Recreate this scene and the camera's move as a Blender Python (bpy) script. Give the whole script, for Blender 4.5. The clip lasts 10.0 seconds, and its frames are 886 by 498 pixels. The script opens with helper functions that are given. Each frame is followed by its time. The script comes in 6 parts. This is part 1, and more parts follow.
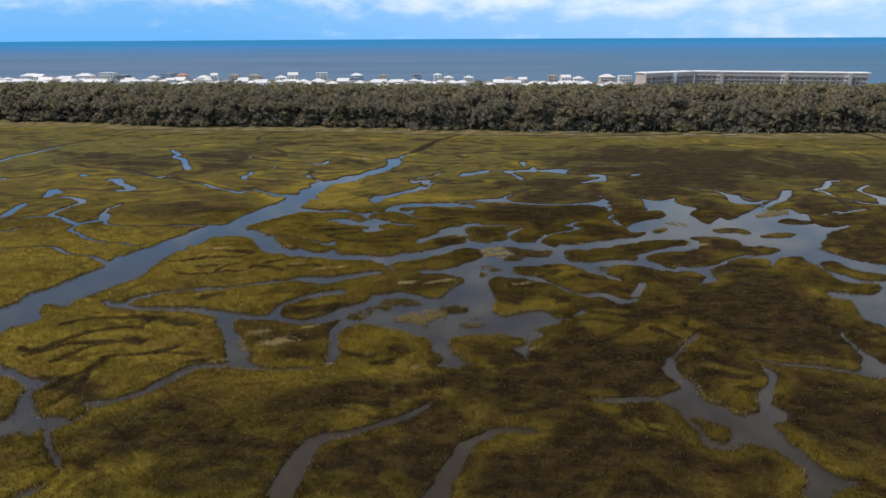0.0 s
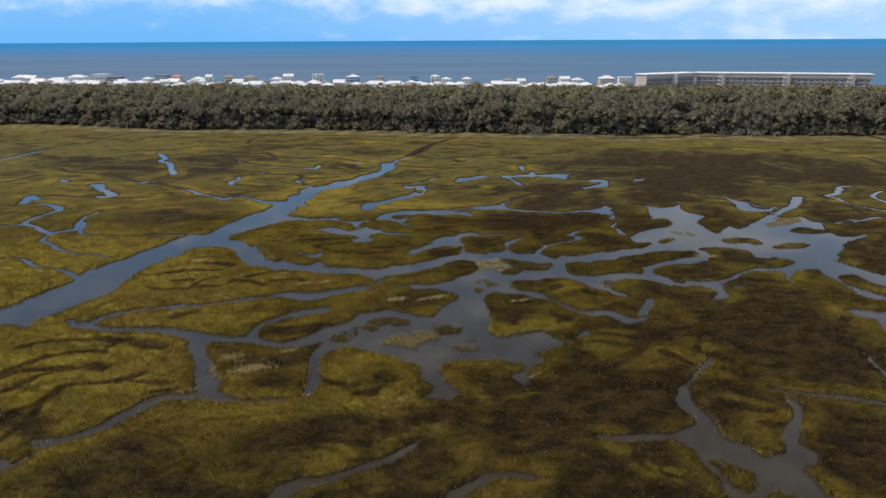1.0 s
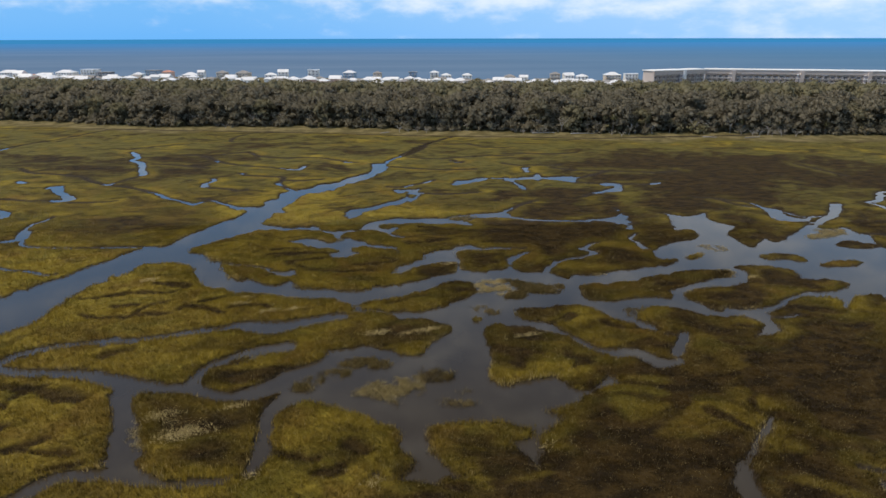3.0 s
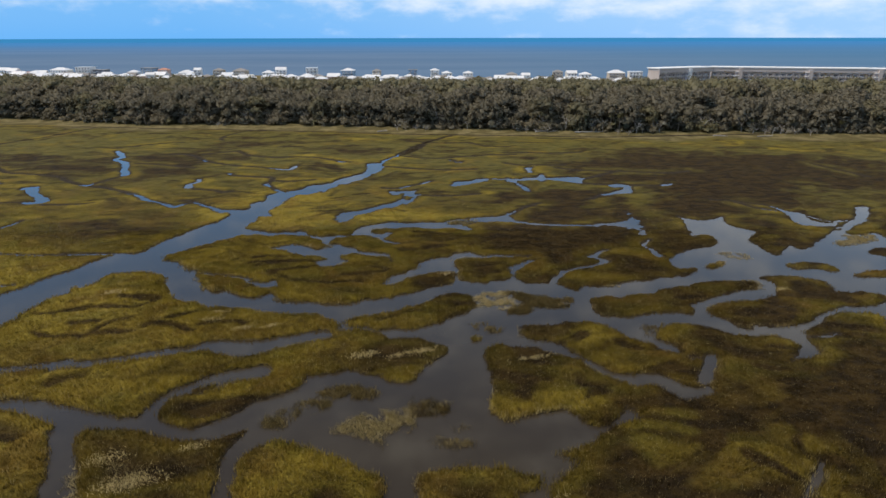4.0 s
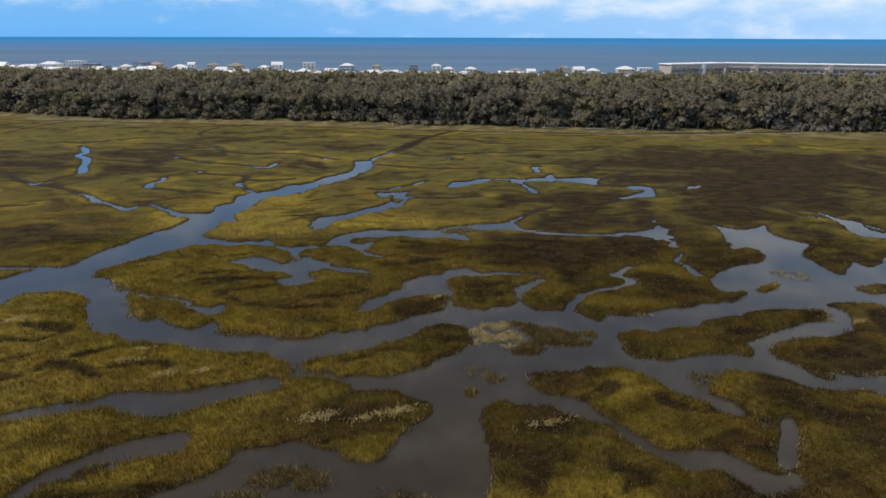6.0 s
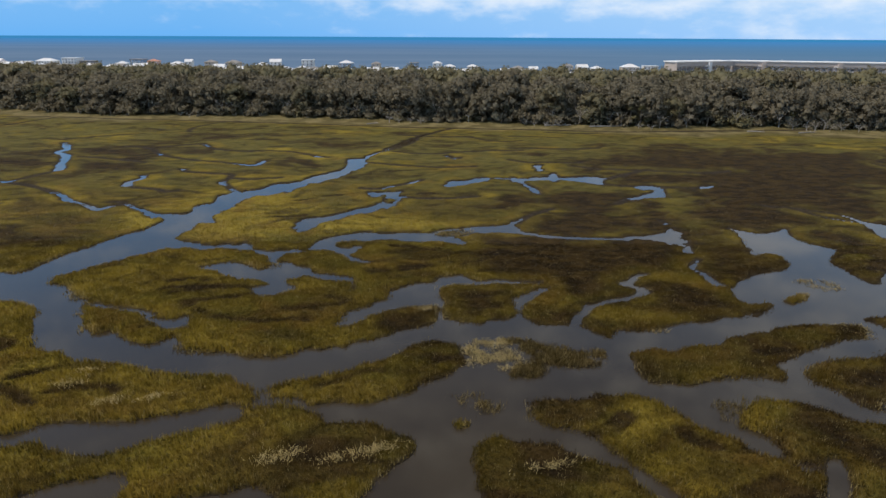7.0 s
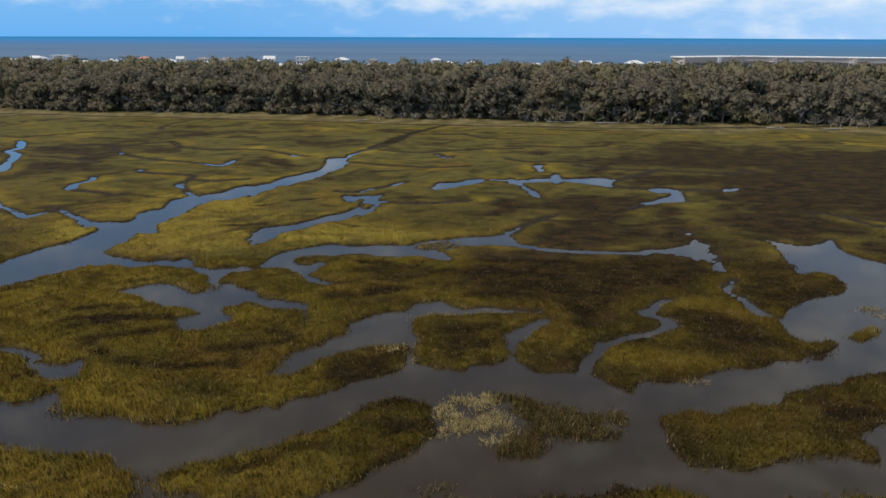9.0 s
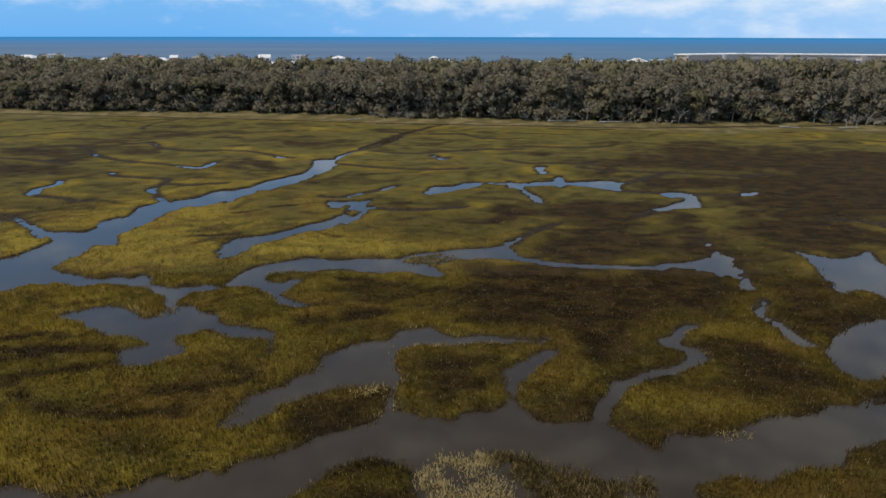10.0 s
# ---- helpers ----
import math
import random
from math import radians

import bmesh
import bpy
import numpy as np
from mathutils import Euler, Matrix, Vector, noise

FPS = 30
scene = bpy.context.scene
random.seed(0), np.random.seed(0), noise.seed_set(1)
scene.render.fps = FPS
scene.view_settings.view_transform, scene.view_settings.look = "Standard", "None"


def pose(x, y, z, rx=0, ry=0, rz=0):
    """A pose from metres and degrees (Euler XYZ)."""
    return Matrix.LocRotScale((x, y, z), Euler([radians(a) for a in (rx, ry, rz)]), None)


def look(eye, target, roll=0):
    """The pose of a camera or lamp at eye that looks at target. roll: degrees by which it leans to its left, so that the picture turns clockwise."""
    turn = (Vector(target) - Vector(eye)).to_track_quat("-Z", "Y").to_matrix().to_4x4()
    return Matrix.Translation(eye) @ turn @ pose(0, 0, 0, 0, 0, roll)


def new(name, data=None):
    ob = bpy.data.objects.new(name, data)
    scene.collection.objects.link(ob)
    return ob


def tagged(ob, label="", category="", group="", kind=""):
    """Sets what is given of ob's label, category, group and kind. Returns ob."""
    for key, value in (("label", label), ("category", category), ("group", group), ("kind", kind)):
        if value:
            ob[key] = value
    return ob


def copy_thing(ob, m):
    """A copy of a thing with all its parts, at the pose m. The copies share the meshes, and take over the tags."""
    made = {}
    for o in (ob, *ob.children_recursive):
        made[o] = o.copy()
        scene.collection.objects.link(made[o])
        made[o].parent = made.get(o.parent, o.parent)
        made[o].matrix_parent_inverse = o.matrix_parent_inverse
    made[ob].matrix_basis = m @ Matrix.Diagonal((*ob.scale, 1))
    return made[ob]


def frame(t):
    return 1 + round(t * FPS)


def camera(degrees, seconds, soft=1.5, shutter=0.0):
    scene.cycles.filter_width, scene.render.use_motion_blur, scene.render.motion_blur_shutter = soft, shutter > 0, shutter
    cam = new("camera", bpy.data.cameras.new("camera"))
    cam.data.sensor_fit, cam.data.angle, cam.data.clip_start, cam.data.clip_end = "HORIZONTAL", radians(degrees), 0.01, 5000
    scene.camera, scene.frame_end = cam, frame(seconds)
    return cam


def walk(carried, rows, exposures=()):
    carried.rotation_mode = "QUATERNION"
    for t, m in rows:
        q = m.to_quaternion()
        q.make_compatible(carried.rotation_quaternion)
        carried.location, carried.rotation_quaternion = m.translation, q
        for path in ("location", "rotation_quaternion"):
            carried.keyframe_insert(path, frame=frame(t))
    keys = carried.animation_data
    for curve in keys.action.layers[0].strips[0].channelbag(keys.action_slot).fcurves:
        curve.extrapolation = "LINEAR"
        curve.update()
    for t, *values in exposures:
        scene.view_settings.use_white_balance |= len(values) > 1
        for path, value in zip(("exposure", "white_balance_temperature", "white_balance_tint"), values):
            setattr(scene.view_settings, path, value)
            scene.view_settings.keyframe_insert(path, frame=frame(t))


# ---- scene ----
cam = camera(72.1, 10.0, soft=1.5)
PATH = [
    (0, (0.107, -16.975, 55.779), (0.129, -15.087, 55.12), -0.3),
    (0.5, (0.953, -12.131, 55.462), (0.978, -10.241, 54.807), -0.3),
    (1, (1.656, -6.483, 55.065), (1.682, -4.593, 54.41), -0.3),
    (1.5, (2.331, -0.779, 54.221), (2.357, 1.11, 53.566), -0.3),
    (2, (2.834, 5.005, 53.55), (2.861, 6.893, 52.892), -0.3),
    (2.5, (3.336, 11.085, 52.641), (3.362, 12.973, 51.981), -0.2),
    (4, (5.011, 30.157, 49.079), (5.031, 32.044, 48.417), -0.1),
    (4.5, (5.62, 36.541, 47.836), (5.637, 38.427, 47.172), -0.1),
    (5, (6.095, 43.265, 46.408), (6.11, 45.152, 45.744), 0.0),
    (5.5, (6.829, 49.478, 44.961), (6.842, 51.365, 44.298), 0.1),
    (7, (9.395, 66.082, 40.826), (9.399, 67.968, 40.162), 0.3),
    (7.5, (10.45, 71.149, 39.628), (10.45, 73.036, 38.964), 0.3),
    (8, (11.341, 76.099, 38.45), (11.341, 77.986, 37.787), 0.3),
    (8.5, (12.352, 81.426, 37.443), (12.349, 83.313, 36.779), 0.3),
    (9, (13.258, 87.004, 36.481), (13.254, 88.891, 35.817), 0.2),
    (9.5, (13.945, 92.737, 35.717), (13.941, 94.622, 35.051), 0.2),
    (10, (14.577, 99.139, 34.667), (14.573, 101.026, 34.002), 0.1),
]
walk(cam, [(t, look(eye, target, roll)) for t, eye, target, roll in PATH], [(0, 0.06, 7150, 10), (5, 0.0, 7150, 10), (10, -0.08, 7150, 10)])

# ---- world, sun, exposure ----
SUN_ELEV, SUN_AZ = radians(56), radians(-92)   # azimuth from the way ahead, minus: to the west of it
world = bpy.data.worlds.new("world")
scene.world = world
world.use_nodes = True
wn, wl = world.node_tree.nodes, world.node_tree.links
wn.clear()
w_out = wn.new("ShaderNodeOutputWorld")
w_bg = wn.new("ShaderNodeBackground")
w_sky = wn.new("ShaderNodeTexSky")
w_sky.sky_type = "NISHITA"
w_sky.sun_disc = False
w_sky.sun_elevation = SUN_ELEV
w_sky.sun_rotation = SUN_AZ
w_sky.air_density, w_sky.dust_density, w_sky.ozone_density = 1.0, 0.3, 3.0
w_co = wn.new("ShaderNodeTexCoord")
w_sep = wn.new("ShaderNodeSeparateXYZ")
wl.new(w_co.outputs["Generated"], w_sep.inputs[0])
# deep blue haze low over the sea
w_low = wn.new("ShaderNodeMapRange")
w_low.inputs["From Min"].default_value, w_low.inputs["From Max"].default_value = 0.0, 0.62
w_low.inputs["To Min"].default_value, w_low.inputs["To Max"].default_value = 0.94, 0.0
wl.new(w_sep.outputs["Z"], w_low.inputs["Value"])
w_tint = wn.new("ShaderNodeMix")
w_tint.data_type = "RGBA"
w_haze = wn.new("ShaderNodeMix")
w_haze.data_type = "RGBA"
w_haze.inputs["A"].default_value = (0.77, 3.54, 8.15, 1)
w_haze.inputs["B"].default_value = (2.62, 5.00, 8.77, 1)
w_side = wn.new("ShaderNodeMapRange")
w_side.inputs["From Min"].default_value, w_side.inputs["From Max"].default_value = -0.35, 0.6
wl.new(w_sep.outputs["X"], w_side.inputs["Value"])
wl.new(w_side.outputs[0], w_haze.inputs["Factor"])
wl.new(w_haze.outputs["Result"], w_tint.inputs["B"])
wl.new(w_low.outputs[0], w_tint.inputs["Factor"])
wl.new(w_sky.outputs[0], w_tint.inputs["A"])
# cloud banks, flattened towards the horizon
w_map = wn.new("ShaderNodeMapping")
w_map.inputs["Scale"].default_value = (1.0, 1.0, 2.4)
w_map.inputs["Location"].default_value = (0.31, 0.0, 0.12)
wl.new(w_co.outputs["Generated"], w_map.inputs[0])
w_noise = wn.new("ShaderNodeTexNoise")
w_noise.inputs["Scale"].default_value, w_noise.inputs["Detail"].default_value, w_noise.inputs["Roughness"].default_value = 11.0, 9.0, 0.58
wl.new(w_map.outputs[0], w_noise.inputs["Vector"])
w_rise = wn.new("ShaderNodeMapRange")
w_rise.inputs["From Min"].default_value, w_rise.inputs["From Max"].default_value = 0.012, 0.055
w_rise.inputs["To Min"].default_value, w_rise.inputs["To Max"].default_value = -0.13, 0.13
wl.new(w_sep.outputs["Z"], w_rise.inputs["Value"])
w_add = wn.new("ShaderNodeMath")
wl.new(w_noise.outputs["Fac"], w_add.inputs[0])
wl.new(w_rise.outputs[0], w_add.inputs[1])
# fewer overhead, more towards the south-east
w_over = wn.new("ShaderNodeMapRange")
w_over.inputs["From Min"].default_value, w_over.inputs["From Max"].default_value = 0.07, 0.16
w_over.inputs["To Min"].default_value, w_over.inputs["To Max"].default_value = 0.0, -0.12
wl.new(w_sep.outputs["Z"], w_over.inputs["Value"])
w_east = wn.new("ShaderNodeMath")
w_east.operation = "MULTIPLY_ADD"
w_east.inputs[1].default_value = 0.11
wl.new(w_sep.outputs["X"], w_east.inputs[0])
wl.new(w_over.outputs[0], w_east.inputs[2])
w_sum = wn.new("ShaderNodeMath")
wl.new(w_add.outputs[0], w_sum.inputs[0])
wl.new(w_east.outputs[0], w_sum.inputs[1])
w_ramp = wn.new("ShaderNodeMapRange")
w_ramp.interpolation_type = "SMOOTHSTEP"
w_ramp.inputs["From Min"].default_value, w_ramp.inputs["From Max"].default_value = 0.40, 0.82
w_ramp.inputs["To Max"].default_value = 0.72
wl.new(w_sum.outputs[0], w_ramp.inputs["Value"])
w_cloud = wn.new("ShaderNodeMix")
w_cloud.data_type = "RGBA"
w_cloud.inputs["B"].default_value = (6.92, 7.69, 8.77, 1)
wl.new(w_ramp.outputs[0], w_cloud.inputs["Factor"])
wl.new(w_tint.outputs["Result"], w_cloud.inputs["A"])
# the farthest sea, below the horizon
w_far = wn.new("ShaderNodeMapRange")
w_far.inputs["From Min"].default_value, w_far.inputs["From Max"].default_value = -0.0040, -0.0032
w_far.inputs["To Min"].default_value, w_far.inputs["To Max"].default_value = 1.0, 0.0
wl.new(w_sep.outputs["Z"], w_far.inputs["Value"])
w_sea = wn.new("ShaderNodeMix")
w_sea.data_type = "RGBA"
w_sea.inputs["B"].default_value = (0.27, 1.92, 4.31, 1)
wl.new(w_far.outputs[0], w_sea.inputs["Factor"])
wl.new(w_cloud.outputs["Result"], w_sea.inputs["A"])
wl.new(w_sea.outputs["Result"], w_bg.inputs["Color"])
w_bg.inputs["Strength"].default_value = 0.13
wl.new(w_bg.outputs[0], w_out.inputs[0])
sun_data = bpy.data.lights.new("sun", "SUN")
sun_data.energy, sun_data.angle, sun_data.color = 3.5, radians(0.6), (1.0, 0.905, 0.78)
sun = new("sun", sun_data)
sun_way = Vector((math.sin(SUN_AZ) * math.cos(SUN_ELEV), math.cos(SUN_AZ) * math.cos(SUN_ELEV), math.sin(SUN_ELEV)))
sun.matrix_world = look(sun_way * 300, (0, 0, 0))


# ---- materials ----
def material(name):
    m = bpy.data.materials.new(name)
    m.use_nodes = True
    nt = m.node_tree
    return m, nt.nodes, nt.links, nt.nodes["Principled BSDF"]


def noise_node(n, l, scale, detail=4.0, rough=0.55, stretch=(1, 1, 1), coords="Object"):
    co, mp, tx = n.new("ShaderNodeTexCoord"), n.new("ShaderNodeMapping"), n.new("ShaderNodeTexNoise")
    mp.inputs["Scale"].default_value = stretch
    l.new(co.outputs[coords], mp.inputs[0])
    l.new(mp.outputs[0], tx.inputs["Vector"])
    tx.inputs["Scale"].default_value, tx.inputs["Detail"].default_value, tx.inputs["Roughness"].default_value = scale, detail, rough
    return tx.outputs["Fac"]


def ramp(n, l, value, lo, hi, a=0.0, b=1.0):
    r = n.new("ShaderNodeMapRange")
    r.interpolation_type = "SMOOTHSTEP"
    for key, v in (("From Min", lo), ("From Max", hi), ("To Min", a), ("To Max", b)):
        r.inputs[key].default_value = v
    l.new(value, r.inputs["Value"])
    return r.outputs[0]


def mix(n, l, fac, a, b, how="MIX"):
    m = n.new("ShaderNodeMix")
    m.data_type, m.blend_type = "RGBA", how
    for key, v in (("Factor", fac), ("A", a), ("B", b)):
        if hasattr(v, "is_linked"):
            l.new(v, m.inputs[key])
        elif key == "Factor":
            m.inputs[key].default_value = v
        else:
            m.inputs[key].default_value = (*v, 1)
    return m.outputs["Result"]


def times(n, l, a, b):
    m = n.new("ShaderNodeMath")
    m.operation = "MULTIPLY"
    l.new(a, m.inputs[0])
    if hasattr(b, "is_linked"):
        l.new(b, m.inputs[1])
    else:
        m.inputs[1].default_value = b
    return m.outputs[0]


def bump(n, l, p, height, strength, distance):
    b = n.new("ShaderNodeBump")
    b.inputs["Strength"].default_value, b.inputs["Distance"].default_value = strength, distance
    l.new(height, b.inputs["Height"])
    l.new(b.outputs[0], p.inputs["Normal"])


def plain(name, colour, rough=0.6, spread=0.12, scale=3.0, metallic=0.0, bumpy=0.0):
    """A surface of one colour with weathering at two scales."""
    m, n, l, p = material(name)
    dark = tuple(c * (1 - 2.2 * spread) for c in colour)
    big = ramp(n, l, noise_node(n, l, scale * 0.2), 0.35, 0.65)
    fine = noise_node(n, l, scale * 3.0, 6)
    c = mix(n, l, big, dark, colour)
    c = mix(n, l, ramp(n, l, fine, 0.3, 0.7, 0.0, 0.5), c, tuple(v * (1 + spread) for v in colour))
    l.new(c, p.inputs["Base Color"])
    p.inputs["Roughness"].default_value, p.inputs["Metallic"].default_value = rough, metallic
    if bumpy:
        bump(n, l, p, fine, 0.6, bumpy)
    return m


def grass_colour(n, l):
    """The marsh's vegetation in patches: cordgrass, rush and dry stems, with cloud shade and sun put into the shares.
    """
    rush = n.new("ShaderNodeAttribute")
    rush.attribute_name = "rush"
    lush = n.new("ShaderNodeAttribute")
    lush.attribute_name = "lush"
    med = noise_node(n, l, 0.35, 5, 0.6, (0.6, 1, 1))
    fine = noise_node(n, l, 2.4, 4, 0.6)
    big = noise_node(n, l, 0.03, 3, 0.5)
    cord = mix(n, l, ramp(n, l, med, 0.36, 0.64), (0.052, 0.040, 0.006), (0.090, 0.070, 0.010))
    cord = mix(n, l, lush.outputs["Fac"], cord, (0.226, 0.172, 0.027))
    cord = mix(n, l, ramp(n, l, big, 0.45, 0.65, 0.0, 0.45), cord, (0.125, 0.082, 0.020))
    cord = mix(n, l, ramp(n, l, noise_node(n, l, 0.13, 4, 0.6, (0.7, 1, 1)), 0.48, 0.66, 0.0, 0.5), cord, (0.096, 0.087, 0.016))
    cord = mix(n, l, ramp(n, l, noise_node(n, l, 0.09, 4, 0.6), 0.50, 0.68, 0.0, 0.6), cord, (0.140, 0.086, 0.020))
    cord = mix(n, l, ramp(n, l, noise_node(n, l, 0.8, 4, 0.65), 0.52, 0.70, 0.0, 0.55), cord, (0.070, 0.050, 0.012))
    # rush brown, kept extra dark where it also carries cloud shade
    needle = mix(n, l, ramp(n, l, med, 0.4, 0.62), (0.020, 0.013, 0.005), (0.047, 0.030, 0.009))
    meadow = n.new("ShaderNodeAttribute")
    meadow.attribute_name = "meadow"
    short = mix(n, l, ramp(n, l, med, 0.36, 0.64), (0.082, 0.073, 0.019), (0.120, 0.105, 0.028))
    cord = mix(n, l, times(n, l, times(n, l, meadow.outputs["Fac"], 0.85), ramp(n, l, lush.outputs["Fac"], 0.1, 0.75, 1.0, 0.0)), cord, short)
    c = mix(n, l, rush.outputs["Fac"], cord, needle)
    return mix(n, l, ramp(n, l, fine, 0.3, 0.7), mix(n, l, 1.0, c, (0.93, 0.93, 0.94), "MULTIPLY"), mix(n, l, 1.0, c, (1.09, 1.09, 1.09), "MULTIPLY"))


def make_turf():
    m, n, l, p = material("marsh_turf")
    shore = n.new("ShaderNodeAttribute")
    shore.attribute_name = "shore"
    c = grass_colour(n, l)
    # wet bank earth, darkened to include the shade of the creek sides
    shaded_mud = mix(n, l, ramp(n, l, noise_node(n, l, 0.8, 5), 0.4, 0.6), (0.020, 0.015, 0.010), (0.042, 0.032, 0.022))
    bank = n.new("ShaderNodeAttribute")
    bank.attribute_name = "bank"
    straw = mix(n, l, ramp(n, l, noise_node(n, l, 0.12, 6, 0.65), 0.42, 0.62), (0.100, 0.084, 0.036), (0.190, 0.158, 0.076))
    c = mix(n, l, shore.outputs["Fac"], c, straw)
    c = mix(n, l, bank.outputs["Fac"], c, shaded_mud)
    l.new(c, p.inputs["Base Color"])
    p.inputs["Roughness"].default_value = 0.9
    p.inputs["Specular IOR Level"].default_value = 0.1
    bump(n, l, p, noise_node(n, l, 1.6, 6, 0.7), 1.0, 0.5)
    return m


def make_blades():
    m, n, l, p = material("marsh_blades")
    geo = n.new("ShaderNodeNewGeometry")
    pale = n.new("ShaderNodeAttribute")
    pale.attribute_name = "pale"
    c = grass_colour(n, l)
    c = mix(n, l, pale.outputs["Fac"], c, (0.50, 0.42, 0.22))
    c = mix(n, l, ramp(n, l, geo.outputs["Random Per Island"], 0.0, 1.0, 0.0, 0.25), c, mix(n, l, 0.35, c, (0.02, 0.016, 0.004)))
    l.new(c, p.inputs["Base Color"])
    p.inputs["Roughness"].default_value = 0.8
    p.inputs["Specular IOR Level"].default_value = 0.05
    tr, add, out = n.new("ShaderNodeBsdfTranslucent"), n.new("ShaderNodeMixShader"), n["Material Output"]
    l.new(c, tr.inputs["Color"])
    add.inputs[0].default_value = 0.44
    l.new(p.outputs[0], add.inputs[1])
    l.new(tr.outputs[0], add.inputs[2])
    l.new(add.outputs[0], out.inputs["Surface"])
    return m


def make_water(name, deep, shoal, ripple, scale, rough):
    m, n, l, p = material(name)
    c = mix(n, l, ramp(n, l, noise_node(n, l, 0.05, 4), 0.35, 0.65), deep, shoal)
    l.new(c, p.inputs["Base Color"])
    p.inputs["Roughness"].default_value, p.inputs["IOR"].default_value = rough, 1.36
    bump(n, l, p, noise_node(n, l, scale, 5, 0.6, (0.6, 1.4, 1)), 0.5, ripple)
    return m


def make_sea():
    m, n, l, p = material("sea_water")
    geo, sep = n.new("ShaderNodeNewGeometry"), n.new("ShaderNodeSeparateXYZ")
    l.new(geo.outputs["Position"], sep.inputs[0])
    # silty water with the sky's reflected blue in its colour, bluer far and eastward
    silt_and_sky = mix(n, l, ramp(n, l, noise_node(n, l, 0.004, 5, 0.6, (0.3, 1, 1)), 0.35, 0.65), (0.096, 0.162, 0.255), (0.120, 0.186, 0.275))
    silt_and_sky = mix(n, l, ramp(n, l, sep.outputs["X"], -300, 1300, 0.0, 0.7), silt_and_sky, (0.065, 0.170, 0.285))
    c = mix(n, l, ramp(n, l, sep.outputs["Y"], 1000, 4600), silt_and_sky, (0.045, 0.195, 0.420))
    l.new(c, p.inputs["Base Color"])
    p.inputs["Roughness"].default_value, p.inputs["IOR"].default_value = 0.3, 1.33
    # no gloss: the base colour stands for the reflection
    p.inputs["Specular IOR Level"].default_value = 0.0
    bump(n, l, p, noise_node(n, l, 0.12, 5, 0.6, (0.5, 1.4, 1)), 0.5, 0.5)
    return m


def make_leaves(name, dark, light, pale=None):
    m, n, l, p = material(name)
    geo, info = n.new("ShaderNodeNewGeometry"), n.new("ShaderNodeObjectInfo")
    c = mix(n, l, geo.outputs["Random Per Island"], dark, light)
    c = mix(n, l, ramp(n, l, noise_node(n, l, 0.06, 3, 0.5), 0.4, 0.62, 0.0, 0.35), c, tuple(v * 1.3 for v in light))
    c = mix(n, l, times(n, l, info.outputs["Random"], 0.5), c, (pale or dark))
    c = mix(n, l, ramp(n, l, info.outputs["Random"], 0.80, 0.95, 0.0, 0.4), c, (0.165, 0.160, 0.062))
    c = mix(n, l, ramp(n, l, noise_node(n, l, 0.10, 2, 0.4), 0.60, 0.72, 0.0, 0.35), c, (0.155, 0.150, 0.072))
    l.new(c, p.inputs["Base Color"])
    p.inputs["Roughness"].default_value = 0.7
    p.inputs["Specular IOR Level"].default_value = 0.1
    tr, add, out = n.new("ShaderNodeBsdfTranslucent"), n.new("ShaderNodeMixShader"), n["Material Output"]
    l.new(c, tr.inputs["Color"])
    add.inputs[0].default_value = 0.3
    l.new(p.outputs[0], add.inputs[1])
    l.new(tr.outputs[0], add.inputs[2])
    l.new(add.outputs[0], out.inputs["Surface"])
    return m


M_TURF = make_turf()
M_BLADE = make_blades()
M_CREEK = make_water("creek_water", (0.031, 0.0235, 0.0140), (0.040, 0.031, 0.0185), 0.003, 1.5, 0.03)
M_SEA = make_sea()
M_LEAF = make_leaves("oak_leaves", (0.142, 0.132, 0.095), (0.188, 0.174, 0.128), (0.185, 0.171, 0.137))
M_PALM = make_leaves("palm_fronds", (0.05, 0.05, 0.026), (0.14, 0.135, 0.085))
M_SCRUB = make_leaves("scrub_leaves", (0.145, 0.132, 0.094), (0.205, 0.186, 0.134))
M_BARK = plain("bark", (0.11, 0.095, 0.08), 0.9, 0.2, 2.0, bumpy=0.03)
M_DEAD = plain("weathered_wood", (0.36, 0.34, 0.31), 0.85, 0.18, 2.0, bumpy=0.02)
M_WHITE = plain("white_paint", (0.80, 0.80, 0.79), 0.5, 0.05, 0.8)
M_TAN = plain("tan_stucco", (0.52, 0.45, 0.37), 0.8, 0.08, 0.8)
M_PINK = plain("pink_stucco", (0.60, 0.42, 0.36), 0.8, 0.08, 0.8)
M_BLUE = plain("blue_siding", (0.22, 0.36, 0.52), 0.6, 0.08, 0.8)
M_SLATE = plain("dark_siding", (0.14, 0.17, 0.22), 0.6, 0.10, 0.8)
M_METALROOF = plain("pale_metal_roof", (0.74, 0.75, 0.76), 0.35, 0.06, 0.5)
M_SHINGLE = plain("grey_shingles", (0.26, 0.25, 0.24), 0.85, 0.12, 1.2)
M_REDROOF = plain("terracotta_roof", (0.50, 0.24, 0.17), 0.8, 0.12, 1.2)
M_GLASS = plain("dark_window_glass", (0.16, 0.17, 0.20), 0.15, 0.1, 1.0)
M_CONCRETE = plain("condominium_stucco", (0.50, 0.44, 0.41), 0.8, 0.06, 0.4)
M_SLAB = plain("pale_balcony_slab", (0.74, 0.70, 0.67), 0.7, 0.06, 0.4)
# purple-grey for the stair recess, its shade put into the colour
M_RECESS_SHADE = plain("recess_shade", (0.42, 0.40, 0.43), 0.8, 0.1, 0.4)


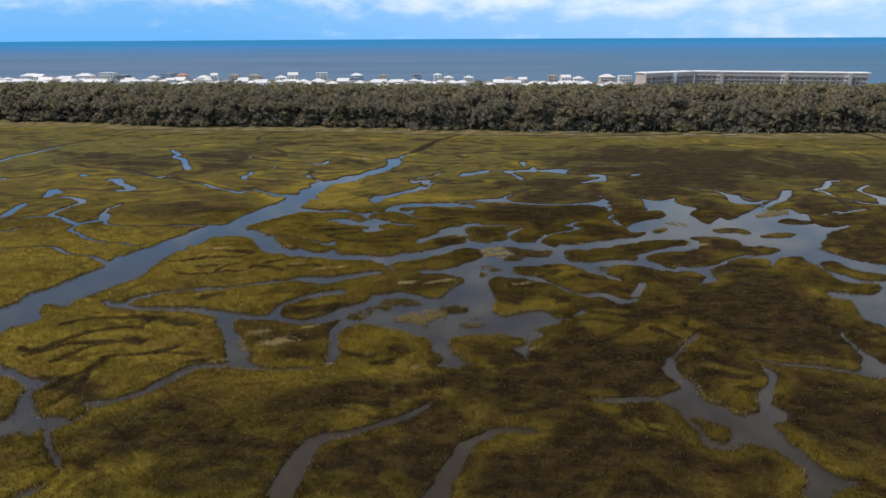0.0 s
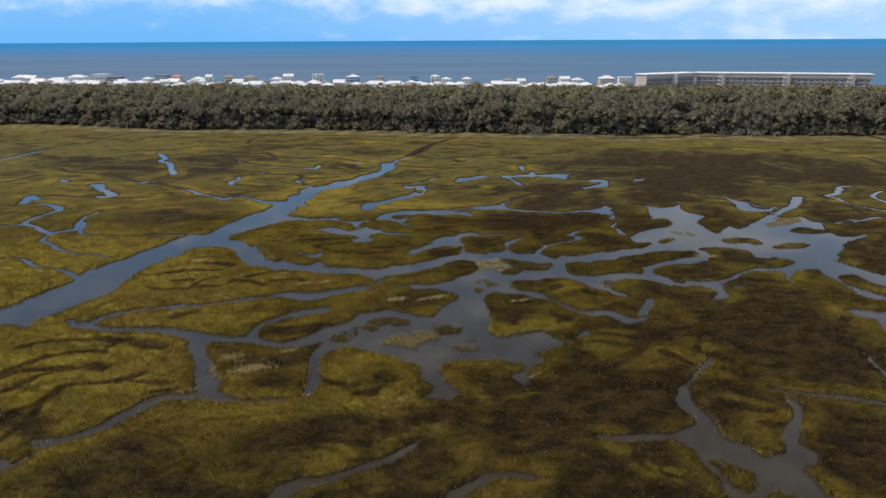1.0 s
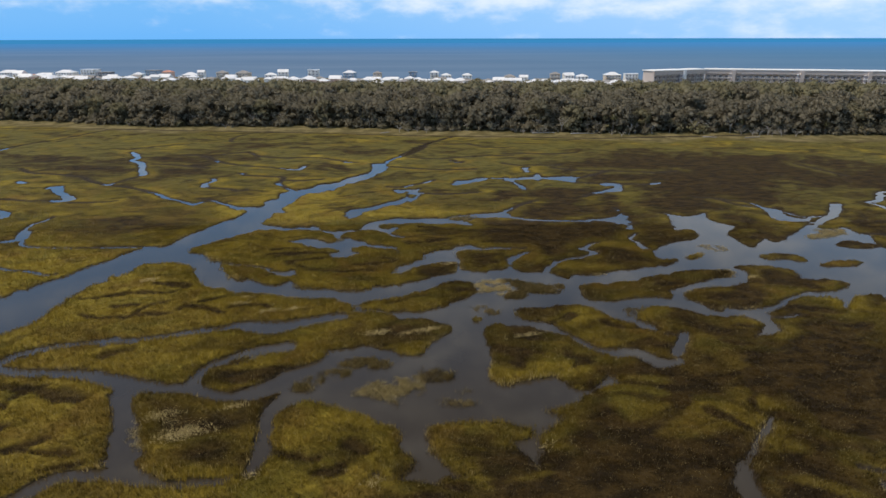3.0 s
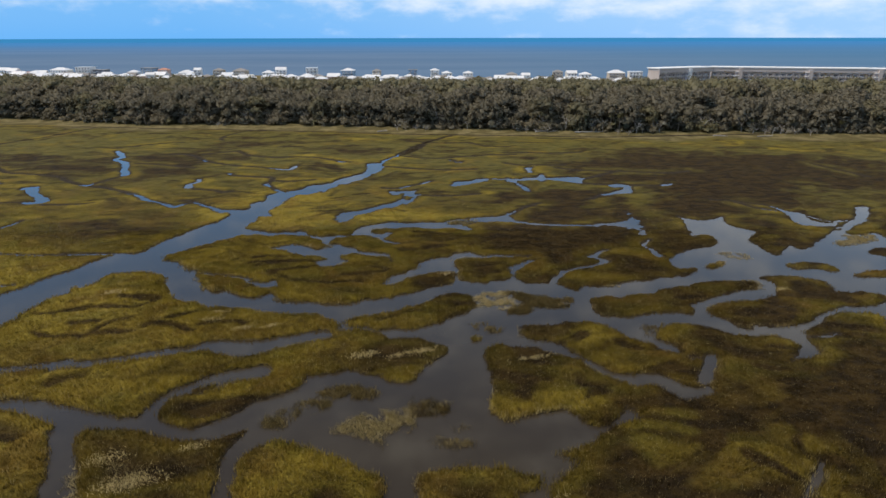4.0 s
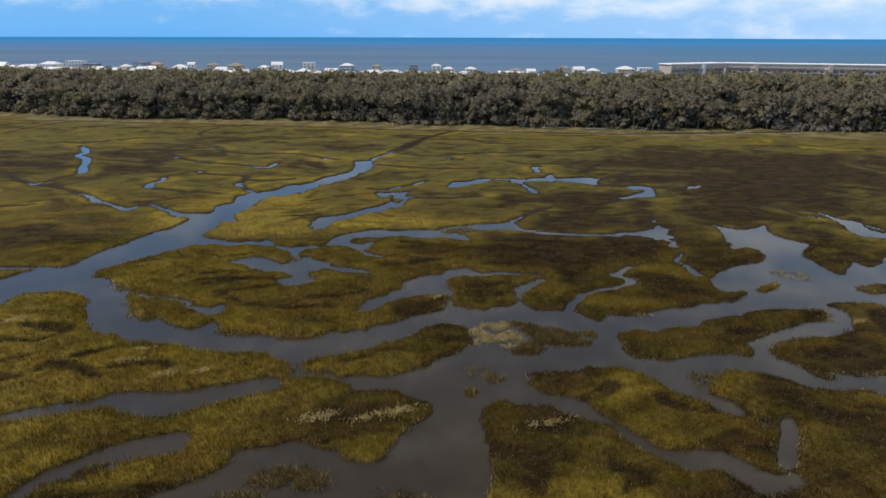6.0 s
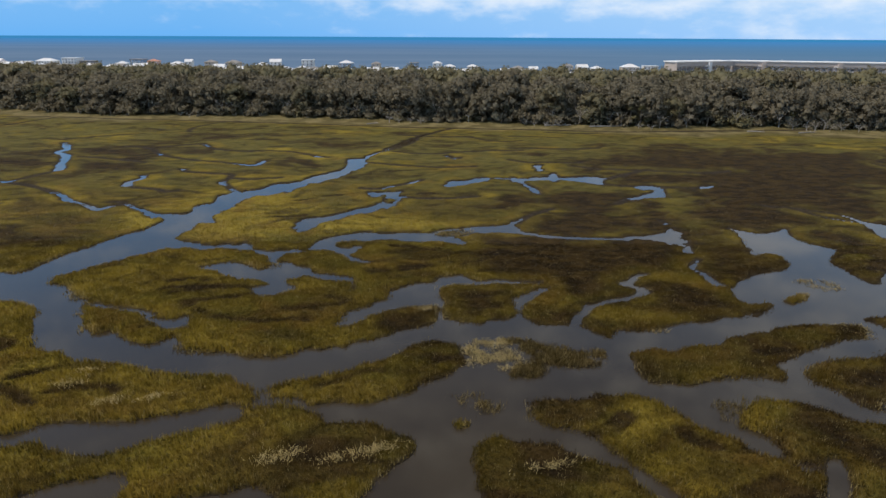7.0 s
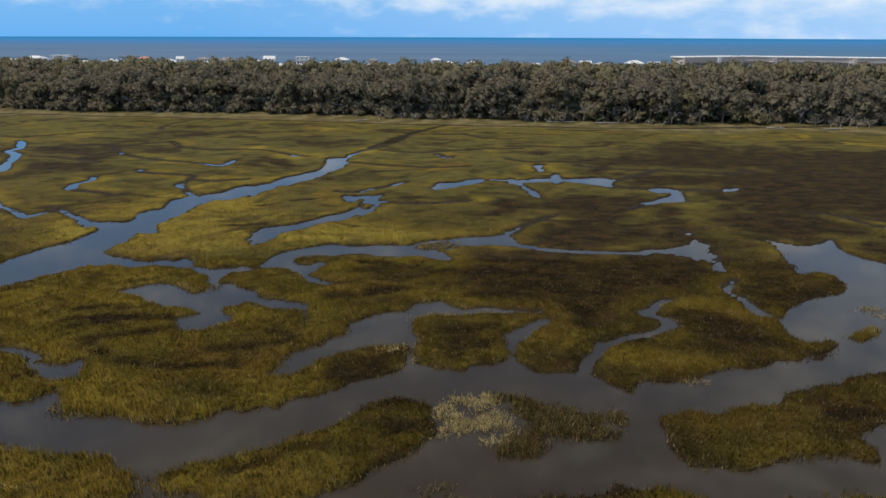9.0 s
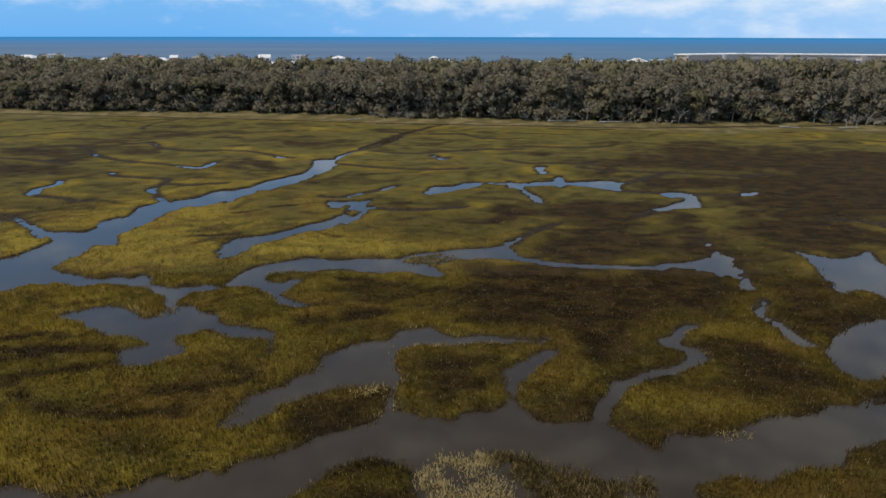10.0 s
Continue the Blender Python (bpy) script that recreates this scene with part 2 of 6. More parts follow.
# ---- mesh helpers ----
def mesh_arrays(name, co, tri, mats=(), smooth=False, normals=None):
    """A mesh from arrays; normals, one a vertex, shade a leafy mass as the soft body that it is."""
    me = bpy.data.meshes.new(name)
    co, tri = np.asarray(co, np.float32), np.asarray(tri, np.int32)
    me.vertices.add(len(co))
    me.vertices.foreach_set("co", co.ravel())
    me.loops.add(tri.size)
    me.loops.foreach_set("vertex_index", tri.ravel())
    k = tri.shape[1]
    me.polygons.add(len(tri))
    me.polygons.foreach_set("loop_start", np.arange(0, tri.size, k, dtype=np.int32))
    me.polygons.foreach_set("loop_total", np.full(len(tri), k, np.int32))
    if smooth:
        me.polygons.foreach_set("use_smooth", np.ones(len(tri), bool))
    for m in mats:
        me.materials.append(m)
    me.update(calc_edges=True)
    if normals is not None:
        normals = np.asarray(normals, np.float32)
        me.polygons.foreach_set("use_smooth", np.ones(len(tri), bool))
        me.normals_split_custom_set_from_vertices(normals / np.maximum(np.linalg.norm(normals, axis=1), 1e-6)[:, None])
    return me


def attribute(me, name, values):
    me.attributes.new(name, "FLOAT", "POINT").data.foreach_set("value", np.asarray(values, np.float32))


def part(name, me, parent=None, label="", m=None):
    """Links a mesh (or bmesh) as one object under a thing."""
    if isinstance(me, bmesh.types.BMesh):
        bm, me = me, bpy.data.meshes.new(name)
        bm.to_mesh(me)
        bm.free()
    ob = new(name, me)
    if parent:
        ob.parent = parent
    if m is not None:
        ob.matrix_basis = m
    if label:
        ob["label"] = label
    return ob


def with_mat(bm, m, name):
    me = bpy.data.meshes.new(name)
    bm.to_mesh(me)
    bm.free()
    me.materials.append(m)
    return me


def box_into(bm, x0, x1, y0, y1, z0, z1):
    v = [bm.verts.new((x, y, z)) for z in (z0, z1) for x, y in ((x0, y0), (x1, y0), (x1, y1), (x0, y1))]
    for f in ((3, 2, 1, 0), (4, 5, 6, 7), (0, 1, 5, 4), (1, 2, 6, 5), (2, 3, 7, 6), (3, 0, 4, 7)):
        bm.faces.new([v[i] for i in f])


def box(name, m, x0, x1, y0, y1, z0, z1, bevel=0.0):
    bm = bmesh.new()
    box_into(bm, x0, x1, y0, y1, z0, z1)
    if bevel:
        bmesh.ops.bevel(bm, geom=bm.edges[:], offset=bevel, segments=1, affect="EDGES")
    return with_mat(bm, m, name)


def value_noise(x, y, size, seed):
    """Smooth noise from -1 to 1 on a lattice of that size in metres."""
    rng = np.random.default_rng(seed)
    table = rng.uniform(-1, 1, (256, 256))
    x, y = np.asarray(x), np.asarray(y)
    x, y = (0.84 * x - 0.54 * y) / size + 1000.37, (0.54 * x + 0.84 * y) / size + 1000.71
    i, j = np.floor(x).astype(int), np.floor(y).astype(int)
    u, v = x - i, y - j
    u, v = u * u * (3 - 2 * u), v * v * (3 - 2 * v)
    a, b = table[i % 256, j % 256], table[(i + 1) % 256, j % 256]
    c, d = table[i % 256, (j + 1) % 256], table[(i + 1) % 256, (j + 1) % 256]
    return (a * (1 - u) + b * u) * (1 - v) + (c * (1 - u) + d * u) * v


def step(v, lo, hi):
    s = np.clip((v - lo) / (hi - lo), 0, 1)
    return s * s * (3 - 2 * s)


# ---- plan of the creeks and islands (metres, from the coast road's datum) ----
PLAN, REEDS, STREAKS, DITCHES = [], [], [], []


def rounded(p, closed):
    """The line through the corners, rounded."""
    p = np.array(p, float)
    q = np.vstack([p[-1:], p, p[:2]]) if closed else np.vstack([p[:1], p, p[-1:]])
    out = []
    for a, b, c, d in zip(q, q[1:], q[2:], q[3:]):
        for s in (0, 1 / 3, 2 / 3):
            out.append(b + 0.5 * s * (c - a + s * (2 * a - 5 * b + 4 * c - d + s * (3 * (b - c) + d - a))))
    if not closed:
        out.append(p[-1])
    return np.array(out)


def water(name, outline):
    PLAN.append(("water", rounded(outline, True), None))


def island(name, outline):
    PLAN.append(("island", rounded(outline, True), None))


def creek(name, line, widths):
    """A creek holds water where it is wide; where narrow it is a muddy trench, coloured dark for its banks' shade."""
    s = np.linspace(0, len(widths) - 1, (len(widths) - 1) * 3 + 1)
    p = rounded(line, False)
    w = np.interp(s, np.arange(len(widths)), widths)
    wet = w / 2 + np.interp(p[:, 1], (90, 260), (0.3, 0.0)) - 1.1 * np.clip((np.interp(p[:, 1], (200, 235), (0.75, 1.6)) - w) / 0.6, 0, 1)
    PLAN.append(("creek", p, wet))
    # widened with distance so that the painted bank shade shows as a line
    DITCHES.append((p, np.maximum(w / 2, np.interp(p[:, 1], (120, 240), (0.45, 0.95)))))


def reeds(name, outline, density, pale):
    REEDS.append((name, rounded(outline, True), density, pale))


def streak(line, width):
    STREAKS.append((rounded(line, False), width / 2))


# beds of rush; the broad ellipses put cloud shade into the colour
RUSH_AND_SHADE = [(34, 178, 18, 8, 1), (102, 246, 30, 31, 1), (82, 263, 18, 16, 0.8), (19, 154, 4, 3, 0.7), (48, 219, 14, 9, 0.6), (65, 170, 4, 5, 0.6), (53, 99, 8, 7, 0.9), (44, 100, 8, 6, 0.9), (20, 119, 7, 4, 0.8), (-33, 95, 10, 4, 0.8), (-5, 117, 8, 5, 0.7), (83, 145, 11, 6, 0.9), (85, 210, 15, 11, 0.6), (-24, 104, 8, 4, 1), (-30, 96, 10, 4, 1), (34, 108, 7, 2, 1)]
RUSH_AND_SHADE += [(18, 118, 5, 4, 0.9), (108, 265, 45, 33, 1), (-102, 281, 22, 32, 0.75), (-92, 319, 13, 17, 0.5), (116, 264, 72, 27, 1), (68, 99, 14, 16, 1), (63, 65, 10, 11, 0.9)]
RUSH_AND_SHADE += [(23, 77, 14, 8, 1), (9, 51, 13, 5, 0.9), (-15, 68, 14, 5, 0.9), (-42, 63, 14, 7, 0.7), (30, 56, 13, 8, 0.85), (-28, 50, 9, 4, 0.8), (35, 79, 7, 8, 0.7), (-122, 266, 40, 16, 0.6), (-85, 187, 21, 10, 0.7), (-166, 281, 25, 14, 0.5), (162, 245, 34, 26, 0.8), (-31, 91, 10, 6, 0.8), (-108, 272, 28, 15, 0.5), (48, 99, 8, 7, 0.5), (38, 71, 38, 25, 0.5), (-18, 57, 34, 10, 0.5), (46, 173, 23, 27, 0.45)]
WRACK = [(-7.0, 116.9, 2.5, 1.3), (-59.8, 143.1, 2.3, 1.0), (-28.9, 127.0, 2.1, 1.0), (-35.8, 130.6, 1.9, 0.8), (-1.1, 117.1, 1.6, 0.8), (-30.7, 87.5, 3.7, 2.2), (-35.7, 92.0, 2.6, 1.2), (17.5, 141.3, 1.4, 1.4), (-19.2, 79.4, 1.2, 0.6), (-3.9, 77.4, 1.2, 1.0), (18.3, 84.6, 1.1, 0.6), (-24.4, 127.5, 1.6, 0.8), (-35.7, 133.6, 1.4, 0.7), (2.7, 118.3, 3.2, 1.1), (7.0, 152.7, 1.5, 0.8), (-25.3, 94.2, 1.9, 0.8), (74.7, 143.1, 1.5, 0.8), (20.5, 116.1, 3.3, 0.6)]
# thick cordgrass, and areas coloured brighter as if in full sun
LUSH_AND_SUNLIT = [(-46, 109, 11, 6), (-55, 132, 20, 12), (-32, 128, 11, 5), (-43, 170, 17, 11), (33, 97, 5, 7), (19, 106, 7, 4), (26, 124, 7, 4), (-58, 90, 22, 10), (-46, 129, 26, 12), (-50, 108, 19, 7), (-99, 149, 24, 20), (-45, 212, 21, 27), (34, 60, 5, 4), (48, 71, 6, 5), (-98, 122, 11, 11), (-36, 195, 14, 8), (-4, 200, 15, 8), (-41, 180, 10, 5)]
LUSH_AND_SUNLIT += [(85, 326, 30, 9), (135, 318, 32, 11), (185, 305, 40, 13), (20, 336, 24, 7), (240, 285, 40, 16), (-30, 332, 22, 8)]
CLUMPS = [(-36, 93, 6, 4), (-26, 91, 5, 4), (-31, 88, 6, 3)]   # small beds of dark rush
for x, y in [(34, 100.9), (46.2, 88.2), (50.2, 93.2), (50.6, 87.5), (20.5, 104.3), (25.4, 106.1), (30.9, 65.3), (40.5, 88.5), (47.1, 73.7), (50.1, 83), (49.8, 95.3), (-11, 93.2), (39.3, 124.7), (48.9, 125.4), (-40.4, 106.5), (-57.5, 92.7), (-47.6, 93.2), (-63.1, 114), (-50.8, 49.6), (-43.4, 51.1), (-11.8, 89.6), (-10.5, 66.1), (10.4, 78), (16.7, 78.8), (32.3, 126.8), (-35.4, 175.3), (25.6, 154.8), (37.1, 151.9), (54, 164.5)]:
    LUSH_AND_SUNLIT.append((x, y, 5.0 if y < 130 else 8.0, 3.2 if y < 130 else 5.0))
for x, y in [(-32.2, 95.9), (-24.2, 83.4), (-28, 103.4), (-2.2, 118.3), (-59.8, 72.5), (66.3, 83.7), (63.1, 90.3), (34.6, 77.5), (24.6, 56.1), (5.4, 72), (14, 69.4), (-35.4, 60.3), (-28.5, 57), (-45, 59.8), (31.8, 55.9), (-1.2, 63), (9.9, 51.7), (14, 156), (6.6, 148), (35.8, 182.7), (13.2, 80.3), (70.6, 105.7), (58.9, 105.9), (61.4, 93.8), (54.5, 132), (80, 148.6), (67, 134), (23, 126.5), (13.4, 130), (19.4, 121), (21.4, 116.7)]:
    CLUMPS.append((x, y, 5.0 if y < 130 else 8.0, 3.2 if y < 130 else 5.0))
water("main channel head", [(-0.7, 321.1), (-4.2, 311.5), (-7.1, 306.9), (-9.7, 300.7), (-12.6, 293.1), (-15.9, 284.8), (-18.2, 279), (-18.1, 276.1), (-23.2, 275.3), (-22.4, 267.9), (-22.1, 261.9), (-23, 257.4), (-25.5, 254.5), (-28.1, 250.3), (-30.6, 246.3), (-31.7, 242), (-34, 240.1), (-36.3, 236.9), (-32.8, 226.8), (-31.1, 231.1), (-29.2, 235.7), (-29.6, 237.9), (-26.5, 237.8), (-24.2, 242.3), (-21.6, 245.6), (-19.2, 254.1), (-16, 260.5), (-15.7, 268.5), (-16.9, 273.6), (-15.8, 279.7), (-13.2, 286.5), (-9.4, 292.4), (-6.3, 299.2), (-3.6, 304.5), (-0.4, 316.3)])
water("main channel upper", [(-35.6, 238.5), (-39.2, 237.8), (-40.3, 233.3), (-42.2, 231.2), (-44.8, 229.7), (-46.2, 228), (-48.2, 229.6), (-48.4, 226), (-50.1, 224.1), (-50.2, 220.1), (-49.6, 216), (-51.3, 215.6), (-52.2, 212.7), (-51.7, 209.3), (-51.8, 207.3), (-53.3, 206.6), (-56.9, 206.5), (-57.2, 202.9), (-53.8, 200.9), (-51.8, 197.8), (-52.7, 197.2), (-53.5, 192.5), (-54.9, 191.3), (-54.9, 188.9), (-55.4, 188.3), (-56.3, 184.9), (-49.2, 179.7), (-45.7, 180.7), (-42.2, 184.8), (-46.5, 187.8), (-46.4, 190.1), (-46.2, 191.6), (-45.9, 194.4), (-46, 198.8), (-44, 198.4), (-42.3, 199.1), (-43.7, 202.4), (-45.2, 204.5), (-44.1, 206), (-43.8, 208.9), (-42.9, 210.9), (-41.6, 216.3), (-41.7, 219.9), (-39.7, 223.8), (-36.4, 224.5), (-32.9, 230.5)])
water("main channel middle", [(-51.6, 206.7), (-53.3, 204.2), (-55.2, 199), (-56.6, 194), (-59.6, 189.3), (-62, 183.2), (-64.9, 176.9), (-66.4, 169.3), (-70.6, 168.1), (-73.7, 164.4), (-75.8, 158.4), (-78.9, 153.9), (-80.1, 148.5), (-82.1, 145.4), (-84.3, 141.5), (-84.6, 136.7), (-85.6, 134.9), (-86.4, 137.6), (-85.1, 130.2), (-75.4, 117.7), (-74.2, 121), (-72.5, 123.5), (-72.4, 129.7), (-72.3, 135.4), (-71.6, 138.8), (-72, 140.4), (-69, 144.5), (-66.8, 149.4), (-66.9, 153.5), (-63.8, 154.7), (-58.2, 155), (-54.9, 153.4), (-50.8, 146.1), (-47.1, 139.7), (-43.5, 135.6), (-39.1, 144), (-43, 149.6), (-45.4, 154.1), (-49.4, 158.9), (-54, 162.6), (-57.7, 165.2), (-57.3, 166.7), (-55.2, 169.8), (-53.5, 172.2), (-50.5, 176), (-46.4, 182.1)])
water("main channel lower", [(-86.4, 137.6), (-86, 131.6), (-87, 128.8), (-88.4, 126.8), (-89.1, 123.5), (-90.4, 121.6), (-90.8, 119.1), (-92.2, 116.8), (-93.9, 115), (-94.1, 111.6), (-94.1, 108.9), (-95.9, 106.3), (-97.8, 95.8), (-84.1, 77.3), (-86.9, 93), (-86, 95.1), (-87.1, 96.5), (-85.6, 96.6), (-84.3, 97.8), (-83, 99.6), (-80.9, 101), (-80.6, 104.5), (-80.8, 107.9), (-79.7, 110.9), (-77.6, 112.8), (-76.1, 117.1), (-75.2, 119), (-74.3, 121.1), (-73, 124.4), (-83.9, 139.1)])
water("basin", [(-53.9, 154.3), (-47.1, 149.8), (-44.3, 149.5), (-30.2, 144.7), (-19.8, 141.2), (-6.5, 141.8), (1.8, 144.8), (8.9, 149.6), (20.1, 152.5), (32, 147.3), (46.6, 153.6), (58.7, 157.7), (66, 170.4), (56.8, 154.7), (72.6, 169.2), (91.1, 166.1), (113.2, 173.6), (118.6, 156.7), (101.5, 132.9), (130.7, 122.8), (112.9, 101.4), (102, 111.7), (94.6, 117.8), (85.5, 117.7), (78.7, 124.1), (61.2, 114.7), (47.1, 127.5), (47.6, 116.1), (44, 103.8), (29, 98.8), (22.7, 92.1), (17.6, 85.8), (19.3, 82.2), (9.4, 77.8), (-4.7, 79.1), (-19.1, 78.3), (-34.4, 78), (-41.9, 85.8), (-55.3, 100), (-70.3, 105.6), (-72, 106.8), (-70.5, 116.8), (-68.5, 131.2)])
water("lake", [(57.4, 176.6), (57, 167), (57.5, 161.9), (63.4, 166.8), (68.2, 169.9), (73.5, 171.9), (75.8, 176.1), (75, 179.6), (72.5, 179.5), (70.9, 178.3), (72, 185.2), (73.8, 193.2), (74, 196.6), (77.3, 194.7), (81.2, 193.6), (86.7, 196.9), (85.2, 192.4), (85.8, 187.9), (88.7, 184.7), (90, 181.9), (87.2, 179.1), (84.5, 176.2), (84.2, 172.6), (84.1, 168.4), (84.6, 164.9), (86, 164.9), (89, 168.2), (92.3, 171.4), (93.5, 168.1), (96.6, 169.9), (100.1, 173.9), (105.7, 179), (110.2, 183.1), (114.4, 185.8), (101.8, 156.5), (84.2, 131.4), (63.6, 126.7), (54, 145.5)])
water("lake arm", [(100.1, 173.9), (105.7, 179), (110.2, 183.1), (115.1, 187), (119.6, 191.8), (123.5, 195), (128.5, 201.9), (132.2, 207.4), (135.3, 206.1), (132.1, 200.6), (126.7, 193.9), (121.5, 189), (117, 185.3), (114, 182.9), (112.3, 180.9), (115.8, 179.9), (120, 181.6), (120.3, 179.1), (120.7, 175.6), (122.4, 173.7), (120, 168.4), (119.7, 164.8), (116.9, 162.5), (118.5, 161.4), (120.4, 159.6), (123.9, 160.5), (128.8, 162.4), (126.6, 159.2), (122.3, 157.1), (119.1, 155.5), (116.3, 153.2), (114.3, 149.9), (111.2, 146.6), (108.7, 144.6), (107.8, 142.1), (104.6, 140.1), (90.3, 131.3), (90.1, 151.5)])
water("lake outlet", [(101.2, 151.2), (106, 142.1), (105.7, 140.5), (106.4, 139.5), (106.8, 137.5), (108.2, 134.6), (109.6, 131.8), (111.9, 129.6), (115.4, 127.8), (124.4, 122.2), (107, 100.1), (103, 113.2), (101.7, 114.6), (98.8, 115.5), (96.6, 117.3), (96.2, 120.3), (96.4, 123.5), (97.2, 126.8), (96.5, 129.8), (96.1, 131.8), (95.3, 133.4), (93.5, 136.9)])
water("arm pool", [(106.2, 202.6), (110.5, 201.4), (111.5, 198.8), (110.4, 193.7), (113, 190.3), (116.7, 191.8), (112.8, 186.1), (107.8, 186.8), (104.4, 188.5), (105.6, 195.6)])
water("east wedge", [(103.5, 112.7), (101.3, 110.6), (98.6, 109), (96.6, 109.3), (94.4, 110.1), (91, 110.8), (87.9, 109.8), (88.6, 107.2), (89.9, 105.8), (91.5, 104.8), (90.2, 101.1), (88.6, 96), (90.4, 92.3), (95.7, 88.5), (115.9, 114.8), (107.2, 116)])
water("east pocket", [(80.5, 91.8), (80.3, 90.3), (79.6, 87.7), (80.1, 86.8), (79.8, 85), (79.8, 82.1), (80.1, 79.6), (80.3, 77.8), (82.8, 71.5), (86, 75.8), (76.8, 73.1), (74.2, 73.4), (73.1, 74.4), (71.9, 75.8), (74.3, 76), (76.1, 78.3), (77.8, 81.2), (78, 83.1), (79, 86.3), (79, 89)])
island("west marsh", [(-65.9, 133.7), (-65.5, 136.8), (-70.7, 146.6), (-69, 146.9), (-65.9, 147.4), (-66.3, 150.4), (-65.7, 153), (-64.4, 154.5), (-60.1, 155.2), (-57.6, 154.9), (-54.6, 150.5), (-51.7, 148.1), (-50.3, 144.7), (-47.9, 141.5), (-45.9, 139.4), (-43.9, 138.8), (-42.2, 139.1), (-39.5, 137.2), (-35.5, 136.2), (-32.7, 135.7), (-29.2, 134.7), (-26.7, 133.7), (-22.2, 133.2), (-17.3, 133.2), (-14.6, 130.5), (-13.4, 130), (-13.1, 128.3), (-13.8, 126.6), (-15.7, 125.7), (-15.7, 125.7), (-18.4, 124.5), (-21.3, 123.7), (-23.6, 123.3), (-27.4, 123), (-31.2, 122.6), (-35, 122.2), (-38.2, 120.8), (-41.3, 119.3), (-44.5, 118.3), (-47.4, 117), (-49.9, 116.3), (-53.9, 115.7), (-81.2, 108.6), (-79.6, 110.6)])
island("west marsh west", [(-81, 107.5), (-79.7, 110.9), (-77.6, 112.8), (-76.1, 117.1), (-75.2, 119), (-74.3, 121.1), (-72.5, 123.5), (-72.4, 129.7), (-72.3, 135.4), (-71.6, 138.8), (-72, 140.4), (-69, 144.5), (-66.8, 149.4), (-66.9, 153.5), (-63.8, 154.7), (-58.2, 155), (-54.9, 153.4), (-52.2, 148.5), (-45.6, 133.9), (-58.1, 120.9), (-62.5, 114.3), (-66, 111), (-67.2, 109.7), (-71, 108.4), (-75.3, 108.2), (-79.2, 108.9)])
island("long marsh", [(-55.2, 112.5), (-53, 114.6), (-49.3, 115.5), (-43.3, 116.5), (-38.2, 117.8), (-35.1, 119.2), (-33.5, 120.8), (-31.1, 120.7), (-29.1, 118.5), (-26.5, 116.4), (-24.2, 117.1), (-22.1, 118.8), (-18.9, 120.6), (-14.9, 122.1), (-13, 122.6), (-9.8, 122.6), (-7.2, 123.3), (-3.3, 123.3), (0.7, 123.3), (3.5, 122.5), (5.4, 121.3), (6.6, 119.9), (6.4, 118.5), (4.8, 115.8), (3, 113.5), (1.7, 111.7), (1.3, 109.7), (-1.3, 110), (-3.2, 111.7), (-5.7, 112), (-8.3, 113), (-11.2, 113.6), (-12.6, 111.8), (-17.2, 114.2), (-18.5, 113.5), (-21, 112.6), (-23, 112.3), (-27.3, 112.7), (-28.7, 107.8), (-35.4, 107.8), (-48.8, 103.3), (-54.1, 107.7)])
island("long marsh west", [(-68.6, 107.8), (-67.1, 108.6), (-64.8, 111.1), (-61.1, 113.2), (-53.7, 115.2), (-47.5, 116.9), (-40.3, 119.7), (-33.5, 123.2), (-25, 124.1), (-22, 125.5), (-9.1, 126.6), (-3.4, 123.4), (-2.1, 116.8), (-10.3, 112.6), (-19.3, 110.7), (-23.6, 114), (-27.1, 112.4), (-29.9, 112), (-32.8, 108.5), (-34.7, 105.7), (-34.8, 102), (-36.4, 101.6), (-41.1, 102.2), (-45.7, 103.6), (-50.2, 105.5), (-56.5, 106.1), (-58.7, 105), (-63.5, 106.2)])
island("twin marsh", [(-34.5, 102.5), (-33.5, 105.2), (-31.2, 106.7), (-27.3, 107.6), (-25, 110), (-22.1, 110.5), (-20.8, 113.6), (-16, 111.9), (-14.9, 110.6), (-16.3, 107.7), (-18.4, 106.3), (-20.9, 104.9), (-22.7, 101.8), (-25.3, 100.1), (-27.6, 98.9), (-30.8, 99.4), (-33.4, 100.7)])
island("reed marsh", [(-42.1, 96.8), (-41.6, 98.4), (-37.4, 98.6), (-32.7, 97.5), (-28, 96.2), (-24.2, 96.1), (-21.6, 97.6), (-20.4, 97.8), (-21.7, 94.1), (-21.2, 88.9), (-20.8, 84.3), (-20.1, 80.3), (-21.7, 79.5), (-26.6, 79.3), (-29.2, 78.8), (-32.6, 80.3), (-35.5, 82.9), (-35.9, 84.8), (-38.5, 88), (-40.8, 93)])
island("twin lobe", [(-19.7, 91.8), (-17.4, 94.5), (-16.3, 95.5), (-14.2, 95.5), (-11.1, 94.3), (-7.6, 92.3), (-4.6, 90.5), (-2.5, 89.7), (-1.3, 88.1), (-1.2, 86.7), (-2.3, 85.4), (-1.4, 83.5), (0.5, 82), (0.7, 81.1), (-0.1, 79.4), (-1.9, 78.4), (-3.4, 79.8), (-4.5, 79.8), (-4.7, 78.1), (-3.7, 75.4), (-2.4, 75.9), (-0.4, 76.4), (2.4, 77.4), (5.5, 78.7), (7.3, 78.6), (9.4, 77.8), (16.4, 77.7), (18, 78.9), (19.2, 74.3), (2.4, 72.7), (-17.6, 74), (-21.9, 79.3), (-19.4, 79.4), (-18, 82.2), (-17.9, 86.3)])
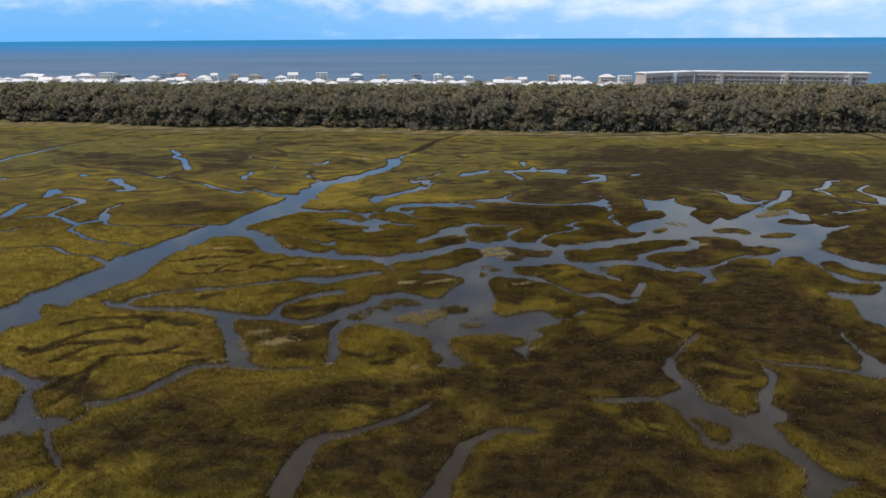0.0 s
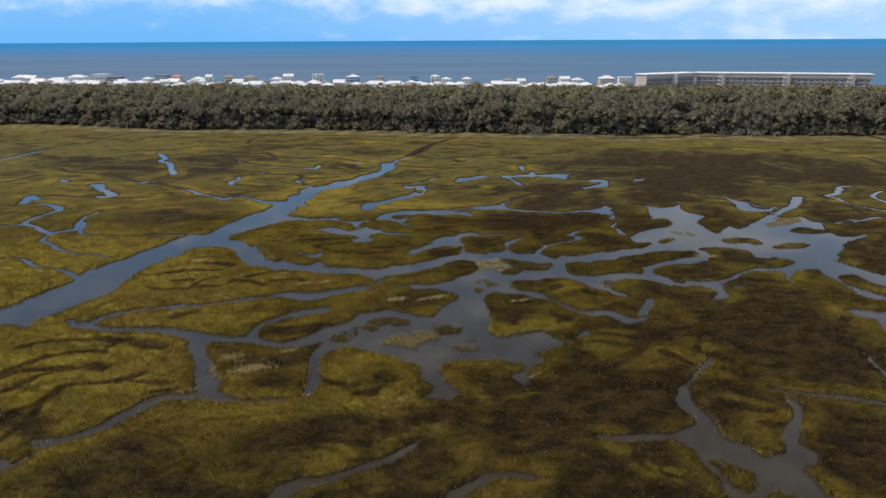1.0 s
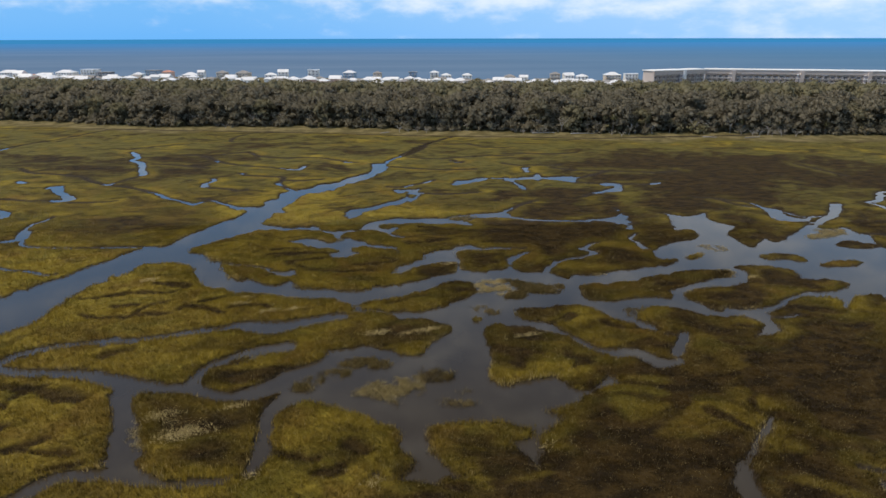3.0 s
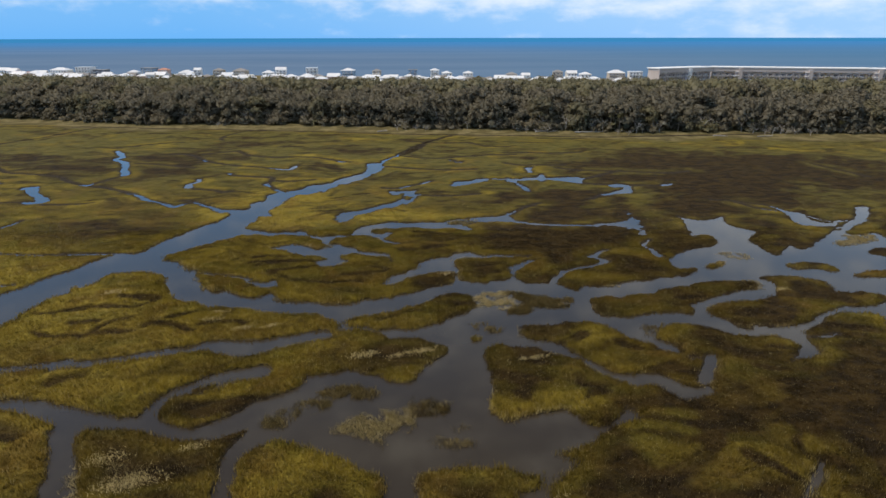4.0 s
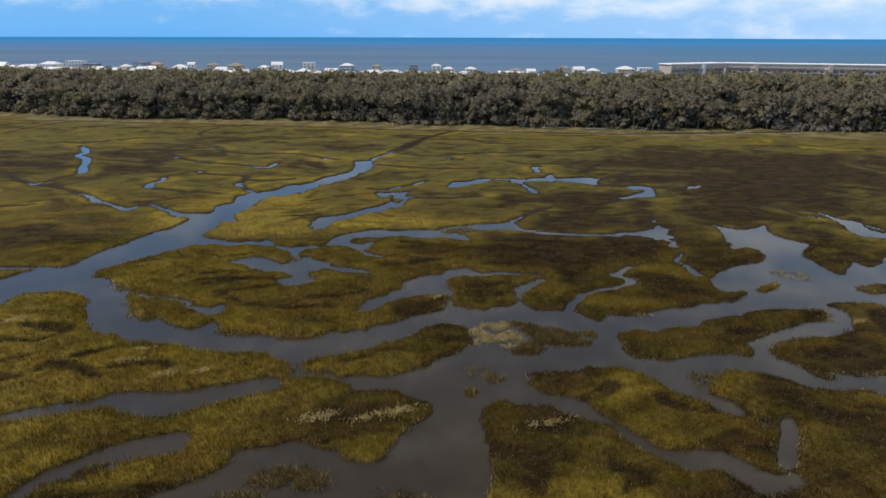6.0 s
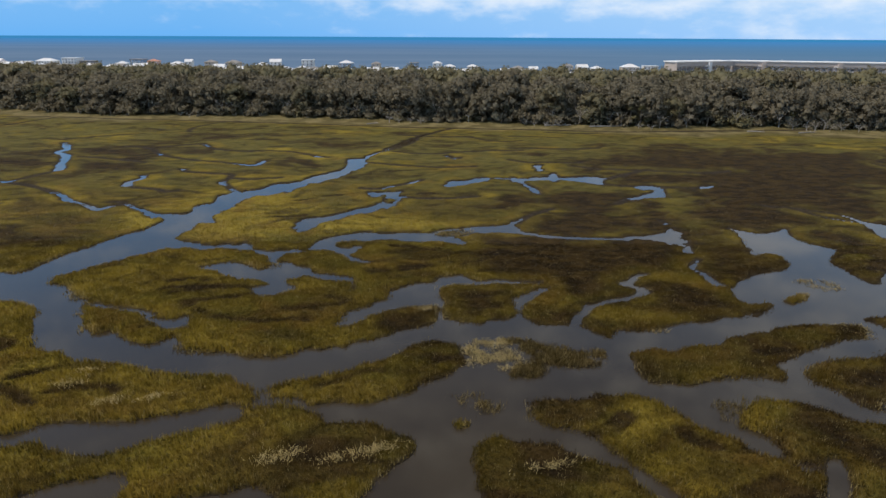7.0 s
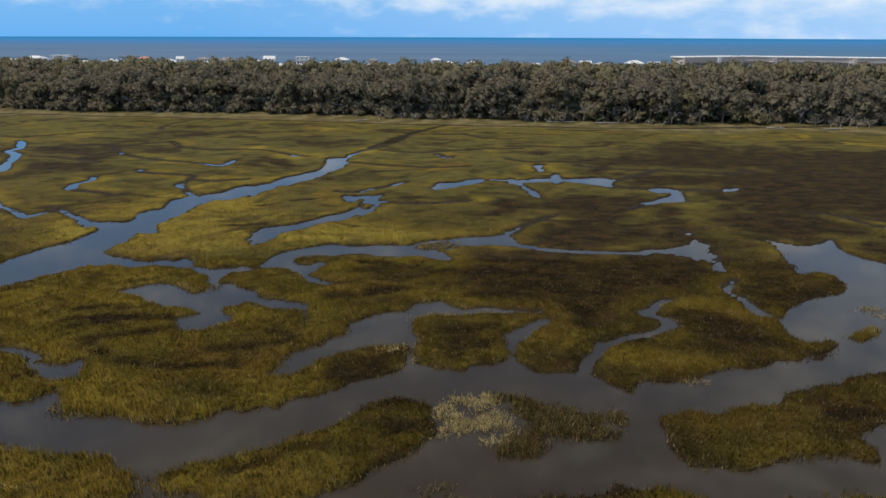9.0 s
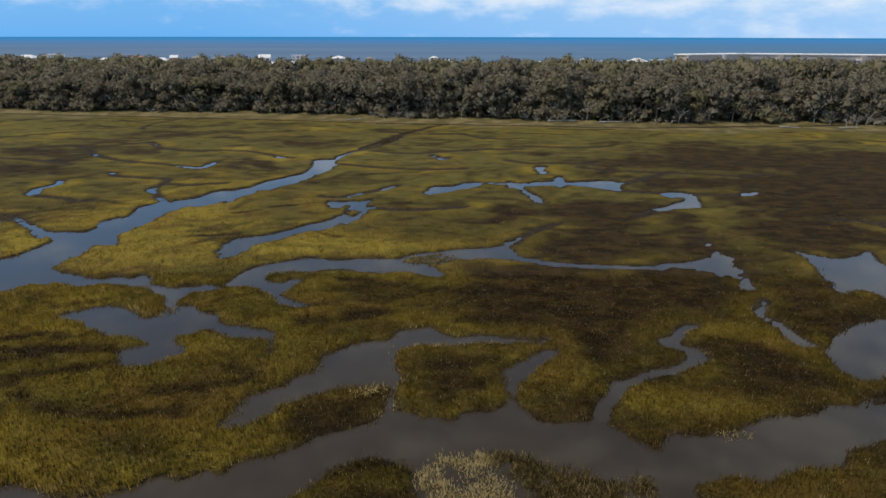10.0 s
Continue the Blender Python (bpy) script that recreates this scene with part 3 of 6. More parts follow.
island("south block", [(-37.1, 79.4), (-34.8, 77.9), (-30.8, 77.1), (-29.5, 77.4), (-24.8, 77.7), (-21.8, 77.2), (-18.6, 77.6), (-17.6, 80), (-18.2, 85.1), (-18.9, 88.3), (-18.3, 89.5), (-16.7, 91.4), (-16.5, 93.9), (-13.9, 94.8), (-10.5, 93), (-6.8, 91.7), (-4.1, 90), (-2.2, 87.9), (-1.2, 86.2), (-0.8, 84), (0.6, 82.7), (1, 81.7), (0.1, 79.8), (-1.8, 78.9), (-3.3, 80.4), (-4.2, 79.5), (-4.6, 76.5), (-2.9, 73.8), (-2.2, 75.5), (-0.4, 76.8), (3.4, 77.6), (7.2, 78.9), (25.3, 68.3), (23.2, 43.8), (-12.1, 44.4), (-33.4, 44.8), (-46, 75.4), (-43.2, 78.1), (-40.8, 79)])
island("lobe block", [(5.6, 79.6), (4.2, 82.2), (2.7, 84.7), (2.3, 87.9), (2.7, 89.1), (4.3, 89.9), (6.3, 90.1), (10.3, 90.4), (13.9, 90.1), (16.2, 89.2), (17.3, 88.5), (16.6, 86.7), (14.6, 86), (13.8, 85.9), (15.4, 83.6), (16.5, 81.9), (16.8, 80.4), (17.5, 82.7), (18.8, 83.7), (20.9, 84.9), (23.1, 86.2), (26.4, 88.1), (30.7, 95), (22.6, 72.3), (9.2, 75.5), (7.3, 78.7)])
island("centre south", [(12.7, 116.9), (13.5, 120.1), (15.7, 121.2), (17.7, 120.3), (21.3, 119.6), (24.5, 117.1), (27.9, 115.9), (28.7, 112.8), (31.6, 109.9), (34, 107.9), (37.8, 107.8), (40.3, 103.9), (45, 105.2), (46.3, 97.9), (38.6, 89), (31.9, 93.5), (28.1, 95.1), (26.7, 89.2), (24.1, 91), (21.2, 92.5), (20.1, 93.7), (21.3, 93.6), (24.9, 94.7), (28, 95.1), (32, 100), (31.3, 102.6), (27.4, 98.3), (24.5, 98.9), (23.8, 100.9), (22.9, 102.2), (20.1, 101.8), (17.8, 101), (15, 99.9), (12.9, 101.4), (12.4, 103.7), (13.2, 107.9), (12.9, 113.2)])
island("centre north", [(27.9, 129.7), (30.3, 129.2), (32.7, 128.8), (34.9, 127.5), (36.2, 126.5), (37.1, 123.9), (38.9, 122.2), (40.8, 121), (42, 119), (43.3, 117.6), (43.4, 116), (43.7, 114.4), (45.6, 114.3), (45.5, 113.2), (43.5, 111.1), (41.5, 110.5), (38.5, 111.7), (35, 111.7), (32.7, 112), (31.3, 113.3), (30, 115.2), (28.5, 116.5), (26.3, 120.5), (24.3, 122.4), (21.3, 123.2), (19.9, 124.8), (20.7, 128), (22.5, 128.6), (25.3, 128.1), (28, 129)])
island("right block", [(42.5, 122.8), (44.9, 126.6), (47.6, 128.1), (51, 128.2), (53.1, 127.4), (55.1, 124.8), (57.7, 123.6), (60.7, 123.2), (63.6, 122.8), (65.3, 122.3), (65.5, 120.6), (63.6, 117), (62.3, 116), (60.5, 113.7), (60.4, 110.5), (61.1, 110.5), (62.2, 113.8), (62.7, 115.2), (65, 115.9), (67.7, 115.4), (67.9, 113.8), (67.9, 108.5), (56, 91.5), (45, 94.7), (45.5, 106.5), (44.2, 108.7), (45.6, 110.9), (49, 115.9), (47.2, 116.4), (34.3, 120.8), (42.8, 107.5), (46.3, 112.2), (49.4, 116.3), (50.5, 119.9), (46.3, 115.8), (44.7, 117.1), (44.7, 119.1), (44.9, 121.4), (42.8, 123)])
island("right block east", [(66, 120.4), (65.7, 119.6), (63.5, 117.8), (61.1, 114.5), (61, 110.4), (66.3, 116.9), (67.5, 116.1), (68.1, 120.3), (69, 124.3), (69.9, 125.6), (74.7, 128.9), (77, 131), (80, 132.4), (83.5, 132.4), (86.7, 131.9), (86.7, 130.3), (84.9, 126.1), (86.3, 127.3), (88.4, 130.1), (91.4, 132.9), (94.7, 133.6), (97.3, 133.7), (96.1, 130.1), (97.1, 125.7), (96.6, 120.9), (96.6, 117.3), (98.8, 115.5), (101.7, 114.6), (103.9, 114.5), (103.5, 112.7), (101.3, 110.6), (98.6, 109), (96.6, 109.3), (94.4, 110.1), (91, 110.8), (87.9, 109.8), (80.5, 91.8), (82.6, 97.9), (68.2, 91.3), (55, 97.8), (53.5, 115.7), (62.2, 123.8)])
island("east long marsh", [(34.6, 139.6), (37.7, 140.5), (41.3, 140.2), (45.6, 141.9), (47.9, 141.6), (50.1, 143.8), (53.5, 145), (57.6, 145.6), (59.4, 147.4), (62.7, 148), (67, 148.6), (70.6, 148), (72, 146.5), (69.7, 144.1), (66.5, 143.6), (64, 142.4), (60.4, 140.8), (57.5, 138.7), (55, 137.1), (53.2, 136.1), (53.5, 133.7), (52.1, 132.5), (49.8, 133.2), (46.3, 133.4), (40.9, 131.6), (37.9, 131.9), (35.4, 132.2), (34.7, 134.3), (35.1, 137.6)])
island("round marsh", [(55.4, 133.2), (59.2, 136.7), (63.6, 138.2), (67.3, 138.2), (70.8, 140.4), (73, 140.9), (75.6, 146.8), (74.8, 148.9), (73.6, 150.2), (77.3, 150.9), (81.5, 151.1), (84.3, 149.8), (86.6, 148.5), (86.3, 145.7), (85.8, 143.1), (86.5, 142.5), (92.2, 141.7), (94.5, 140.1), (92.1, 137.7), (87.8, 135.4), (81.7, 135.3), (76.4, 132), (71.2, 128.5), (65.5, 127.3), (61.4, 128), (61, 126.5), (58.1, 127.3), (57.6, 129.5), (57, 131.8)])
island("spindle marsh", [(-9.6, 131.3), (-8.2, 132.3), (-5.5, 133), (-4, 133.8), (-1.8, 134.9), (-0.7, 136.5), (1.3, 136.9), (2.9, 138.8), (4.5, 140.2), (5.8, 141.7), (7.9, 142.7), (10.5, 142), (11.7, 140.8), (12.2, 138.8), (12.6, 137.6), (12, 136), (9.7, 133.6), (7.1, 131.8), (5.8, 130), (2.9, 128.7), (0.4, 127.4), (-3.7, 127.4), (-6.1, 126.8), (-7.2, 128.7), (-9.6, 128.5), (-11.1, 129.6), (-10.4, 130.6)])
island("strip islet", [(98.7, 128), (100.1, 129.3), (102.7, 130.1), (104.1, 129), (103.9, 125), (104.5, 122.3), (109.9, 120), (107.8, 117), (105.7, 117), (103.4, 117.8), (101.6, 119.4), (100.8, 121), (98.8, 123.5), (98.7, 126.4)])
island("lake pad", [(83.6, 157.3), (86.3, 158.8), (90.1, 159.2), (93, 157.7), (93.9, 154.2), (91.7, 153.3), (89.3, 155.7), (85, 155.8)])
island("lake pad", [(95, 150.9), (99.3, 153.2), (104, 154), (106.2, 152.9), (102.9, 150.5), (97.9, 150.2)])
island("lake pad", [(107.7, 165.5), (110.1, 167.9), (114.4, 168.9), (116.4, 166.9), (120.8, 166.5), (117.8, 164), (112.7, 162.9), (109, 164.2)])
island("lake pad", [(65, 157), (68.1, 158.8), (70.8, 159.6), (67.5, 156.8), (65.7, 156.8)])
island("peninsula", [(86.1, 194.9), (85.8, 187.9), (88.7, 184.7), (90, 181.9), (87.2, 179.1), (84.5, 176.2), (84.2, 172.6), (84.1, 168.4), (84.6, 164.9), (86, 164.9), (89, 168.2), (92.3, 171.4), (93.5, 168.1), (96.6, 169.9), (100.1, 173.9), (105.7, 179), (110.2, 183.1), (113.7, 184.7), (105.9, 184.7), (104.1, 191.3), (103.4, 201.4), (96.6, 211.5), (92.4, 210.1)])
island("small pad", [(10.2, 124), (11, 123.6), (12.2, 123.6), (13, 123.7), (12.5, 122.5), (10.9, 122.5)])
island("sw marsh", [(-81.4, 105.8), (-71.1, 105.4), (-68.5, 104.2), (-61.8, 103.6), (-56.2, 103.1), (-52.1, 102.1), (-48.1, 100.2), (-45.2, 98.8), (-43.8, 97.4), (-43.4, 93.9), (-41.1, 90.6), (-38.9, 86.6), (-37.6, 84.4), (-38.4, 83.6), (-41.5, 82.5), (-44.4, 81.6), (-46.1, 80.8), (-47, 78.1), (-48.7, 76.3), (-51.9, 75.1), (-62.3, 74.8), (-86.4, 105)])
island("sw strip", [(-66.3, 70), (-66.5, 72.4), (-65.7, 75), (-62.8, 78.1), (-60, 81.8), (-48, 80.5), (-38, 82.3), (-38.3, 81.4), (-42.5, 80.9), (-44.9, 79.8), (-46.7, 77.1), (-47.8, 75.4), (-49.4, 72.9), (-50.9, 71.3), (-54.5, 70.6), (-58, 70.6), (-60.4, 68.8), (-61.5, 67.6), (-64.1, 68.4)])
island("lobe shore", [(-57.7, 164.3), (-56.7, 163.3), (-54, 161.1), (-51.1, 159.1), (-47.5, 156.6), (-47.5, 154.2), (-45.6, 152.7), (-45.1, 150.2), (-43.5, 148.2), (-42.9, 146.6), (-40.4, 145), (-38.2, 145.6), (-36.5, 144), (-34, 142.5), (-32.2, 141.8), (-30.9, 141.9), (-29.8, 142.6), (-28.9, 144.4), (-26.4, 141.2), (-25, 139.5), (-24.4, 140.5), (-22.1, 139.2), (-20.2, 139.6), (-16.4, 138.3), (-13.3, 138), (-10.4, 139.3), (-8.5, 140.7), (-6.3, 140), (-5.5, 141.1), (-4, 140.4), (-2.7, 142.9), (0.2, 145.1), (4.1, 146.7), (6.3, 147.5), (8.4, 149.2), (9, 150.9), (8.9, 156.4), (10.6, 166.6), (-5.1, 178.6), (-22, 173.9), (-35.4, 175.5), (-44.5, 178.2), (-47.6, 177.3)])
island("lobe head", [(-59, 165.9), (-56.5, 167), (-54.8, 171.1), (-52.2, 173.4), (-49.3, 175.2), (-46.6, 178), (-33.8, 176.2), (-27.2, 151.4), (-37.4, 151.4), (-45, 151.5), (-47, 155.5), (-51.2, 159.8), (-56.2, 163.6)])
island("block shore", [(9.7, 156.9), (10, 154.3), (10.2, 150), (11.2, 149.6), (12.6, 148.7), (13.8, 148.7), (15.4, 148.7), (16.1, 149.8), (18, 150.1), (19.2, 149.6), (20.3, 150.5), (20.6, 151), (21, 152.4), (21.7, 151.5), (22.5, 150.1), (23.6, 148.8), (25, 148.2), (26.5, 148.2), (28.4, 148.4), (29.2, 148.7), (30, 148.4), (31, 146.2), (32.4, 144.7), (33.4, 144.2), (34.9, 145.9), (36.9, 146.3), (39.4, 146.3), (46.4, 149.2), (48.5, 148.8), (50.4, 149.7), (52.5, 151), (55.4, 151.4), (57.6, 152.8), (59.7, 152.7), (55.7, 150.6), (58.8, 152.9), (61, 154.2), (62.6, 156.3), (60.5, 156), (58.9, 156), (57.8, 158.2), (57.7, 171.7), (46.3, 179), (23.3, 174.3), (10.2, 174.3)])
water("first cut", [(-45.7, 185.6), (-43.2, 185.4), (-40, 184.7), (-36.8, 184), (-35.5, 184.7), (-32.5, 184.3), (-31.2, 185.4), (-29.6, 184.6), (-28.7, 182.2), (-25.5, 181), (-21.7, 181.3), (-19.7, 182.1), (-17.6, 179.6), (-20, 178.9), (-21.2, 178.1), (-21.6, 176.3), (-21.5, 175), (-19, 174.2), (-17.9, 171.9), (-19, 171), (-20.4, 171), (-21.8, 172.6), (-23.7, 174.5), (-24.8, 177), (-27.7, 179.4), (-30.6, 180.5), (-34, 181.3), (-37.6, 180.8), (-42.2, 181.2), (-44.3, 181)])
water("pond", [(-35.7, 170.9), (-34.3, 172.1), (-33.3, 173.5), (-31.3, 174.3), (-29.7, 174.1), (-26.2, 172.8), (-25.3, 171.6), (-23.4, 170.4), (-22.2, 173.3), (-19.2, 172.9), (-17.6, 172.5), (-14.9, 170.9), (-13.2, 169), (-11.3, 168.3), (-9.2, 167.9), (-7.3, 167.2), (-6, 166.1), (-5.7, 163.4), (-5.5, 160.6), (-5.8, 160.2), (-6.1, 162.3), (-6.6, 163.5), (-7.3, 164.4), (-9, 164.4), (-11.1, 164.7), (-12.9, 165.4), (-14.6, 166.5), (-15.7, 166.1), (-16.9, 165), (-18.1, 165.3), (-17.6, 164), (-16.3, 163.3), (-15.7, 163.7), (-15.7, 161.1), (-16.9, 159.8), (-17.6, 158.6), (-18.5, 158), (-20.8, 157.5), (-22.7, 160), (-23.1, 162.3), (-21, 163.3), (-20.8, 163.6), (-23.2, 164.6), (-26.6, 165.6)])
water("north cut", [(-17.8, 182.6), (-17.1, 185.3), (-16.2, 187.5), (-13.9, 189.9), (-11.3, 191.1), (-7.4, 193), (-3.7, 191.8), (1.3, 193.1), (6.6, 193.1), (9.1, 194.8), (13.5, 196.4), (17.1, 197.5), (22.3, 198.4), (24.5, 199.7), (26.1, 201.4), (27.1, 200.4), (26.2, 197.8), (27.6, 194.8), (27.3, 191.7), (25, 192.3), (16.1, 191.9), (13.6, 189.5), (11.4, 190.7), (14, 187.2), (14.5, 184), (12.9, 184), (10.4, 185.4), (9.1, 186.5), (6.3, 186.5), (3.8, 186.5), (-1.6, 187.5), (-5.7, 186.9), (-9.2, 186.3), (-11.8, 185.4), (-12.4, 184.2), (-10.3, 182.7), (-8, 184.3), (-6.1, 183), (-7.5, 179.2), (-8.3, 177.8), (-6.5, 176.5), (-3, 174.1), (-7.6, 174), (-9.3, 176.7), (-13.2, 180.5), (-17, 180.4)])
water("north inlet", [(-6.9, 146.4), (-6.4, 149.2), (-6.3, 150.3), (-5.8, 152.2), (-5.4, 152.7), (-4.3, 153.4), (-2.9, 154.2), (-2.3, 154.7), (-1.7, 156.3), (-0, 158), (0.4, 160.3), (1.7, 161.5), (3.6, 163.2), (5.3, 164.2), (7.4, 164.5), (8.6, 166.6), (9.9, 167.7), (11.7, 168.3), (12.9, 167.9), (14.2, 166.4), (15.5, 165.7), (19, 165.3), (22.2, 165.1), (23.9, 164.8), (22, 163.3), (18.9, 163.3), (15.5, 163.3), (11.9, 163.2), (10.2, 162.2), (9, 161.7), (8.7, 160.4), (9.1, 157.8), (9.7, 156.9), (10.2, 155.8), (10, 154.4), (9.7, 153.2), (9.8, 150), (8.9, 149.8), (8.9, 152.5), (9.1, 154), (8.5, 154.4), (7.4, 154.3), (3.9, 153.9), (1.4, 152.6), (-0.3, 151.6), (-1.5, 150.2), (-2.8, 148.4), (-4.2, 147.4), (-5.6, 147)])
water("second inlet", [(22.1, 158.7), (23.7, 159.9), (25.1, 161.4), (26.8, 162.4), (27.8, 162.1), (26.9, 159.6), (25.5, 158.4), (24.5, 157.2), (23.8, 156.5), (23.2, 155.7), (22.7, 154.2), (22, 152.6), (21.5, 151.8), (21.3, 151.4), (21.4, 149.8), (20.3, 148.6), (20.4, 151), (21, 152.4), (20.9, 154.4), (21, 157)])
water("strip pool", [(-37.3, 151), (-34.1, 149.9), (-31.6, 149.6), (-30.5, 150.4), (-29.1, 150.9), (-28.4, 148.4), (-26.9, 145.8), (-28.5, 146.2), (-30.5, 145.8), (-33.6, 147.7)])
creek("long slit", [(-55.2, 114.5), (-53.6, 115.3), (-49.8, 116.2), (-44.2, 117.9), (-39, 119.3), (-35.7, 120.5), (-33.1, 121.6), (-29.7, 120.8), (-25.5, 120.8), (-21, 122.7), (-15.6, 125)], [1.6, 1.6, 1.6, 1.7, 1.9, 2, 2.4, 4.5, 5, 3.6, 4])
creek("long slit west", [(-74.4, 108.8), (-71.2, 108.3), (-69.3, 109), (-66.8, 111.9), (-61.7, 114.1), (-54.3, 116.3)], [1, 1.2, 1.4, 1.5, 1.6, 1.7])
creek("drain", [(-72.1, 107.1), (-67.2, 105.6), (-61.9, 105.2), (-56.7, 104.7), (-51.8, 104.1), (-46.8, 102)], [2, 1.8, 1.6, 1.7, 2.2, 4])
creek("twin cut", [(-22.6, 112.8), (-26.5, 111.8), (-29.5, 110.4), (-32.2, 108.2), (-34.2, 105.8), (-34.5, 102.7), (-34.4, 100.9)], [4, 3, 2, 1.6, 1.5, 1.5, 1.8])
creek("side drain", [(-43.9, 98.6), (-42.5, 95), (-40, 90.6), (-38.4, 86.5), (-37.1, 84)], [3, 2.6, 2.6, 3.4, 4])
island("slit bank", [(50.4, 118.1), (53, 120.5), (51.5, 114.4), (47.2, 110.2), (44.4, 108.5), (43.6, 108.1), (46.1, 110.9), (48, 113.6)])
water("west flat", [(-81.8, 81.3), (-76.3, 80), (-72, 77.6), (-68.7, 76), (-65.6, 75.7), (-66.5, 72.5), (-66.6, 70.4), (-64.7, 68.5), (-63.1, 66.2), (-60.5, 65.3), (-57.9, 65), (-56.4, 64), (-55.7, 67.3), (-57.2, 69.1), (-52.8, 69.9), (-50.8, 71.1), (-49.4, 72.9), (-47.8, 75.4), (-46.6, 76.9), (-44.9, 79.8), (-42.5, 80.9), (-37.8, 81.4), (-37, 79.2), (-40.7, 78.8), (-43.2, 77.9), (-45.4, 74.2), (-46.4, 72.4), (-48.2, 70.5), (-49.3, 69.2), (-51.8, 68), (-54.7, 66.3), (-54.9, 63.5), (-57.8, 61.5), (-57, 59.3), (-56.2, 57.5), (-52.8, 54.5), (-51.6, 51.2), (-52, 47.7), (-53.3, 46.1), (-55.1, 47), (-53.9, 48.9), (-52.1, 51.2), (-52.2, 52.5), (-55.7, 55.9), (-57.3, 57.9), (-58.7, 60.4), (-59.8, 61.7), (-62.8, 60.7)])
water("west flat edge", [(-82.8, 82.5), (-76.8, 80), (-72.7, 75.9), (-69.7, 73.7), (-69.1, 72.1), (-69.3, 70.9), (-68, 68.5), (-67.2, 66.6), (-63, 63.4), (-62.8, 60.7), (-64.5, 59.8), (-68.9, 56.8), (-87.3, 81.6)])
island("west pad", [(-79.1, 77.5), (-76, 77), (-73.6, 76), (-71.1, 74.3), (-68.9, 72.6), (-68.9, 71.8), (-68.8, 70.3), (-67.4, 67.8), (-66.9, 66.3), (-67.2, 64.9), (-67.6, 64.2), (-72.7, 64), (-83.2, 78.5)])
water("south creek", [(52.5, 91.8), (50.3, 89.6), (47, 85.9), (43.7, 82.3), (41.5, 80.4), (39.8, 77.2), (40, 74.4), (41, 72.7), (40.5, 70.7), (37.9, 69.6), (34.8, 68.8), (30.1, 68.5), (25.4, 68.6), (25, 67.1), (29.6, 66.9), (34.8, 67), (36.2, 66.2), (37.4, 64.7), (37.4, 62), (38.9, 59.2), (43, 57.8), (46.2, 65.2), (45.1, 66), (43.5, 66.8), (43.4, 68.6), (43.8, 71.1), (43.4, 73.6), (42.6, 76.2), (42.9, 78.3), (44.6, 81.7), (46.3, 83.5), (50.2, 87.7)])
water("south creek north", [(46, 65.2), (46, 63.8), (47.1, 63.1), (48.9, 63.4), (50.7, 64.1), (51.8, 67), (52.5, 68.9), (54.4, 70.9), (56.6, 73.3), (58.2, 77.5), (59, 76.3), (59.1, 74.8), (57.1, 71.5), (55.2, 68.3), (53.7, 66.3), (54, 65.1), (54.7, 63.6), (53.6, 61.6), (50.9, 60.3), (51.4, 58.6), (51.6, 55.5), (52.2, 52.6), (52.3, 50.9), (53.3, 49.1), (55.4, 47.8), (52.9, 46.5), (50.8, 45.8), (48.8, 43.7), (46.3, 44.4), (49, 48.9), (49, 51.5), (48.7, 53.6), (48, 54.7), (46.4, 55.3), (45.3, 56.2), (43.3, 55.2), (42, 54.8), (38.8, 55.4), (38.6, 58.4), (37.6, 61.9), (39.9, 61.5)])
island("creek pad", [(38.8, 61.9), (40.2, 62.5), (41.7, 61.1), (43.2, 59.9), (44.1, 59.1), (42.6, 56.8), (41.4, 56.6), (40.1, 58.2), (39.6, 60.8)])
creek("third inlet", [(29.5, 148.6), (30.3, 150.4), (31.6, 152.2), (33, 154.5), (34.9, 155.3), (37.7, 156.9), (40.4, 158), (42.3, 159.2), (43.5, 160.4), (43.6, 161.9), (42.6, 162.5), (42.1, 163.8), (41.1, 164.5), (42.7, 165.5), (44, 167.3), (46.5, 168.3)], [1.2, 1, 1.1, 1.5, 0.9, 0.8, 0.8, 1.2, 2.2, 1.8, 0.9, 1.3, 1.5, 1.4, 1, 0.6])
creek("lake cut", [(59.1, 176.7), (57.8, 174.5), (56, 172.4), (56.3, 170.8), (56.7, 169.6), (56.8, 167.8), (56.7, 166.3), (57.4, 164)], [0.6, 0.7, 1, 0.7, 0.7, 1.2, 1.6, 2.6])
creek("lake cut head", [(56.9, 186.1), (59.7, 185.1), (58.8, 180.9), (59.1, 180)], [1.4, 0.6, 2, 0.6])
creek("long cut", [(18, 195.4), (27.6, 192.5), (31.2, 190.5), (37.3, 189.3), (43.5, 188.8), (46.8, 188.6), (50.1, 189.8), (53.5, 189.9), (56.5, 191.1)], [2.6, 1.9, 1.7, 1.7, 1.7, 1.9, 1.8, 1.8, 2.2])
water("long cut pool", [(54.2, 190.7), (57.8, 193.2), (61, 197.2), (61.1, 195.8), (61.8, 194.5), (62.5, 192.6), (60.4, 189.7), (59.5, 189.8), (60.1, 187.6), (59.4, 183.7), (58, 185.1), (56.1, 186.4), (54.1, 187.5)])
creek("cut spur", [(60.7, 199.6), (60.8, 201.3), (60.7, 202.2)], [0.8, 1, 0.5])
creek("slit", [(44.6, 109.2), (48.2, 115), (49.2, 117.2)], [1.4, 1.6, 1])
creek("marsh slit", [(54.9, 132.9), (54.6, 135.3), (54.7, 136.6)], [1.6, 1.4, 1.2])
creek("pocket creek", [(71.8, 75.8), (65.5, 77.8), (60.3, 78.8), (57.2, 80.3)], [1.2, 0.7, 0.6, 0.4])
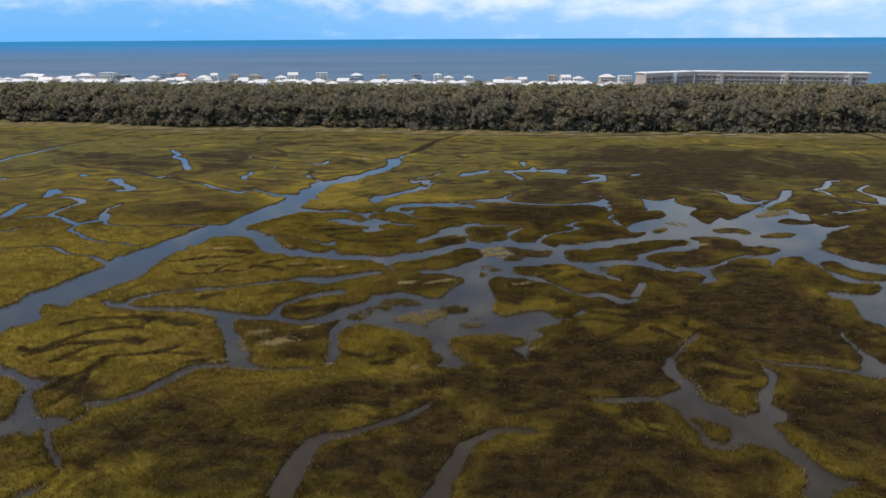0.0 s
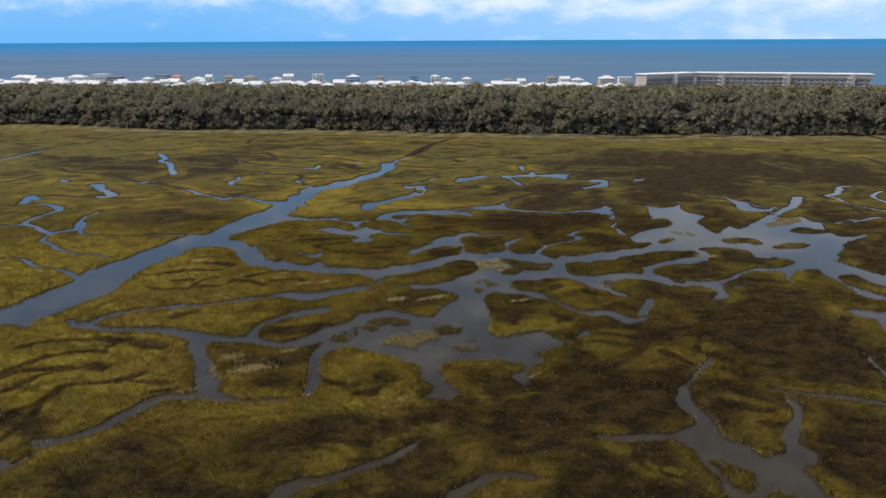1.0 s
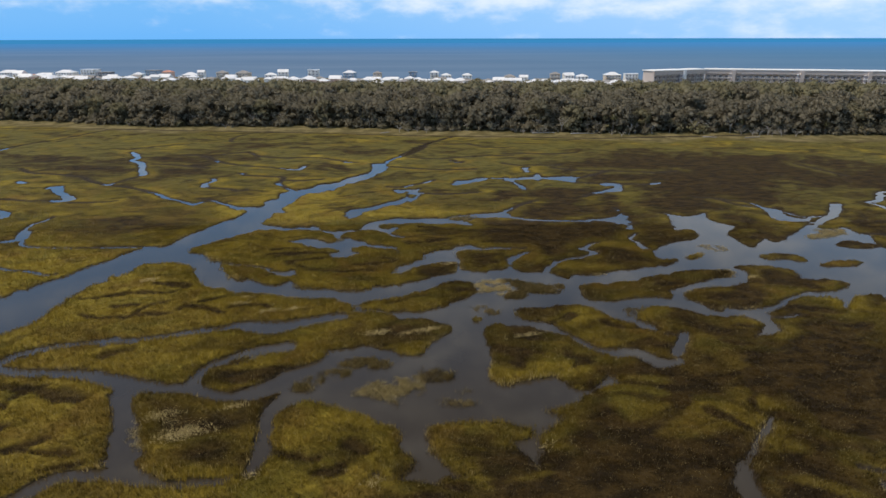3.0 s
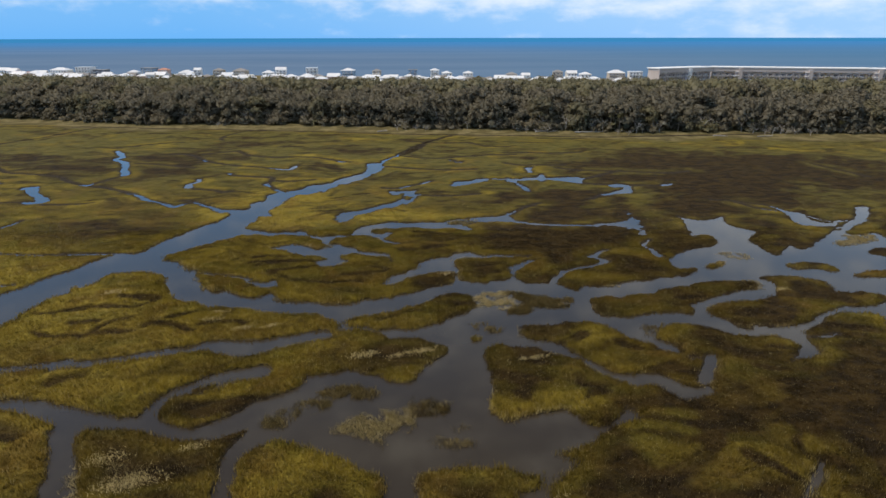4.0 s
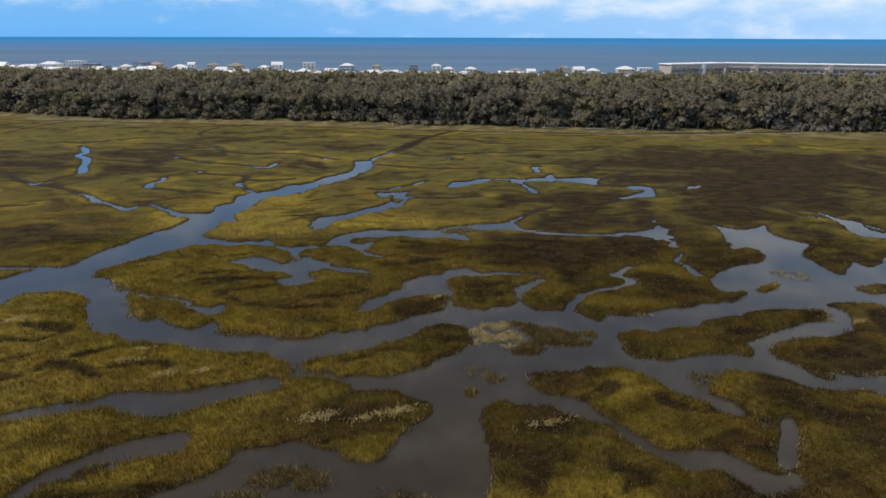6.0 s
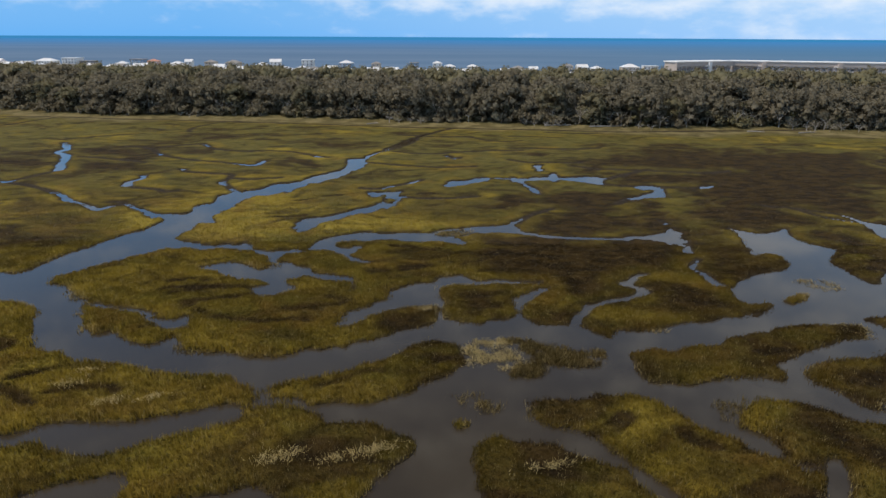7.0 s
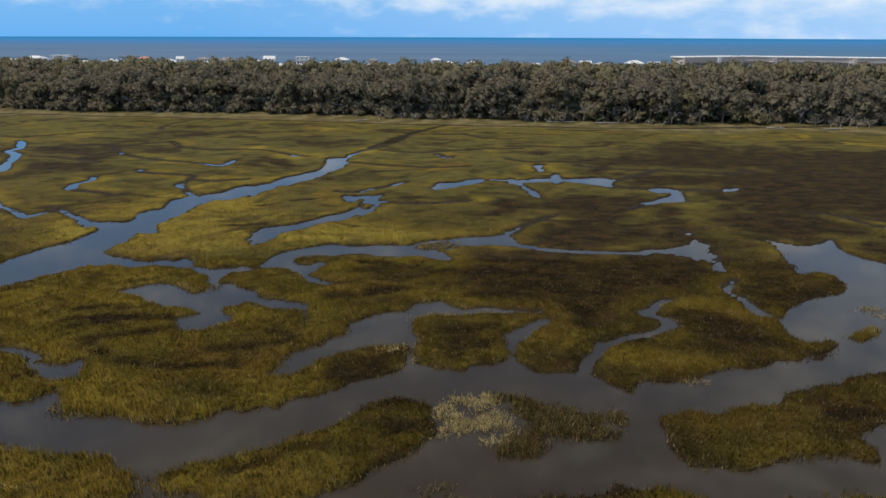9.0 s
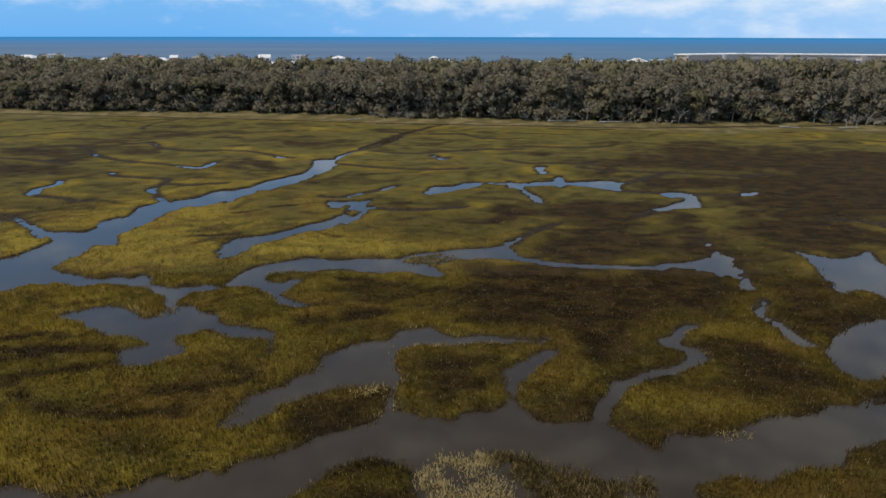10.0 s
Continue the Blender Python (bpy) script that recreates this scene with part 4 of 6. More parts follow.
creek("south runnel", [(-20.3, 47.4), (-19.3, 52.6), (-18.8, 55.4), (-17.8, 57.8), (-16, 59), (-13, 59.6), (-9.9, 60.9), (-6.9, 62.5), (-4.1, 64.5), (-2.5, 65.9), (-1.6, 67)], [3.2, 3, 2.6, 2.4, 1.5, 1.1, 0.9, 0.9, 0.9, 0.9, 0.5])
creek("south runnel east", [(-0.6, 45.6), (1.1, 49.5), (2.6, 52.7), (4.2, 56.2), (6.7, 58.3), (8.8, 59.8), (10.8, 60.1), (14.7, 59.4)], [2.8, 2.4, 2, 1.7, 1.2, 1.2, 1, 0.5])
creek("upper creek", [(-13.3, 232.9), (-8.8, 231.9), (-4.9, 235.2), (-1.9, 237.5), (1.2, 241.1), (3.3, 243.6)], [1, 1.4, 1.6, 1.2, 2, 1])
water("upper creek east", [(9.9, 237.1), (12, 242.6), (13.7, 243.1), (17.2, 244.3), (20.2, 246.9), (23.2, 247.5), (23, 242.8), (19.4, 239.7), (14.9, 236.6), (11.6, 234.3)])
water("loop pool", [(-11.3, 228.3), (-7.8, 228.9), (-2.1, 229.8), (-1.4, 228.9), (-2.2, 226.4), (-1.3, 223.5), (-1.9, 216.3), (-3.2, 212.3), (-5.4, 211.5), (-6.8, 209.1), (-9.2, 207.6), (-11.2, 206.1), (-12.8, 203.9), (-15.6, 201.2), (-17.5, 199.2), (-19.3, 198.1), (-20.5, 196.6), (-20.8, 193.9), (-21.1, 192.4), (-22.1, 195.4), (-23.7, 202.5), (-20.7, 203.9), (-16.9, 206.1), (-13.4, 209.8), (-9.6, 213.8), (-6.9, 217.2), (-6.1, 221.6), (-5.6, 224.7), (-6.7, 225.7), (-8.6, 221.8)])
island("loop pad", [(-5.2, 219.8), (-4.9, 221.8), (-3.6, 221), (-2.9, 220.3), (-3.3, 217.7), (-4.5, 217.7)])
creek("first cut thin", [(-21.6, 193.9), (-20.3, 197.7), (-22.8, 198.9), (-21.4, 199.8), (-22.9, 195.9)], [3, 3, 2.5, 2, 2.4])
creek("loop tail", [(-1.4, 223.9), (1.8, 222.6), (4.9, 222.1), (9.9, 221.6), (13.9, 222.8), (18.9, 224.1)], [2, 1, 0.9, 0.9, 0.7, 0.5])
creek("marsh line", [(-7.6, 289.4), (-1.3, 286.2), (7.5, 285.5), (13.4, 288.5), (19.4, 289.8), (22.5, 290.7), (28.6, 292.9), (39.2, 293)], [0.8, 0.9, 0.9, 1.2, 1, 2, 0.8, 0.6])
creek("marsh line low", [(-14.9, 269.4), (-10.5, 267.1), (0.5, 263.1), (10.4, 261.7), (20.1, 263.4)], [0.6, 0.8, 0.8, 0.7, 0.4])
creek("pair pool", [(10.9, 282.4), (14.2, 276.8), (16, 279.5)], [1.8, 2.6, 1.2])
water("upper creek pool", [(30.4, 248.4), (33.8, 246.3), (37.6, 248.4), (41.3, 249), (43.1, 252.5), (45.8, 255.4), (44.9, 248.5), (48.4, 248.6), (53.5, 250), (56.8, 248.7), (59.4, 247.4), (59.5, 245.9), (57.9, 244), (55.6, 237.8), (52.4, 240.6), (48.7, 241.8), (44.4, 243.5), (42.5, 241), (40.9, 243.4), (36.8, 242.9), (34.2, 242.9), (33.6, 242.7), (34.4, 237.4), (36.4, 231.9), (36.3, 226.2), (34.8, 228.3), (33.4, 234.1), (31.9, 240.1), (29.8, 241.6)])
creek("pool outlet", [(58.9, 245.5), (61.4, 248.1), (66.2, 252.2), (71.3, 256.5), (74.9, 259.5)], [1.2, 1.2, 0.8, 0.7, 0.4])
water("small pool", [(39.6, 265.9), (41.6, 267.2), (43.1, 266), (41.8, 261.8), (41.6, 257.8), (39.7, 256.5), (39.6, 262.2)])
water("bent creek", [(63.6, 236.6), (67.4, 237.8), (70.7, 237.8), (71.7, 234.5), (71.3, 230.9), (70.5, 227.3), (68.7, 223.6), (66.2, 223.2), (63, 222.6), (60.2, 221.7), (58.8, 221.9), (60.9, 225.2), (64.2, 227.1), (66.5, 229.2), (67.6, 232.2), (65.3, 232.1)])
creek("bent creek tail", [(59, 222.5), (56.7, 219.9), (54.4, 217.3)], [1.4, 0.9, 0.5])
creek("bent creek lead", [(56.6, 239.4), (59.5, 237.5), (63.6, 236.5), (68, 236.5)], [0.7, 0.8, 1, 1.4])
creek("right pool", [(82.3, 235.1), (84.2, 235.8), (86.7, 237.4)], [1.2, 2.6, 1.5])
creek("right lead", [(72.7, 235.7), (77.3, 235.1), (82.2, 234.9)], [0.5, 0.7, 0.9])
creek("thin rise", [(33, 275.3), (35.5, 272.5), (40.7, 270.2), (50.2, 270.3), (55, 270.4), (56.7, 272.1)], [0.6, 0.7, 0.7, 0.7, 1.4, 1])
creek("field creek", [(-111.7, 297.4), (-101.5, 295.3), (-91.7, 282.9), (-82.1, 275.5), (-71.3, 270.4), (-63.5, 268.1), (-56.9, 265), (-51.9, 264.1), (-51, 270.7)], [0.5, 0.6, 1.6, 0.9, 0.8, 0.8, 2, 3, 1.8])
creek("field creek north", [(-96.6, 297.6), (-89.5, 302.3), (-83.8, 303.9), (-77.7, 295.7), (-72.1, 291.4), (-65.2, 289.4), (-57.7, 289.5), (-50.3, 289.6), (-43.5, 286.8), (-36.9, 281.8), (-34.1, 279.2), (-30.3, 278.1)], [0.5, 0.6, 2.4, 1, 0.8, 0.7, 0.7, 1.2, 0.8, 0.9, 2.4, 0.7])
creek("hook creek", [(-80.7, 247.7), (-79.8, 243.9), (-80.6, 241.4), (-81.4, 239), (-79.6, 234.5)], [1.8, 2, 2, 2.4, 3.2])
creek("hook tail", [(-77.1, 232.3), (-72.2, 231.3), (-68.9, 230.3), (-66.2, 228.2), (-63.6, 229.3)], [0.8, 0.7, 1.2, 0.7, 0.5])
creek("pool lead", [(-73.1, 256.7), (-70.1, 253.3), (-65.1, 252), (-59.6, 250.7), (-55.4, 249.4), (-54, 244.2), (-54.4, 241.7), (-54.4, 238.6), (-51.3, 234.8), (-49.3, 231.5), (-46.4, 227.4)], [2, 1, 0.7, 0.7, 0.8, 1.5, 0.9, 2.4, 1.2, 1.4, 1.8])
creek("west lead", [(-75.1, 216.9), (-71.7, 216.1), (-66.1, 211.2), (-62.6, 208.2), (-60.1, 205.3), (-57.9, 203.9)], [0.9, 1, 1.3, 1.5, 2.4, 3])
creek("ditch branch", [(-101.5, 334.8), (-104.2, 344.5), (-102.1, 357.3), (-97.2, 365.1), (-90.8, 370)], [0.8, 1, 0.9, 0.8, 0.8])
creek("diagonal channel", [(-210.4, 267.4), (-210.4, 277.2), (-210.7, 288.4), (-208.6, 298.2), (-206.2, 308.7), (-204.7, 323.8), (-201.2, 334.2), (-195.5, 344.3), (-191.8, 362.7), (-187.8, 379.8)], [2.6, 2.4, 2.4, 2.4, 2.2, 2, 1.8, 1.6, 1.2, 1])
creek("zigzag pool", [(-139.4, 306), (-130, 291.8), (-129.8, 285.3), (-122.5, 278.7), (-117.3, 266.8), (-111.4, 255.6)], [2.4, 3, 2.6, 3, 2.6, 3.6])
creek("zigzag lead", [(-111, 254.5), (-114.4, 244.6), (-117, 238.5), (-122.5, 242), (-128.9, 247), (-133.4, 252.2), (-146.3, 256.9), (-157.6, 259.9), (-167.8, 268.6)], [1.2, 1, 2, 0.9, 0.8, 0.8, 0.8, 0.7, 0.5])
creek("mid field line", [(-117, 238.5), (-106, 233.5), (-92.8, 224.4), (-86.8, 218), (-81.2, 215), (-75, 209.8), (-72.4, 213.6), (-68.7, 213.5), (-61.7, 207.6), (-52.7, 203.6)], [1.2, 0.9, 1.4, 1.8, 1, 2.6, 1, 0.7, 0.7, 0.8])
creek("crook pool", [(-135.5, 233.2), (-133.8, 235.8), (-128.9, 227.7), (-123.9, 223.3), (-119, 217.1), (-120.9, 215.2), (-123.7, 215.2)], [3, 4.2, 3.4, 3, 4.4, 3.4, 2])
creek("crook lead", [(-125, 216.1), (-132.2, 215.5), (-140.8, 217.8), (-146, 217.1)], [0.8, 0.7, 0.7, 0.6])
creek("crook tail", [(-116.2, 213.1), (-107.9, 212.8), (-102.2, 214.6)], [0.6, 1, 0.6])
creek("dot pool", [(-153, 244.5), (-150.1, 242), (-148.5, 241.9)], [3, 2.6, 1])
creek("edge pool", [(-188.9, 236.3), (-183.8, 237.5), (-180.4, 237)], [4, 3.5, 1.5])
creek("edge lead", [(-180.4, 237), (-174.5, 241.9), (-170.3, 248.5), (-170, 255.1)], [0.8, 0.7, 0.6, 0.5])
creek("meander pool", [(-145.2, 206.5), (-147.2, 212.2), (-149.1, 216.9), (-144.9, 212.1), (-144.2, 214)], [3, 4, 3.4, 3.6, 1.8])
creek("meander", [(-141.6, 206.4), (-135.2, 204.4), (-129.6, 200.8), (-126.9, 196.6), (-128.1, 193.3), (-129.1, 189.2), (-129.7, 184.6), (-128.7, 180.2), (-131.1, 178.8), (-134.7, 178.4), (-138, 176.2), (-141.8, 175), (-145.6, 173.7)], [1, 1.6, 3, 2.6, 1.8, 1.4, 1.5, 2.2, 2, 1.6, 1.4, 1.4, 1.5])
creek("meander arm", [(-147.1, 196.2), (-145.9, 189.7), (-144.4, 183.6), (-143.9, 179.2), (-145.9, 176.5)], [2, 3.4, 3.6, 3, 2])
creek("meander loop", [(-128.3, 180.2), (-123, 177.2), (-117.2, 172.4), (-113.7, 170.1), (-111.3, 172.7), (-108.1, 174), (-110.2, 179.7), (-112.1, 182.6)], [2, 1.6, 2, 2.6, 3, 3.4, 3, 2])
creek("meander loop tail", [(-106.2, 172.6), (-103, 168.5), (-96.6, 167.6), (-88.8, 166.8), (-80, 167.4), (-71.1, 167.6)], [1.2, 0.9, 0.8, 0.8, 0.8, 0.9])
creek("meander side", [(-112.5, 184.1), (-113.2, 188.7), (-111.9, 192.8), (-111.8, 196.1)], [1.2, 0.9, 0.8, 0.6])
creek("edge arm", [(-136, 162), (-133.1, 161.9), (-131, 164.3), (-129.6, 166.7)], [2, 1.8, 1.6, 0.6])
creek("bank line", [(-113.4, 169.6), (-113.1, 163.8), (-108.1, 160), (-104.7, 156.4), (-101.3, 154), (-96.6, 151.7), (-91.2, 150.5), (-86.1, 148.2), (-83.5, 148.6)], [1.2, 1.3, 0.8, 1.6, 1.2, 0.8, 0.7, 0.8, 1])
creek("bank spur", [(-125.2, 146.1), (-118.8, 146.6), (-113.6, 147.9), (-108.1, 147.7), (-102.4, 142.5), (-97.1, 140), (-93.5, 139.4), (-89.5, 136.5), (-86.1, 133.7)], [0.7, 0.8, 0.8, 0.9, 1.4, 1, 0.9, 1.4, 2])
creek("grove creek", [(97.6, 213.7), (101.4, 211.6), (106.1, 207.6), (107.2, 202)], [0.6, 0.7, 0.9, 1.6])
creek("far creek", [(163.4, 221.9), (158.4, 220.8), (151.5, 212), (146.5, 208.2), (144.3, 208.3), (146, 204.4), (145.4, 199), (146.9, 197.2)], [0.6, 2.6, 2.4, 2, 1, 2.2, 1.2, 0.6])
creek("far creek pool", [(146, 193), (148.5, 190.3), (150.5, 187), (155.7, 185.2)], [0.8, 1.2, 1.6, 2.6])
creek("far creek east", [(169.2, 213.4), (161.7, 207.7), (159.8, 202.1), (160, 198.5), (160.4, 194), (157.1, 186.8)], [1.2, 1.8, 1, 2, 3.6, 4])
creek("far slit", [(132.5, 176.8), (136.2, 175.8), (141.2, 178), (145.4, 179.3)], [0.7, 1.2, 1.6, 1])
creek("far slit low", [(120.4, 175.1), (126.1, 174.1), (130.7, 173.9), (136.2, 175.8)], [0.5, 0.7, 0.6, 0.8])
creek("far spur", [(143.7, 192.1), (142.3, 187.2), (140.6, 179.5)], [0.6, 0.6, 0.7])
creek("right field line", [(156.4, 270.7), (158.5, 261.8), (161.6, 253.3), (163.3, 246.9)], [0.5, 0.6, 0.9, 0.6])
creek("right field line far", [(206.9, 281.3), (206.5, 271.8), (204.1, 260.1)], [0.5, 0.7, 0.9])
creek("bay edge", [(54.6, 189.9), (58, 189.8), (60, 188.1), (60.4, 186.5)], [2, 2.6, 1.6, 0.6])
creek("upper creek link", [(20.2, 245.8), (25.5, 246.3), (33.5, 245.2), (33.7, 245.9)], [1.6, 1.5, 1.7, 2])
creek("field line", [(59.4, 322.8), (48.5, 325.4), (38, 326.4)], [0.6, 0.6, 0.6])
creek("field line", [(55.8, 337.6), (66.3, 334.7), (79.6, 336.8)], [0.6, 0.6, 0.6])
creek("field line", [(35.2, 297.3), (46.9, 297.5), (58.3, 296.4), (69.1, 299.2)], [0.6, 0.6, 0.6, 0.6])
creek("field line", [(72.3, 259.4), (76.9, 258), (84.9, 256.1), (93.3, 255.3), (101.1, 258.3)], [0.6, 0.6, 0.6, 0.6, 0.6])
creek("tongue line", [(26.6, 199.9), (28.7, 203.9), (30.9, 206.8), (34, 209.8), (36.7, 212.2)], [0.8, 0.8, 0.8, 0.8, 0.8])
creek("field line", [(-9.4, 330.4), (2.6, 324.7), (13.2, 323.7), (22, 325)], [0.6, 0.6, 0.6, 0.6])
creek("field line", [(9.6, 324.8), (20.2, 323.8), (26.8, 316.8), (34.2, 313.2), (41.8, 315.4)], [0.6, 0.6, 0.6, 0.6, 0.6])
creek("field line", [(52.5, 265.4), (58.6, 260.8), (67.2, 259.4), (71.8, 257.9)], [0.6, 0.6, 0.6, 0.6])
creek("field line", [(-116.6, 276.9), (-109.2, 275.2), (-99.4, 271.8), (-90.2, 267.8)], [0.5, 0.5, 0.5, 0.5])
creek("field line", [(-142.3, 314), (-135.8, 319.5), (-127.1, 325.3), (-118.2, 328.4)], [0.5, 0.5, 0.5, 0.5])
creek("field line", [(-51.4, 244.2), (-46.9, 243.1), (-43.9, 244.3), (-39.1, 245.7)], [0.5, 0.5, 0.5, 0.5])
creek("slit line", [(17.1, 165), (23, 165), (25.1, 164), (26.5, 164.4)], [0.7, 0.7, 0.7, 0.7])
creek("slit line", [(-46.5, 154.9), (-42.4, 153.3), (-38.4, 152.5), (-34.6, 151.1)], [0.9, 0.9, 0.9, 0.9])
creek("grove line", [(107.2, 202), (110.8, 198.3), (114.3, 191.3), (120.2, 192.8)], [0.8, 0.8, 0.8, 0.8])
creek("grove line", [(91.8, 215.9), (97.6, 213.7), (100.8, 205.9), (106.9, 201.3)], [0.8, 0.8, 0.8, 0.8])
creek("block line", [(67.3, 123.8), (69.9, 123), (74.8, 124.5)], [0.6, 0.6, 0.6])
reeds("pale reeds", [(11.8, 142), (13, 143.2), (15, 144), (17, 142.9), (18.4, 142.5), (20.6, 140.7), (21.1, 139.7), (20.3, 137.4), (18.4, 135.2), (15.9, 135.5), (14, 137), (12, 137.3)], 8.0, 0.8)
reeds("dark reeds", [(18.5, 143.4), (22.6, 142.2), (25.2, 141.2), (27.7, 140.2), (29.6, 140.6), (31.7, 140.2), (30.3, 138.8), (28.9, 136.9), (26.3, 136.2), (23.6, 135.3), (21.5, 134.1), (18.9, 133.2), (18.3, 134.1), (20.2, 136.5), (21.2, 139.7)], 10, 0.1)
reeds("tip reeds", [(-12.4, 106.6), (-10.6, 107.7), (-8.4, 108.7), (-5.5, 108.1), (-3.8, 106.6), (-3.9, 105.5), (-7.2, 105.6), (-10.1, 106.6)], 11, 0.15)
reeds("reed shoal", [(-18.5, 99.6), (-17.4, 101.4), (-14.6, 103.1), (-11.7, 104.9), (-10.1, 104.4), (-11.3, 102), (-13.6, 99.5), (-17, 98.7)], 10, 0.15)
reeds("green reeds", [(-9.3, 96.1), (-8.8, 99.5), (-6.7, 100.7), (-2.4, 102.4), (0.8, 102.8), (1.7, 102), (1.3, 99.2), (-1.3, 97.6), (-2.9, 95.2), (-6.4, 96.9), (-7.6, 96.1)], 10, 0.5)
reeds("dark shoal", [(1.2, 104.3), (2.6, 105), (4.9, 104.1), (6.7, 103.5), (5.7, 101.7), (2.1, 101.3)], 6, 0.05)
reeds("dark shoal", [(-2.8, 95.1), (-0.8, 96.4), (3, 95.6), (2.2, 95.1), (-1.1, 94.4)], 5, 0.1)
reeds("dark shoal", [(3, 95.7), (6.1, 97.9), (8.7, 99.1), (10, 98), (9.4, 95), (6.4, 94.3), (3.9, 95.5)], 7, 0.2)
reeds("west reeds", [(-62.9, 65.5), (-63.6, 67.8), (-60.7, 68.1), (-57.7, 68.8), (-54.8, 65.7), (-52, 66), (-47.7, 65.6), (-45.4, 64.1), (-48.7, 63.1), (-53.2, 62.5), (-56.5, 63.3), (-60, 65.1)], 3.2, 0.45)
reeds("north fringe", [(10.6, 129), (12.5, 129.6), (14.3, 129.1), (15.4, 127.9), (17.6, 127.2), (19, 126.7), (21.2, 126.5), (22, 125.8), (20.3, 125.4), (17.6, 126.7), (14.8, 126.9), (12.5, 127.6), (11.6, 129.1)], 7, 0.2)
reeds("lake reeds", [(71, 167.2), (74.4, 168.1), (77.1, 165.2), (78.4, 161.8), (74.7, 162.7), (71.9, 165.3)], 1.8, 0.7)
reeds("lake reeds", [(102.7, 169.7), (104.2, 171.4), (110.9, 178.4), (114.4, 177.4), (119.5, 180.7), (113.2, 173.6), (106.5, 169.6)], 3.0, 0.6)
reeds("fringe reeds", [(66.8, 148.2), (70, 148.6), (72.3, 147.1), (69.5, 144.1), (68, 146.5)], 3.0, 0.6)
reeds("shore reeds", [(39.2, 145.8), (42.1, 147), (44.5, 146.4), (44.1, 146.2), (40, 146)], 3, 0.75)
reeds("slit reeds", [(41.4, 126.8), (43, 127.9), (44.8, 127.9), (44.5, 126), (42.8, 124.2), (41.8, 125.1)], 2.4, 0.15)
reeds("basin reeds", [(19.5, 92.5), (22.2, 93.6), (25.3, 92.8), (26, 92), (23.5, 89.9), (21.1, 92.1)], 5, 0.1)
reeds("north reeds", [(-12.3, 185.3), (-10.8, 186.3), (-8.5, 186.9), (-5.4, 185.8), (-6.6, 183.8), (-10, 184.3)], 3.0, 0.3)
reeds("north reeds", [(8.4, 191.9), (11.8, 192.5), (13.6, 190.7), (16.2, 195), (12.7, 192.5), (9.3, 190.6)], 3.0, 0.3)
reeds("lobe reeds", [(-26.4, 173.3), (-24.2, 172.6), (-21.4, 171.8), (-21.1, 172.1), (-22.5, 170.8), (-24.6, 171.2)], 3, 0.3)
reeds("fringe reeds", [(-53.4, 160.2), (-48.4, 157.5), (-43.7, 153.7), (-45, 150.2), (-50.4, 156.6)], 1.5, 0.3)
reeds("strip reeds", [(-38.3, 145.8), (-35.8, 146.1), (-31.9, 145.7), (-30.4, 144.6), (-31.2, 141.9), (-34, 142.5), (-36.3, 143.6)], 3.5, 0.5)
reeds("bank reeds", [(-27.4, 141.9), (-26, 142.1), (-22.9, 139.6), (-24, 138.9), (-25.6, 139.5)], 2.5, 0.25)
reeds("creek reeds", [(-39, 90.2), (-33.7, 91.7), (-28.2, 90.5), (-26.9, 87.4), (-32.3, 82.4), (-37.2, 85.5)], 6, 0.6)
creek("channel head", [(-7, 307.8), (-3, 319), (3.5, 332), (8.7, 341), (15.3, 350.1)], [2.0, 1.8, 1.8, 1.6, 1.2])
creek("long ditch", [(-300, 390), (-188, 382), (-149, 375.5), (-107, 370), (-50, 360), (-3.5, 351), (59, 344.6), (91, 340.3), (145, 345), (190, 348.2), (222, 349)], [1.4, 1.4, 1.4, 1.4, 1.5, 1.6, 1.6, 1.5, 1.4, 1.2, 0.8])
creek("right ditch", [(242.3, 350.3), (253.1, 340.8), (252.5, 322)], [1.6, 2.0, 2.2])
streak([(-77, 96.9), (-74.3, 98.5), (-71.5, 99.3), (-66.8, 99.8), (-62.9, 99.3)], 1.2)
streak([(-78.8, 87.7), (-75.1, 86.4), (-72.7, 88.7), (-70.4, 92.8), (-67.3, 94.4), (-63, 95.2), (-59.9, 95.4)], 1.6)
streak([(-76, 84.9), (-72.6, 86), (-70.6, 88.3), (-67.2, 89), (-63.4, 89.7)], 1.6)
streak([(-69.6, 82.2), (-68.2, 84), (-66.3, 87.4), (-61.8, 89.7), (-58.6, 90.9)], 1.3)
streak([(-64.9, 99.4), (-62.1, 100.3), (-59.8, 100.7)], 1.6)
streak([(-60, 97.4), (-58.7, 99.3), (-57, 101.1)], 1.3)
streak([(-55.4, 98.2), (-52.7, 99.6), (-49.5, 97.7)], 2)
streak([(-66.1, 126.6), (-61.6, 125.1), (-56.9, 125.7), (-52.6, 126.2)], 1.5)
streak([(-52.8, 110.3), (-51, 111.4), (-49.4, 111.9)], 2.2)
streak([(-70.3, 134.5), (-65.4, 135.1), (-58.6, 136.5), (-53.1, 136.7)], 1)
streak([(-57.7, 142.2), (-52.3, 142.7), (-50.3, 140.5), (-56.3, 142.2)], 1.4)
streak([(-66.6, 134.5), (-63.6, 136.7), (-58.5, 137.2), (-53.1, 137.2), (-50.2, 139.5)], 1)
streak([(-61.2, 130.3), (-57.3, 130.8)], 1.2)
streak([(-56, 124.8), (-55, 129.8), (-51.5, 132.5)], 1.3)
streak([(-53, 126.4), (-48.6, 127.2)], 1.6)
streak([(-47, 129.8), (-42.4, 129.8), (-38.7, 127.2)], 2)
streak([(-44.8, 133), (-40.4, 134.9), (-33.3, 134.8)], 1.6)
